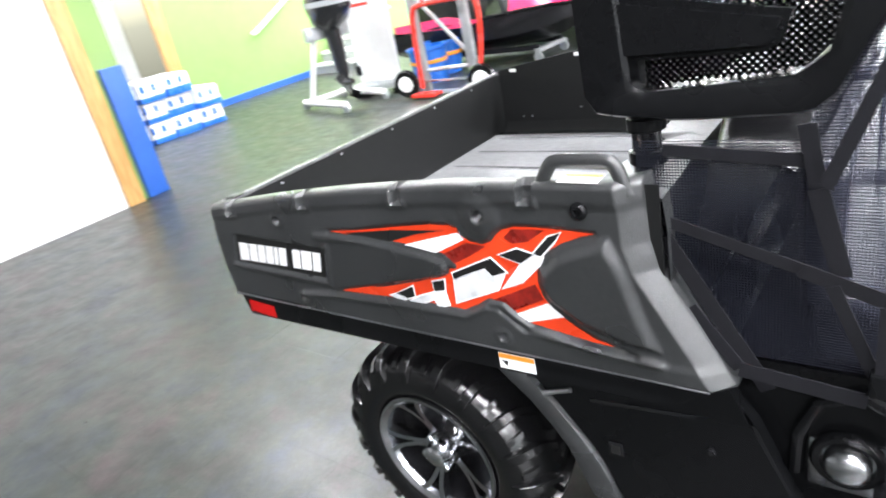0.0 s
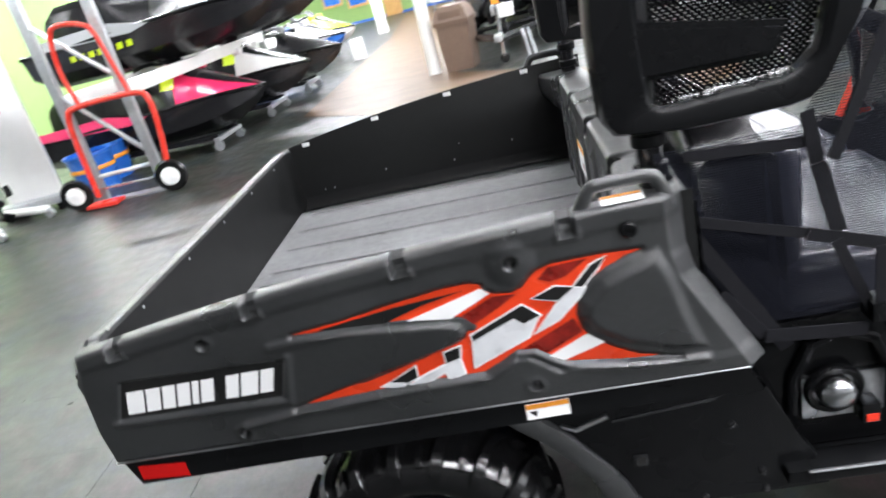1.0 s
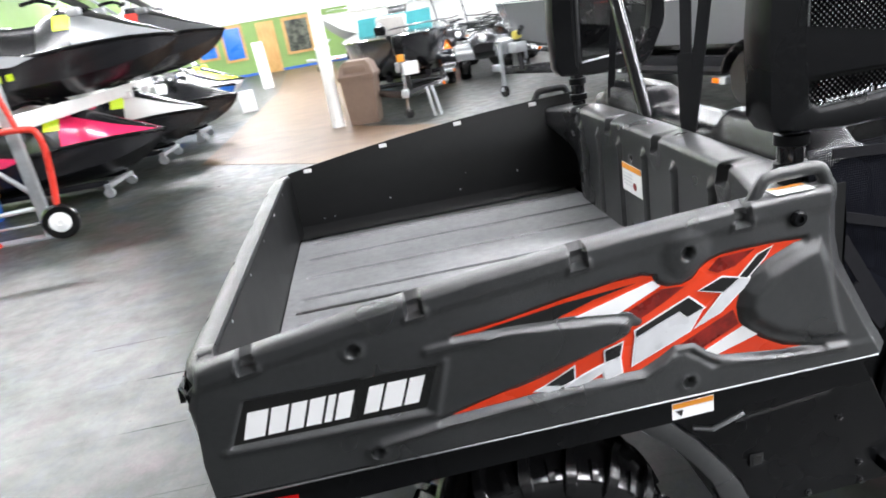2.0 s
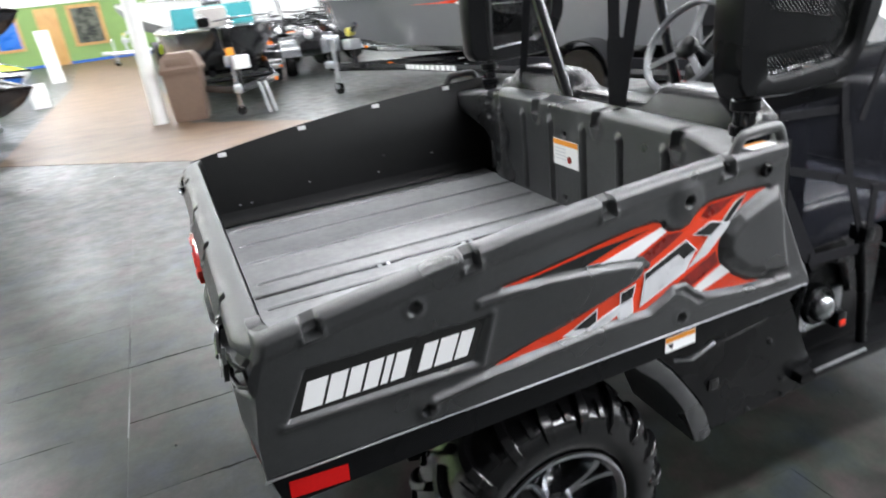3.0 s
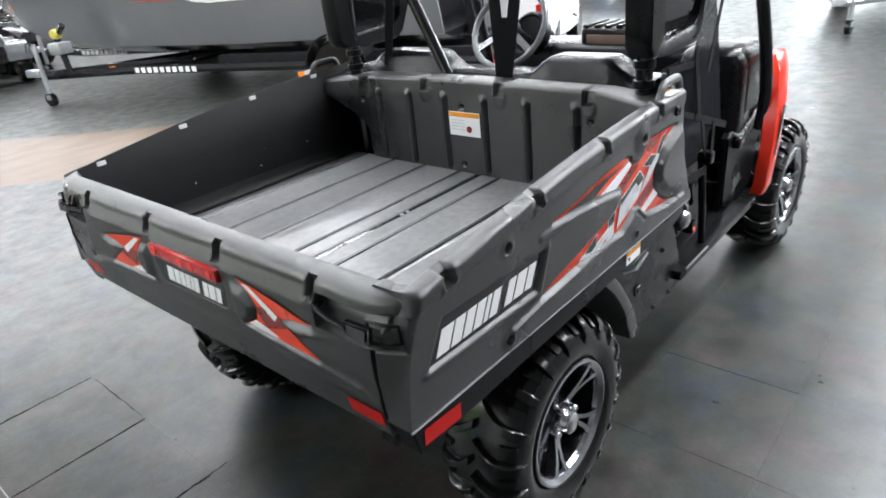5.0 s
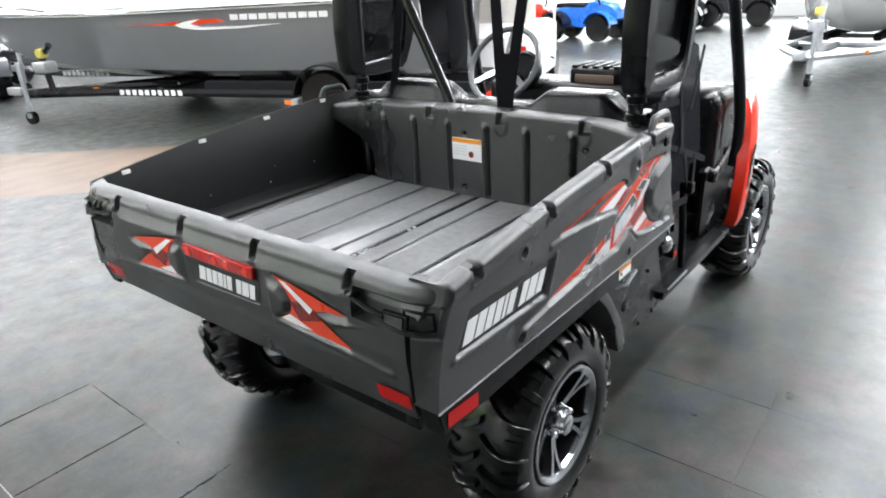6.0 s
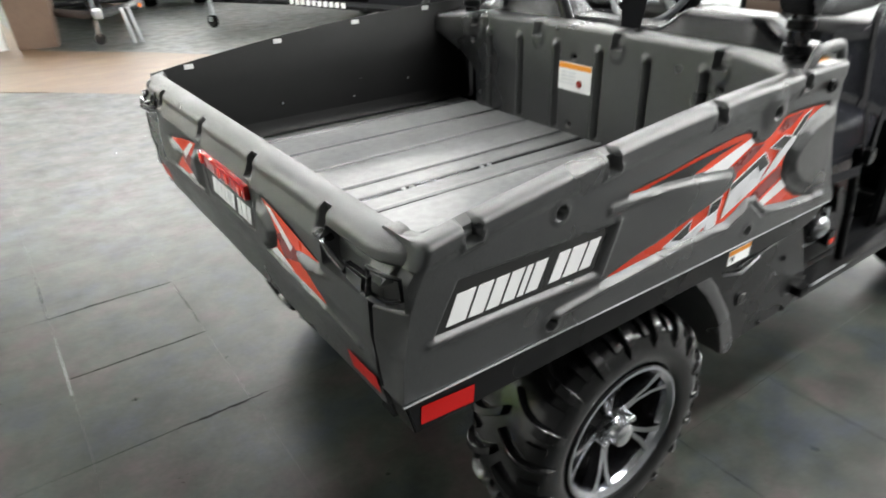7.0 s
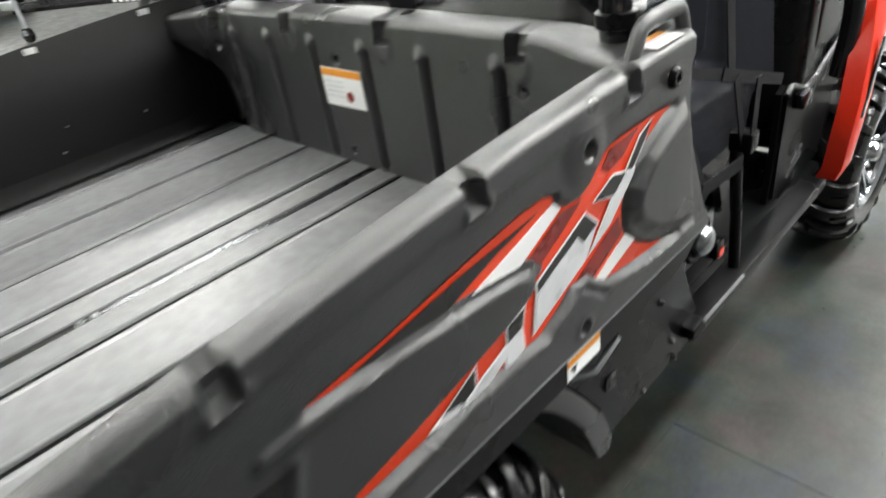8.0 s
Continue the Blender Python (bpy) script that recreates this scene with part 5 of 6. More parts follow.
# ---- boats on trailers ----
def boat(label, at, turn, length, beam, hull_mat, low_mat, deck_mat, top, group, marks=False, gear=0, screen_mat=None):
    """A boat from its bow (x = 0) to its stern, y across."""
    root = thing("boat", label, "boat", at, turn, group)
    st = ((0.0, 0.02, 0.92, 0.98, 1.02), (0.04, 0.22, 0.72, 0.88, 1.02), (0.11, 0.50, 0.52, 0.70, 1.01), (0.22, 0.78, 0.38, 0.54, 1.0), (0.40, 0.95, 0.31, 0.46, 0.985), (0.65, 1.0, 0.30, 0.44, 1.0), (1.0, 0.97, 0.30, 0.45, 1.02))
    tops = [(u * length, max(b * beam / 2, 0.02), top * zk, top * zc, top * zt) for u, b, zk, zc, zt in st]

    def loft(sections):
        bm = bmesh.new()
        return rings(bm, sections)

    upper, lower, rim, inner = [], [], [], []
    for u, b, zk, zc, zt in tops:
        c = 0.80 * b
        upper.append([(u, -c, zc), (u, -(c + b) / 2 - 0.02 * b, (zc + zt) / 2), (u, -b, zt), (u, -b + 0.02, zt), (u, -c + 0.02, zc), (u, c - 0.02, zc), (u, b - 0.02, zt), (u, b, zt), (u, (c + b) / 2 + 0.02 * b, (zc + zt) / 2), (u, c, zc)])
        lower.append([(u, -c, zc), (u, -c * 0.5, zk + 0.35 * (zc - zk)), (u, 0, zk), (u, c * 0.5, zk + 0.35 * (zc - zk)), (u, c, zc)])
        rim.append([(u, -b - 0.025, zt - 0.03), (u, -b - 0.025, zt + 0.012), (u, -b + 0.06, zt + 0.02), (u, b - 0.06, zt + 0.02), (u, b + 0.025, zt + 0.012), (u, b + 0.025, zt - 0.03)])
    part("hull_side", loft(upper), hull_mat, root)
    part("hull_bottom", loft(lower), low_mat, root)
    part("gunwale", loft(rim), deck_mat, root)
    screen = bmesh.new()
    x0 = 0.50 * length
    prism(screen, [(x0, 0.0), (x0 + 0.30, 0.34), (x0 + 0.95, 0.36), (x0 + 0.95, 0.0)], -0.7 * beam / 2, 0.7 * beam / 2, lambda a, b, d: (a, d, top + b), 0.01)
    part("windscreen", screen, screen_mat or M_TEAL, root, "windscreen")
    for k in range(3):
        part("seat", box(bmesh.new(), x0 - 1.6 + 0.9 * k, x0 - 1.15 + 0.9 * k, -0.25, 0.25, top, top + 0.32, 0.05), M_SEATTAN, root)
    rail = tube(bmesh.new(), curve_pts([(0.25, 0, top + 0.12), (0.35, -0.2 * beam, top + 0.14), (0.2 * length, -0.42 * beam, top + 0.12), (0.33 * length, -0.47 * beam, top + 0.03)], 6), 0.014, 8)
    part("bow_rail", rail, M_CHROME, root)
    for s in (-1, 1):
        part("rub_rail", tube(bmesh.new(), [(u, s * (b + 0.028), zt - 0.005) for u, b, zk, zc, zt in tops], 0.011, 6), M_CHROME, root, "thin bright rub rail")
    if gear:
        tm = tube(bmesh.new(), [(-0.1, 0.1, top + 0.1), (0.5, 0.14, top + 0.2), (1.0, 0.1, top + 0.12)], 0.045, 10)
        part("trolling_motor", tm, M_BLACK, root)
        part("motor_head", box(bmesh.new(), -0.25, 0.02, 0.02, 0.2, top + 0.06, top + 0.2, 0.04), M_BLACK, root)
        for k in range(4):
            part("cleat", box(bmesh.new(), 0.25 + 0.35 * k, 0.40 + 0.35 * k, -0.30, -0.22, top + 0.02, top + 0.10 + 0.05 * (k % 2), 0.02), M_CHROME, root)
    ob = bmesh.new()
    rings(ob, [[(length + 0.15 + dx - w, -0.22, z), (length + 0.15 + dx + w, -0.22, z), (length + 0.15 + dx + w, 0.22, z), (length + 0.15 + dx - w, 0.22, z)] for dx, w, z in ((0, 0.10, 0.5), (0, 0.14, top - 0.1), (0.05, 0.25, top + 0.05), (0.08, 0.27, top + 0.4), (0.05, 0.2, top + 0.5))])
    part("outboard_motor", ob, M_BOATBLACK, root, "black outboard motor")
    if marks:
        def on_hull(a, b, d):
            i = min(max(a / length, 0), 1)
            bb = float(np.interp(i, [s[0] for s in st], [s[1] for s in st])) * beam / 2
            zc = float(np.interp(i, [s[0] for s in st], [s[3] for s in st])) * top
            zt = float(np.interp(i, [s[0] for s in st], [s[4] for s in st])) * top
            f = min(max((b - zc) / (zt - zc), 0), 1)
            mid = 0.92 * bb
            y = np.interp(f, [0, 0.5, 1], [0.8 * bb, mid, bb])
            return (a, -float(y) - d, b)
        u0 = marks
        flat([(u0, 1.175), (u0 + 0.55, 1.178), (u0 + 1.05, 1.205), (u0 + 0.95, 1.16)], 0.006, M_RED, "red_slash", root, "", on_hull, 0.004)
        flat([(u0 + 1.2, 1.22), (u0 + 1.62, 1.225), (u0 + 1.72, 1.185), (u0 + 1.25, 1.16)], 0.006, M_RED, "red_slash", root, "", on_hull, 0.004)
        flat([(u0 + 0.95, 1.16), (u0 + 1.12, 1.20), (u0 + 1.35, 1.222), (u0 + 1.2, 1.17), (u0 + 1.35, 1.135), (u0 + 1.9, 1.13), (u0 + 2.5, 1.15), (u0 + 1.9, 1.105), (u0 + 1.3, 1.10), (u0 + 1.05, 1.125)], 0.009, M_WHITE, "white_swoosh", root, "", on_hull, 0.004)
        letter_bars("letter_bar", u0 + 1.80, u0 + 3.12, 1.20, 1.265, 0.012, 0.010, root, on_hull, ((1,) * 10,))
    return root


def small_wheel(parent, x, y, r, w, name="wheel", rim_mat=None):
    wh = part(name, lathe(bmesh.new(), [(r * 0.62, -w / 2), (r * 0.92, -w / 2), (r, -w / 4), (r, w / 4), (r * 0.92, w / 2), (r * 0.62, w / 2)], pose(x, y, r, 90), 24), M_RUBBER, parent)
    part("rim", lathe(bmesh.new(), [(r * 0.62, -w * 0.42), (r * 0.5, -w * 0.2), (r * 0.2, w * 0.1), (r * 0.2, w * 0.4), (r * 0.55, w * 0.35), (r * 0.62, w * 0.42)], pose(x, y, r, 90), 24), rim_mat or M_GALV, wh)
    return wh


def trailer(label, at, turn, length, frame_mat, group, axle, marks=False, tongue=(-1.2, 0.6), wheel_r=0.30, jack=True):
    tx, ty = tongue
    root = thing("boat_trailer", label, "trailer", at, turn, group)
    fr = bmesh.new()
    tube(fr, [(tx - 0.1, ty, 0.40), (0.4, 0.6, 0.38)], 0.05, 6)
    for y in (0.0, 1.2):
        tube(fr, [(tx, ty, 0.38), (0.0, y, 0.36), (length, y, 0.36)], 0.055, 6)
    for x in (0.6, 2.0, length - 0.3):
        tube(fr, [(x, 0, 0.36), (x, 1.2, 0.36)], 0.04, 6)
    part("frame", fr, frame_mat, root)
    part("bow_stop", tube(bmesh.new(), [(tx + 0.45, ty * 0.9, 0.40), (tx + 0.42, ty * 0.95, 0.85), (tx + 0.62, ty, 1.0)], 0.04, 8), frame_mat, root)
    part("winch", box(bmesh.new(), tx + 0.36, tx + 0.56, ty - 0.10, ty + 0.10, 0.66, 0.80, 0.02), M_GALV, root)
    part("winch_strap", lathe(bmesh.new(), [(0.055, -0.05), (0.062, 0), (0.055, 0.05)], pose(tx + 0.46, ty, 0.9, 90), 16), M_YELLOW, root, "yellow winch strap")
    jy = ty - 0.08
    if jack:
        part("jack", tube(bmesh.new(), [(tx + 0.08, jy, 0.12), (tx + 0.08, jy, 0.80)], 0.03, 10), M_GALV, root, "bright jack post")
        part("jack_crank", tube(bmesh.new(), [(tx + 0.08, jy, 0.80), (tx + 0.08, jy - 0.09, 0.82), (tx + 0.08, jy - 0.11, 0.72)], 0.012, 6), M_CHROME, root)
        part("caster", lathe(bmesh.new(), [(0.03, -0.03), (0.085, -0.03), (0.09, 0), (0.085, 0.03), (0.03, 0.03)], pose(tx + 0.08, jy, 0.09, 90), 18), M_RUBBER, root)
        part("caster_fork", box(bmesh.new(), tx + 0.05, tx + 0.11, jy - 0.045, jy + 0.045, 0.09, 0.15, 0.004), M_GALV, root)
    part("coupler", box(bmesh.new(), tx - 0.30, tx - 0.05, ty - 0.05, ty + 0.05, 0.37, 0.47, 0.02), M_GALV, root)
    for side, y in ((-1, -0.16), (1, 1.36)):
        small_wheel(root, axle, y, wheel_r, 0.19)
        fd = bmesh.new()
        rings(fd, [[(axle + r * math.cos(a), y + q, wheel_r + r * math.sin(a)) for r, q in ((wheel_r + 0.07, -0.13), (wheel_r + 0.07, 0.13), (wheel_r + 0.055, 0.13), (wheel_r + 0.055, -0.13))] for a in [math.pi * (0.04 + 0.92 * k / 14) for k in range(15)]])
        part("mudguard", fd, M_GLOSS, root, "black mudguard")
        part("side_marker", box(bmesh.new(), axle - 0.53, axle - 0.43, y - 0.10, y - 0.06, 0.28, 0.33, 0.008), M_AMBER, root, "amber side marker")
        part("step", box(bmesh.new(), axle - 0.44, axle - 0.36, y - 0.1, y + 0.1, 0.27, 0.34, 0.008), M_GALV, root)
    part("side_marker", box(bmesh.new(), -0.52, -0.42, 0.02, 0.05, 0.36, 0.41, 0.008), M_AMBER, root, "amber side marker")
    if marks:
        for k in range(10):
            part("letter_bar", box(bmesh.new(), 0.03 + 0.105 * k, 0.095 + 0.105 * k, -0.060, -0.056, 0.330, 0.395), M_WHITE, root, "white bar of lettering")
    for y in (0.25, 0.95):
        part("bunk", box(bmesh.new(), 1.2, length - 0.2, y - 0.05, y + 0.05, 0.36, 0.47, 0.01), M_WEB, root)
    return root


HEADING = math.degrees(math.atan2(-0.95, 0.31))
boat("grey aluminium boat with red and white hull stripes, on its trailer", (3.20, 11.21, 0), HEADING, 8.0, 2.1, M_GREYPAINT, M_BOATBLACK, M_CREAM, 1.35, "boats", marks=3.80, screen_mat=M_CLEAR)
trailer("black boat trailer with white lettering and amber markers", (3.34, 7.33, 0), HEADING, 5.0, M_BOATBLACK, "trailers", 3.2, marks=True, tongue=(-1.22, -0.40), wheel_r=0.33)
boat("glossy black fishing boat with a chrome rail, bow towards the path", (0.95, 8.95, 0), 84, 5.6, 2.1, M_BOATBLACK, M_BOATBLACK, M_BOATBLACK, 1.12, "boats", gear=1)
trailer("black boat trailer with a bright jack", (1.70, 8.75, 0), 84, 4.6, M_BOATBLACK, "trailers", 2.6, jack=False)
boat("white boat with a pale hull behind the grey one", (5.75, 13.4, 0), HEADING, 5.4, 2.1, M_CREAM, M_CREAM, M_CREAM, 1.62, "boats")
boat("white boat standing broadside before the far wall", (-0.6, 22.0, 0), 3, 6.2, 2.1, M_CREAM, M_SKIGREY, M_CREAM, 1.75, "boats")
trailer("galvanised trailer under the pale boat", (5.3, 12.6, 0), HEADING, 4.6, M_GALV, "trailers", 2.6)
trailer("galvanised trailer under the broadside boat", (0.2, 21.4, 0), 3, 5.0, M_GALV, "trailers", 3.0)
trailer("black boat trailer with white lettering in the second row", (4.05, 10.7, 0), HEADING, 4.2, M_BOATBLACK, "trailers", 2.9, marks=True, tongue=(-1.22, 0.2))
boat("silver grey boat on a galvanised trailer", (9.3, 0.15, 0), -4, 6.5, 2.2, M_SKIGREY, M_CREAM, M_CREAM, 1.35, "boats")
trailer("galvanised boat trailer with a bright jack", (9.9, -0.35, 0), -4, 5.0, M_GALV, "trailers", 1.6)
st = thing("jack_stand", "galvanised jack stand in front of the black boat", "stand", (1.36, 7.75, 0))
part("post", tube(bmesh.new(), [(0, 0, 0.0), (-0.06, 0.08, 0.42)], 0.022, 8), M_GALV, st)
part("post", tube(bmesh.new(), [(0.09, 0.02, 0.0), (0.02, 0.10, 0.42)], 0.022, 8), M_GALV, st)
jk = thing("trailer_jack", "chrome trailer jack with a small caster wheel", "jack", (1.0, 7.93, 0))
part("post", tube(bmesh.new(), [(0, 0, 0.10), (0, 0, 0.95)], 0.028, 10), M_CHROME, jk)
part("housing", box(bmesh.new(), 0.02, 0.24, -0.06, 0.08, 0.62, 0.80, 0.02), M_CREAM, jk, "white bracket")
part("head", box(bmesh.new(), -0.07, 0.07, -0.07, 0.07, 0.90, 1.18, 0.025), M_BLACK, jk)
part("tag", box(bmesh.new(), -0.05, 0.05, -0.085, -0.08, 0.82, 0.92, 0.002), M_ORANGE, jk, "yellow tag")
part("caster", lathe(bmesh.new(), [(0.03, -0.025), (0.065, -0.025), (0.07, 0), (0.065, 0.025), (0.03, 0.025)], pose(0, 0, 0.07, 90), 16), M_RUBBER, jk)


# ---- personal watercraft and their rack ----
def watercraft(label, at, turn, low, deck, accent, spot, group, letters=False):
    """A jet boat to sit on: nose at x = 0, tail at x = -3.2."""
    root = thing("watercraft", label, "watercraft", at, turn, group)
    st = ((0.0, 0.02, 0.47, 0.50), (-0.06, 0.09, 0.38, 0.515), (-0.2, 0.21, 0.27, 0.53), (-0.45, 0.36, 0.15, 0.545), (-0.75, 0.46, 0.08, 0.545), (-1.1, 0.53, 0.04, 0.53), (-2.0, 0.58, 0.0, 0.48), (-3.15, 0.55, 0.0, 0.44))
    xs = [-s[0] for s in st]

    def side_at(x, f, out, s):
        """A place on the flank: f = 0 at the chine, 1 at the edge."""
        b, zk, zt = (float(np.interp(-x, xs, [r[k] for r in st])) for k in (1, 2, 3))
        zc = zk + 0.40 * (zt - zk)
        return (x, s * ((0.88 + 0.12 * f) * b + out), zc + f * (zt - zc))

    low_rings = [[(x, -b, zt), (x, -0.88 * b, zk + 0.40 * (zt - zk)), (x, -0.45 * b, zk + 0.07), (x, 0, zk), (x, 0.45 * b, zk + 0.07), (x, 0.88 * b, zk + 0.40 * (zt - zk)), (x, b, zt)] for x, b, zk, zt in st]
    part("hull", rings(bmesh.new(), low_rings), low, root)
    bm = bmesh.new()
    for s in (-1, 1):
        tube(bm, [(x, s * (b + 0.006), zt) for x, b, zk, zt in st], 0.022, 8)
    part("bumper_strip", bm, M_BLACK, root)
    dk = ((-0.04, 0.05, 0.50, 0.535), (-0.2, 0.17, 0.53, 0.60), (-0.45, 0.27, 0.545, 0.70), (-0.75, 0.33, 0.545, 0.84), (-1.0, 0.34, 0.53, 0.95), (-1.2, 0.31, 0.53, 0.96), (-1.45, 0.26, 0.50, 0.84))
    part("bonnet", rings(bmesh.new(), [[(x, -b * 1.32, z0), (x, -b * 1.05, z0 + 0.45 * (z1 - z0)), (x, -0.62 * b, z0 + 0.85 * (z1 - z0)), (x, -0.25 * b, z1), (x, 0.25 * b, z1), (x, 0.62 * b, z0 + 0.85 * (z1 - z0)), (x, b * 1.05, z0 + 0.45 * (z1 - z0)), (x, b * 1.32, z0)] for x, b, z0, z1 in dk]), M_SKIBLACK, root)
    part("seat", rings(bmesh.new(), [[(x, -w * 1.2, 0.46), (x, -w, z - 0.08), (x, -w * 0.6, z), (x, w * 0.6, z), (x, w, z - 0.08), (x, w * 1.2, 0.46)] for x, w, z in ((-1.40, 0.15, 0.82), (-1.8, 0.19, 0.84), (-2.15, 0.21, 0.95), (-2.75, 0.2, 0.93), (-2.95, 0.17, 0.8))]), M_VINYL, root)
    for s in (-1, 1):
        u = np.linspace(-0.10, -1.15, 22)
        hi = np.interp(-u, [0.1, 0.3, 0.8, 1.15], [1.03, 1.03, 1.03, 0.62])
        lo = np.interp(-u, [0.1, 0.3, 0.7, 1.15], [1.0, 0.78, 0.48, 0.16])
        P = np.array([[side_at(float(a), float(l + (h - l) * k / 4), 0.012 if 0 < k < 4 else 0.004, s) for a, h, l in zip(u, hi, lo)] for k in range(5)])
        sheet("side_flash", P, accent, root, "", flip=s > 0)
        cowl = [[(x, s * (b * 1.30 + 0.012), z0 + 0.03 * (z1 - z0)), (x, s * (b * 1.06 + 0.012), z0 + 0.45 * (z1 - z0)), (x, s * (b * 0.66 + 0.012), z0 + 0.84 * (z1 - z0)), (x, s * b * 0.6, z0 + 0.5 * (z1 - z0)), (x, s * b, z0 + 0.02)] for x, b, z0, z1 in dk[0:5]]
        part("cowl_panel", rings(bmesh.new(), cowl), deck, root)
        small = [[(x, s * (b * 1.04 + 0.012), z0 + 0.46 * (z1 - z0)), (x, s * (b * 0.72 + 0.014), z0 + 0.82 * (z1 - z0)), (x, s * b * 0.6, z0 + 0.6 * (z1 - z0))] for x, b, z0, z1 in dk[4:6]]
        part("cowl_spot", rings(bmesh.new(), small), spot, root)
        rear = [[(x, s * (0.59 + d), z) for x, z in ((-1.35, 0.50), (-1.9, 0.60), (-2.9, 0.56), (-2.9, 0.46), (-1.6, 0.44))] for d in (-0.03, 0.008)]
        part("side_sponson", rings(bmesh.new(), rear), deck, root)
        if letters:
            for k in range(7):
                lx = -1.75 - 0.13 * k
                part("letter_bar", rings(bmesh.new(), [[side_at(lx + q, f, d, s) for q, f in ((0, 0.34), (0.075, 0.34), (0.09, 0.58), (0.015, 0.58))] for d in (0.004, 0.009)]), M_LIME, root, "lime bar of lettering")
    part("handlebar", tube(bmesh.new(), curve_pts([(-1.42, -0.36, 1.03), (-1.30, -0.20, 1.06), (-1.24, 0, 1.02), (-1.30, 0.20, 1.06), (-1.42, 0.36, 1.03)], 4), 0.022, 8), M_BLACK, root)
    part("windshield", rings(bmesh.new(), [[(-0.92, -0.2, 0.92), (-0.86, 0, 0.93), (-0.92, 0.2, 0.92)], [(-1.12, -0.24, 1.06), (-1.05, 0, 1.08), (-1.12, 0.24, 1.06)]]), M_SKIBLACK, root)
    for s in (-1, 1):
        part("mirror", box(bmesh.new(), -0.98, -0.84, s * 0.34 - 0.06, s * 0.34 + 0.06, 0.84, 0.93, 0.03), deck, root)
    return root


def dolly(at, turn=0):
    root = thing("watercraft_dolly", "low galvanised dolly with casters under a watercraft", "dolly", at, turn, "dollies")
    for y in (-0.3, 0.3):
        part("bunk", box(bmesh.new(), -2.6, -0.7, y - 0.04, y + 0.04, 0.15, 0.21, 0.01), M_WEB, root)
    for x in (-0.7, -2.4):
        part("cross_bar", box(bmesh.new(), x - 0.04, x + 0.04, -0.36, 0.36, 0.12, 0.17, 0.005), M_GALV, root)
        for y in (-0.34, 0.34):
            part("caster", lathe(bmesh.new(), [(0.02, -0.02), (0.06, -0.02), (0.065, 0), (0.06, 0.02), (0.02, 0.02)], pose(x, y, 0.065, 90), 14), M_GALV, root)
    return root


SKIS = (("black watercraft with a glossy pink bow cowl", -2.03, 6.45, 0.14, M_SKIBLACK, M_PINK, M_SKIBLACK, M_LIME, False),
        ("black watercraft with white and lime panels", -1.87, 8.2, 0.14, M_SKIBLACK, M_CREAM, M_SKIBLACK, M_LIME, False),
        ("black watercraft with silver panels", -1.70, 9.8, 0.14, M_SKIBLACK, M_SKIBLACK, M_SKIBLACK, M_CREAM, False),
        ("blue and white watercraft", -2.2, 12.6, 0.14, M_BLUEPLASTIC, M_CREAM, M_CREAM, M_BLUEPLASTIC, False),
        ("lime and white watercraft", -2.3, 14.4, 0.14, M_CREAM, M_LIME, M_CREAM, M_CREAM, False),
        ("grey watercraft with lime lettering on the upper rack", -1.55, 6.45, 1.16, M_SKIBLACK, M_SKIGREY, M_SKIBLACK, M_LIME, True),
        ("black and red watercraft on the upper rack", -1.35, 8.2, 1.16, M_SKIBLACK, M_SKIDARK, M_SKIBLACK, M_REDTUBE, False))
for label, x, y, z, low, deck, accent, spot, letters in SKIS:
    watercraft(label, (x, y, z), -3, low, deck, accent, spot, "watercraft", letters)
    if z < 1:
        dolly((x, y, 0), -3)


def rack():
    root = thing("storage_rack", "galvanised two-tier watercraft rack with white beams", "rack", (0, 0, 0))
    for y in (4.75, 9.2):
        for x in (-3.56, -2.84):
            p = box(bmesh.new(), x - 0.05, x + 0.05, y - 0.035, y + 0.035, 0.0, 2.9, 0.004)
            part("upright", p, M_GALV, root)
        for (xa, za), (xb, zb) in (((-3.52, 1.15), (-2.88, 0.45)), ((-3.52, 1.85), (-2.88, 1.25)), ((-3.52, 0.28), (-2.88, 0.30)), ((-3.52, 2.6), (-2.88, 2.0))):
            part("brace", tube(bmesh.new(), [(xa, y, za), (xb, y, zb)], 0.024, 8), M_GALV, root)
        part("foot", box(bmesh.new(), -3.66, -2.74, y - 0.08, y + 0.08, 0, 0.02, 0.003), M_GALV, root)
    for x in (-3.56, -2.84):
        part("beam", box(bmesh.new(), x - 0.05, x + 0.05, 4.79, 9.16, 1.02, 1.16, 0.006), M_POST, root, "white painted beam")
    return root


rack()


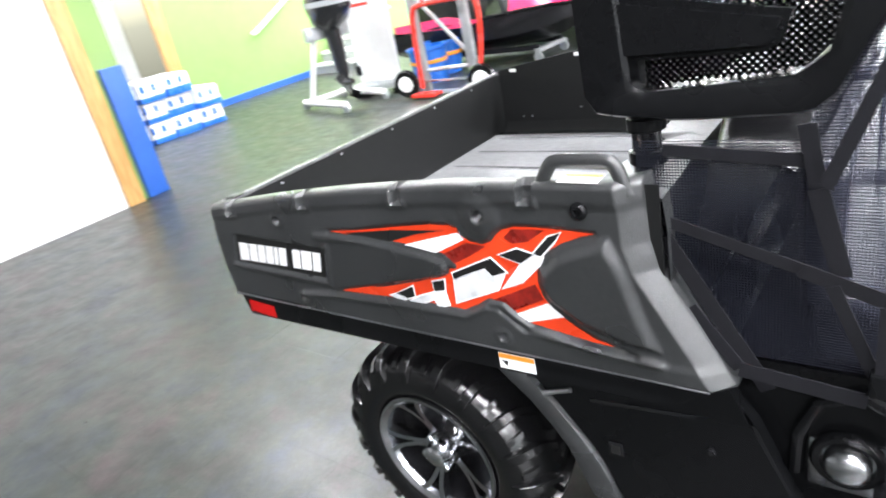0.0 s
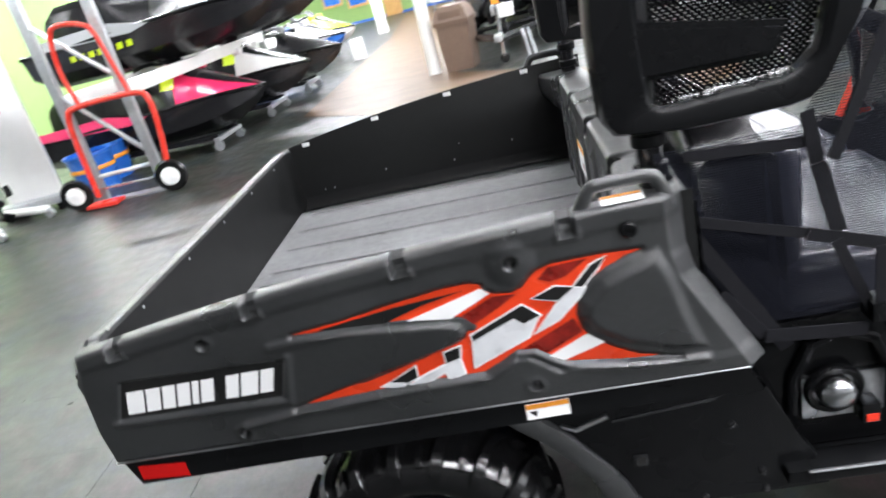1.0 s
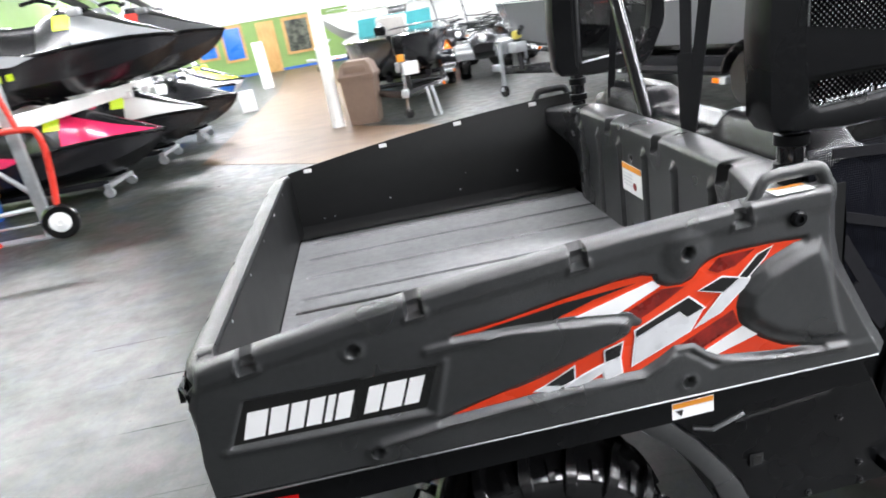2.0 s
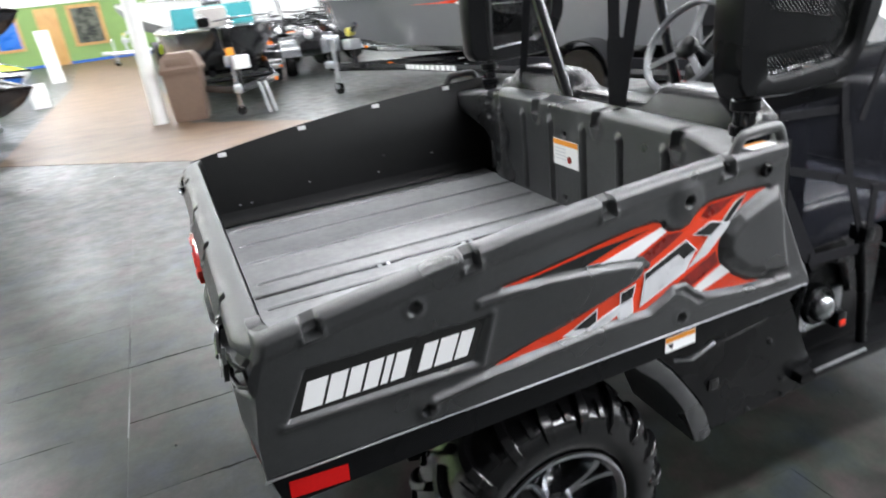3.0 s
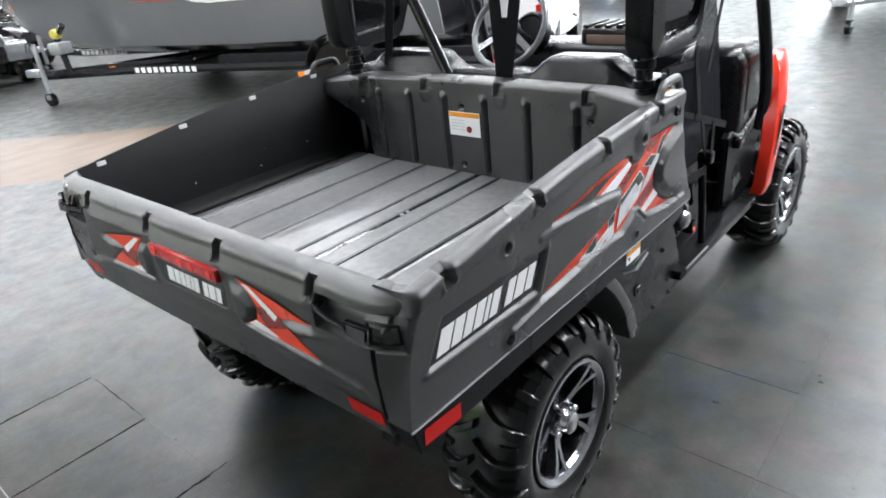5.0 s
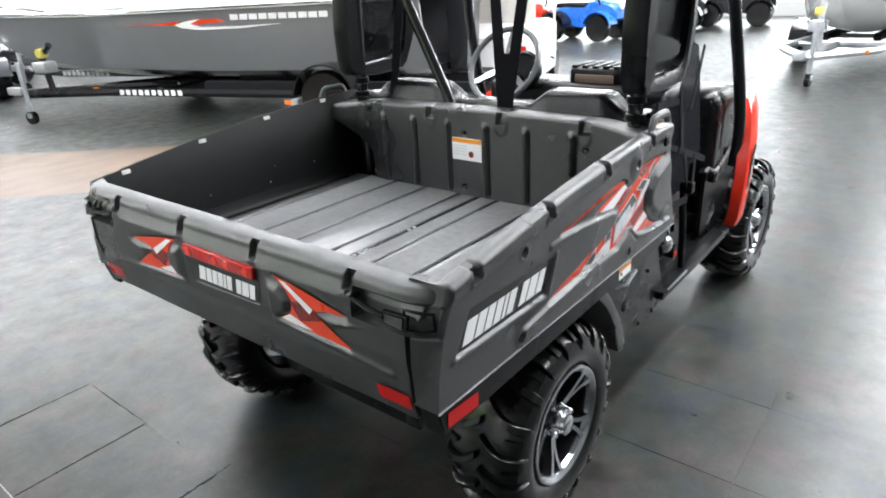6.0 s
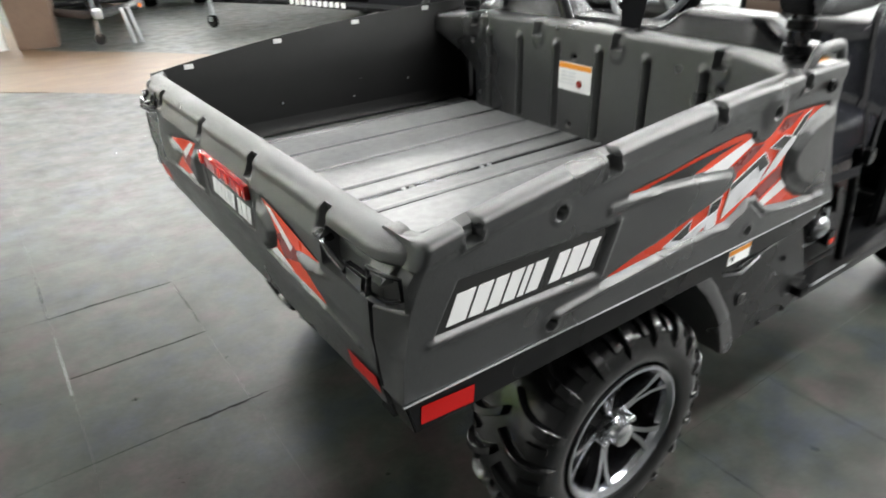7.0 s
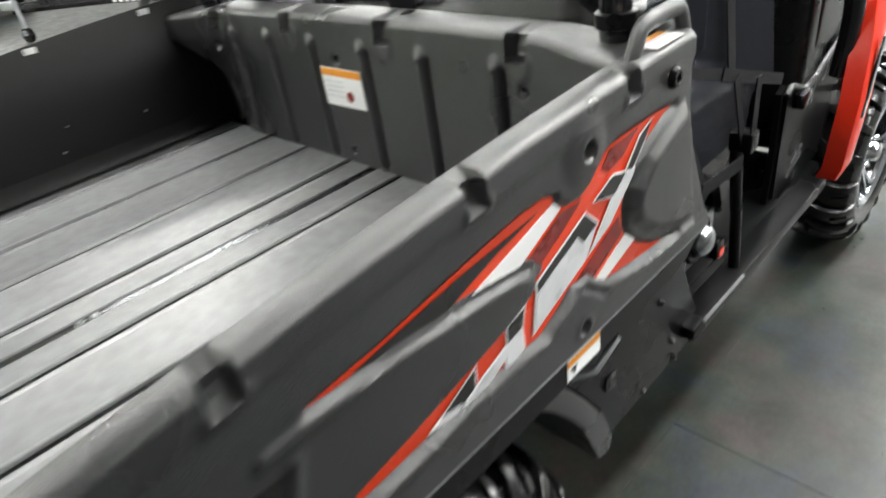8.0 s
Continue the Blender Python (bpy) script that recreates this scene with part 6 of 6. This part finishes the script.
def hand_truck():
    root = thing("hand_cart", "red tubular hand cart with white-rimmed wheels in front of the rack", "cart", (0.11, 0.04, 0))
    y = 4.55
    part("lower_frame", tube(bmesh.new(), curve_pts([(-3.62, y, 0.10), (-3.60, y, 0.6), (-3.55, y, 0.96), (-3.40, y, 1.04), (-2.82, y, 1.05), (-2.66, y, 0.97), (-2.68, y, 0.6), (-2.75, y, 0.25)], 5), 0.03, 10), M_REDTUBE, root)
    part("upper_frame", tube(bmesh.new(), curve_pts([(-3.38, y, 1.04), (-3.42, y, 1.4), (-3.36, y, 1.72), (-3.25, y, 1.80), (-3.02, y, 1.76), (-2.92, y, 1.66), (-2.86, y, 1.3), (-2.82, y, 1.05)], 5), 0.024, 10), M_REDTUBE, root)
    part("toe_plate", box(bmesh.new(), -3.70, -3.35, y - 0.16, y + 0.02, 0.02, 0.06, 0.006), M_REDTUBE, root)
    part("axle", tube(bmesh.new(), [(-3.86, y + 0.06, 0.17), (-2.72, y + 0.06, 0.17)], 0.014, 8), M_STEEL, root)
    for x in (-3.84, -2.74):
        wh = part("wheel", lathe(bmesh.new(), [(0.09, -0.04), (0.15, -0.045), (0.17, 0), (0.15, 0.045), (0.09, 0.04)], pose(x, y - 0.02, 0.17, 90, 0, 15), 24), M_RUBBER, root)
        part("rim", lathe(bmesh.new(), [(0.095, -0.045), (0.08, 0.02), (0.03, 0.03), (0.03, 0.06), (0.085, 0.045), (0.095, 0.042)], pose(x, y - 0.02, 0.17, 90, 0, 15), 24), M_CREAM, wh, "white rim")
    return root


hand_truck()

cab = thing("display_board", "tall white display board on a low stand", "board", (-4.50, 5.0, 0), 8)
part("panel", box(bmesh.new(), -0.33, 0.30, -0.03, 0.03, 0.16, 1.95, 0.006), M_CREAM, cab)
part("base", box(bmesh.new(), -0.38, 0.34, -0.2, 0.2, 0.08, 0.16, 0.01), M_GALV, cab)
for x in (-0.33, 0.29):
    part("foot", box(bmesh.new(), x - 0.03, x + 0.03, -0.2, 0.2, 0, 0.08, 0.01), M_BLACK, cab)
part("mark", box(bmesh.new(), -0.24, 0.06, -0.036, -0.031, 1.13, 1.17), M_REDTUBE, cab)


def outboard_stand():
    root = thing("outboard_display", "black outboard motor hung on a pale wheeled stand", "motor", (-4.72, 4.42, 0), -15)
    part("base_rail", tube(bmesh.new(), [(-0.5, -0.3, 0.10), (0.55, -0.3, 0.10)], 0.045, 10), M_CREAM, root)
    part("base_rail", tube(bmesh.new(), [(-0.5, 0.3, 0.10), (0.55, 0.3, 0.10)], 0.045, 10), M_CREAM, root)
    part("cross_rail", tube(bmesh.new(), [(-0.4, -0.3, 0.10), (-0.4, 0.3, 0.10)], 0.04, 10), M_CREAM, root)
    for y in (-0.3, 0.3):
        part("post", tube(bmesh.new(), [(-0.3, y, 0.10), (0.0, y * 0.6, 0.95)], 0.035, 8), M_CREAM, root)
        for x in (-0.5, 0.55):
            part("caster", lathe(bmesh.new(), [(0.02, -0.025), (0.05, -0.025), (0.055, 0), (0.05, 0.025), (0.02, 0.025)], pose(x, y, 0.055, 90), 14), M_GALV, root)
    part("clamp_board", box(bmesh.new(), -0.05, 0.05, -0.3, 0.3, 0.86, 1.02, 0.01), M_GALV, root)
    def bodyring(x, y, z, wx, wy):
        return [(x + 1.3 * wx * math.cos(a), y + 1.3 * wy * math.sin(a), z) for a in [2 * math.pi * k / 16 for k in range(16)]]
    mot = rings(bmesh.new(), [bodyring(0.16, 0, 0.30, 0.05, 0.03), bodyring(0.16, 0, 0.45, 0.09, 0.05), bodyring(0.14, 0, 0.95, 0.10, 0.08), bodyring(0.16, 0, 1.05, 0.20, 0.17), bodyring(0.20, 0, 1.2, 0.27, 0.2), bodyring(0.20, 0, 1.42, 0.26, 0.19), bodyring(0.17, 0, 1.52, 0.18, 0.13)])
    part("motor", mot, M_BOATBLACK, root, "black outboard motor")
    part("cowl_band", rings(bmesh.new(), [bodyring(0.20, 0, 1.24, 0.275, 0.205), bodyring(0.20, 0, 1.30, 0.275, 0.205)]), M_SKIGREY, root)
    part("skeg", prism(bmesh.new(), [(0.05, 0.30), (0.30, 0.30), (0.26, 0.14), (0.18, 0.12)], -0.015, 0.015, lambda a, b, d: (a, d, b)), M_BOATBLACK, root)
    part("gear_case", tube(bmesh.new(), [(0.02, 0, 0.31), (0.16, 0, 0.31), (0.34, 0, 0.31)], [0.03, 0.055, 0.035], 12), M_BOATBLACK, root)
    for k in range(3):
        a = 2 * math.pi * k / 3
        part("propeller_blade", box(bmesh.new(), 0.34, 0.36, -0.05, 0.05, 0.03, 0.15, 0.008, Matrix.Translation((0, 0, 0.31)) @ Matrix.Rotation(a, 4, "X") @ Matrix.Rotation(0.4, 4, "Z")), M_BLACK, root)
    return root


outboard_stand()

# steps and hand rail by the green wall
steps = thing("steps", "pale grey steps against the green wall", "steps", (-7.4, 6.9, 0))
for k in range(5):
    part("tread", box(bmesh.new(), -0.45, 0.55, 0.26 * k - 0.02, 0.26 * k + 0.28, 0.18 * k + 0.13, 0.18 * k + 0.18, 0.006), M_CREAM, steps)
    part("riser", box(bmesh.new(), -0.45, 0.53, 0.26 * k, 0.26 * k + 0.02, 0.18 * k, 0.18 * k + 0.13), M_SKIGREY, steps)
hr = thing("hand_rail", "white sloping hand rail on the green wall", "rail", (-7.9, 5.7, 0))
part("bar", tube(bmesh.new(), [(0.09, 0.02, 0.97), (0.09, 0.12, 0.99), (0.09, 2.2, 2.0)], 0.03, 10), M_CREAM, hr)
for q in (0.15, 1.2, 2.1):
    part("bracket", tube(bmesh.new(), [(0.0, q, 0.90 + 0.48 * q), (0.09, q, 0.98 + 0.48 * q)], 0.012, 8), M_CREAM, hr)

# cartons of oil by the opening
random.seed(4)
for row in range(3):
    for lay in range(3 if row < 2 else 2):
        cy = 2.95 + 0.40 * row + random.uniform(-0.02, 0.02)
        ca = thing("carton", "shrink-wrapped carton of white and blue bottles, stacked", "carton", (-6.95 + random.uniform(-0.03, 0.03), cy, 0.27 * lay), random.uniform(-4, 4), "oil cartons")
        part("wrap", box(bmesh.new(), -0.28, 0.28, -0.185, 0.185, 0.0, 0.265, 0.03), M_CLEAR, ca)
        part("tray", box(bmesh.new(), -0.283, 0.283, -0.188, 0.188, 0.0, 0.07 + 0.03 * (row % 2), 0.006), M_BLUEPLASTIC, ca, "blue cardboard tray")
        for k in range(4):
            part("label_patch", box(bmesh.new(), 0.281, 0.286, -0.16 + 0.085 * k, -0.10 + 0.085 * k, 0.13, 0.22, 0.001), M_WHITE if k % 2 else M_BLUEPLASTIC, ca)
sh = thing("parts_bin", "dark wire shelf bin with white bags", "bin", (-6.95, 2.55, 0), 4)
part("frame", tube(bmesh.new(), [(0.3, -0.2, 0.0), (0.3, -0.2, 0.85), (0.3, 0.2, 0.85), (0.3, 0.2, 0.0)], 0.015, 6), M_BLACK, sh)
part("bag", box(bmesh.new(), -0.28, 0.28, -0.18, 0.18, 0.0, 0.80, 0.09, seg=3), M_CLEAR, sh)
# blue drum and tubs behind the cart
for x, y, m in ((-4.05, 5.5, M_BLUEPLASTIC), (-4.15, 6.0, M_BLUEPLASTIC)):
    d = thing("tub", "blue plastic tub on the floor by the rack", "tub", (x, y, 0), 0, "tubs")
    part("wall", lathe(bmesh.new(), [(0.22, 0.0), (0.26, 0.42), (0.28, 0.43), (0.28, 0.46), (0.25, 0.46), (0.21, 0.04), (0.001, 0.04)], None, 24, caps=False), m, d)
    part("band", lathe(bmesh.new(), [(0.252, 0.25), (0.258, 0.26), (0.258, 0.29), (0.252, 0.30)], None, 24, caps=False), M_ORANGE, d)
# white price boards along the path
for x, y, high in ((-2.08, 12.9, 0.46), (-2.36, 18.7, 1.35)):
    sg = thing("price_board", "white free-standing price board beside the path", "sign", (x, y, 0), 20, "price boards")
    part("board", box(bmesh.new(), -0.16, 0.16, -0.012, 0.012, 0.0, high, 0.004, pose(0, 0, 0, -9, 0, 0)), M_CREAM, sg)
    part("strut", box(bmesh.new(), -0.05, 0.05, -0.012, 0.0, 0.0, high * 0.96, 0.004, pose(0, high * 0.36, 0, 12, 0, 0)), M_CREAM, sg)


# ---- machines further back ----
def quad(label, at, turn, paint, rim_mat=None, cage=False):
    """A four-wheeled all-terrain machine, nose towards +x."""
    root = thing("quad_bike" if not cage else "side_by_side", label, "quad bike" if not cage else "vehicle", at, turn, "parked machines")
    r = 0.30
    for x in (-0.62, 0.62):
        for y in (-0.42, 0.42):
            small_wheel(root, x, y, r, 0.22, "wheel", rim_mat or M_BLACK)
    body = rings(bmesh.new(), [[(x, -w, z0), (x, -w, z1 - 0.05), (x, -0.6 * w, z1), (x, 0.6 * w, z1), (x, w, z1 - 0.05), (x, w, z0)] for x, w, z0, z1 in ((-0.9, 0.22, 0.5, 0.66), (-0.5, 0.2, 0.35, 0.78), (0.0, 0.16, 0.3, 0.76), (0.35, 0.22, 0.32, 0.92), (0.8, 0.26, 0.42, 0.82), (0.98, 0.2, 0.5, 0.66))])
    part("body", body, paint if cage else M_SKIBLACK, root)
    for x in (-0.62, 0.62):
        for s in (-1, 1):
            fd = rings(bmesh.new(), [[(x + q * math.cos(a), s * yy, r + q * math.sin(a)) for q, yy in ((0.38, 0.2), (0.38, 0.56), (0.36, 0.56), (0.36, 0.2))] for a in [math.pi * (0.08 + 0.84 * k / 10) for k in range(11)]])
            part("fender", fd, paint if x > 0 else M_SKIBLACK, root)
    part("seat", box(bmesh.new(), -0.75, 0.15, -0.16, 0.16, 0.74, 0.86, 0.04), M_VINYL, root)
    part("handlebar", tube(bmesh.new(), [(0.15, -0.4, 1.06), (0.3, -0.12, 1.02), (0.3, 0.12, 1.02), (0.15, 0.4, 1.06)], 0.017, 8), M_BLACK, root)
    part("rack", tube(bmesh.new(), [(0.5, -0.3, 0.95), (0.95, -0.3, 0.92), (0.95, 0.3, 0.92), (0.5, 0.3, 0.95)], 0.014, 6, closed=True), M_BLACK, root)
    part("headlamp", lathe(bmesh.new(), [(0.07, 0), (0.075, 0.03), (0.05, 0.05), (0.001, 0.055)], pose(0.95, 0, 0.75, 0, 80, 0), 14), M_CREAM, root)
    if cage:
        for s in (-1, 1):
            part("cage_tube", tube(bmesh.new(), curve_pts([(0.7, s * 0.5, 0.8), (0.3, s * 0.5, 1.6), (-0.1, s * 0.48, 1.72), (-0.6, s * 0.48, 1.7), (-0.8, s * 0.5, 0.8)], 4), 0.025, 8), M_BLACK, root)
        part("roof", box(bmesh.new(), -0.65, 0.3, -0.5, 0.5, 1.70, 1.75, 0.02), paint, root)
    return root


QUADS = (("dark grey quad bike parked among boats", 3.0, 12.1, -100, M_SKIDARK, M_GALV, False), ("orange quad bike parked among boats", 2.7, 15.4, -80, M_AMBER, None, False),
         ("black quad bike parked among boats", 3.7, 13.9, -70, M_SKIBLACK, M_GALV, False), ("silver and black quad bike parked among boats", 1.3, 15.4, -75, M_SKIGREY, None, False),
         ("red quad bike parked among boats", 4.2, 15.8, -80, M_REDPAINT, M_GALV, False), ("silver quad bike parked among boats", 2.2, 17.3, -70, M_SKIGREY, M_GALV, False),
         ("lime quad bike parked by the far wall", 0.8, 18.6, -80, M_LIME, None, False), ("black quad bike parked by the far wall", 2.4, 19.5, -80, M_SKIBLACK, M_GALV, False),
         ("white quad bike parked by the far wall", 4.2, 18.7, -80, M_CREAM, None, False), ("blue side-by-side parked by the windows", 14.3, 6.2, -95, M_BLUEPLASTIC, M_BLACK, True),
         ("black side-by-side with lime wheels", 18.4, 3.9, -80, M_SKIBLACK, M_LIME, True), ("red side-by-side parked by the windows", 14.6, 8.4, -95, M_REDPAINT, M_BLACK, True),
         ("white and lime watercraft trailer machine", 16.8, 5.2, -80, M_CREAM, M_LIME, False), ("orange quad bike by the windows", 12.2, 9.6, -60, M_AMBER, None, False),
         ("red and black quad bike among parked machines", 5.3, 19.7, -75, M_REDPAINT, M_GALV, False), ("white quad bike among parked machines", 6.7, 22.4, -65, M_CREAM, M_GALV, False),
         ("black quad bike with bright rims among boats", 5.0, 17.0, -85, M_SKIBLACK, M_CHROME, False), ("lime quad bike among parked machines", 5.4, 23.6, -70, M_LIME, M_GALV, False),
         ("dark side-by-side among parked machines", 3.6, 21.4, -80, M_SKIDARK, M_GALV, True))
for label, x, y, turn, paint, rim_m, caged in QUADS:
    quad(label, (x, y, 0), turn, paint, rim_m, caged)


def golf_cart():
    root = thing("golf_cart", "white golf cart with red tail lamps", "cart", (7.4, 3.9, 0), 20)
    for x in (-0.75, 0.75):
        for y in (-0.48, 0.48):
            small_wheel(root, x, y, 0.24, 0.17)
    part("body", rings(bmesh.new(), [[(x, -w, z0), (x, -w, z1 - 0.06), (x, -0.8 * w, z1), (x, 0.8 * w, z1), (x, w, z1 - 0.06), (x, w, z0)] for x, w, z0, z1 in ((-1.15, 0.50, 0.45, 0.80), (-0.9, 0.56, 0.28, 0.95), (-0.2, 0.58, 0.25, 0.80), (0.05, 0.58, 0.25, 0.38), (0.55, 0.58, 0.25, 0.38), (0.75, 0.55, 0.28, 0.92), (1.15, 0.40, 0.40, 0.75))]), M_CREAM, root)
    part("seat", box(bmesh.new(), -0.65, -0.15, -0.5, 0.5, 0.80, 0.93, 0.04), M_SEATTAN, root)
    part("seat_back", box(bmesh.new(), -0.75, -0.62, -0.5, 0.5, 0.95, 1.3, 0.04), M_SEATTAN, root)
    part("roof", box(bmesh.new(), -1.1, 0.8, -0.6, 0.6, 1.78, 1.84, 0.025), M_CREAM, root)
    for x in (-0.95, 0.72):
        for y in (-0.52, 0.52):
            part("roof_post", tube(bmesh.new(), [(x, y, 0.85), (x, y, 1.80)], 0.018, 8), M_CREAM, root)
    for y in (-0.42, 0.42):
        part("tail_lamp", box(bmesh.new(), -1.18, -1.14, y - 0.06, y + 0.06, 0.62, 0.70, 0.008), M_LAMP, root, "red tail lamp")
    return root


golf_cart()

# ---- floor tiles near the vehicle ----
TILE = 0.47
tile_bm = bmesh.new()
g = TILE / 2 - 0.00005
rings(tile_bm, [[(-g, -g, 0), (g, -g, 0), (g, g, 0), (-g, g, 0)], [(-g, -g, 0.0018), (g, -g, 0.0018), (g, g, 0.0018), (-g, g, 0.0018)], [(-g + 0.00025, -g + 0.00025, 0.0025), (g - 0.00025, -g + 0.00025, 0.0025), (g - 0.00025, g - 0.00025, 0.0025), (-g + 0.00025, g - 0.00025, 0.0025)]])
tile_me = bpy.data.meshes.new("floor_tile")
tile_bm.to_mesh(tile_me)
tile_bm.free()
tile_me.materials.append(M_TILE)
random.seed(7)
LOOSE = {(-1, 0): (0.997, 0.984), (-2, -2): (0.99, 0.996), (-1, -1): (0.999, 0.993), (-2, 1): (0.997, 0.994), (2, -4): (0.993, 0.996), (1, -5): (0.996, 0.993)}
for i in range(-7, 9):
    for j in range(-7, 10):
        tile = new("floor_tile", tile_me)
        tile.parent = floor
        sx, sy = LOOSE.get((i, j), (1.0, 1.0))
        tip = random.uniform(-0.005, 0.005)
        tile.matrix_basis = pose(0.045 + TILE * (i + 0.5), 0.802 + TILE * (j + 0.5), 0.0, tip, -tip, random.uniform(-0.02, 0.02)) @ Matrix.Diagonal((sx, sy, 1, 1))
grout = bmesh.new()
prism(grout, [(-0.4285, 0.705), (-0.4250, 0.705), (-0.4230, 0.83), (-0.4240, 1.02), (-0.4260, 1.12), (-0.4275, 0.95)], 0.0, 0.0032, lambda a, b, d: (a, b, d))
part("grout_line", grout, M_SKIGREY, floor, "pale bit of grout left in a joint", smooth=0)


def joint_grime(x0, y0, x1, y1, width, seed):
    """Dark dirt and lifted edges along a stretch of a joint: uneven, thicker in places, tapering to its ends."""
    rng = random.Random(seed)
    n = 16
    along = Vector((x1 - x0, y1 - y0)).normalized()
    left, right = [], []
    for k in range(n + 1):
        t = k / n
        c = Vector((x0 + (x1 - x0) * t, y0 + (y1 - y0) * t))
        w = width * (0.15 + 0.85 * math.sin(math.pi * min(max(t, 0.04), 0.96))) * rng.uniform(0.35, 1.2)
        c += Vector((-along.y, along.x)) * rng.uniform(-0.25, 0.25) * width
        left.append((c.x - along.y * w / 2, c.y + along.x * w / 2))
        right.append((c.x + along.y * w / 2, c.y - along.x * w / 2))
    bm = prism(bmesh.new(), left + right[::-1], 0.0, 0.0031, lambda a, b, d: (a, b, d))
    part("joint_grime", bm, M_GRIME, floor, "dark dirt in a worn floor joint", smooth=0)


for seed, (x0, y0, x1, y1, width) in enumerate(((-0.44, 1.268, -0.12, 1.276, 0.011), (-0.12, 1.272, 0.04, 1.272, 0.005), (-0.92, 1.268, -0.60, 1.268, 0.006), (-0.42, 0.803, 0.05, 0.806, 0.007),
                                                (0.046, 0.83, 0.047, 1.24, 0.005), (-0.19, 0.331, 0.10, 0.331, 0.012), (-0.43, 1.27, -0.428, 1.70, 0.005), (-0.90, 0.803, -0.62, 0.802, 0.006), (-1.35, 1.74, -0.95, 1.742, 0.006))):
    joint_grime(x0, y0, x1, y1, width, seed)
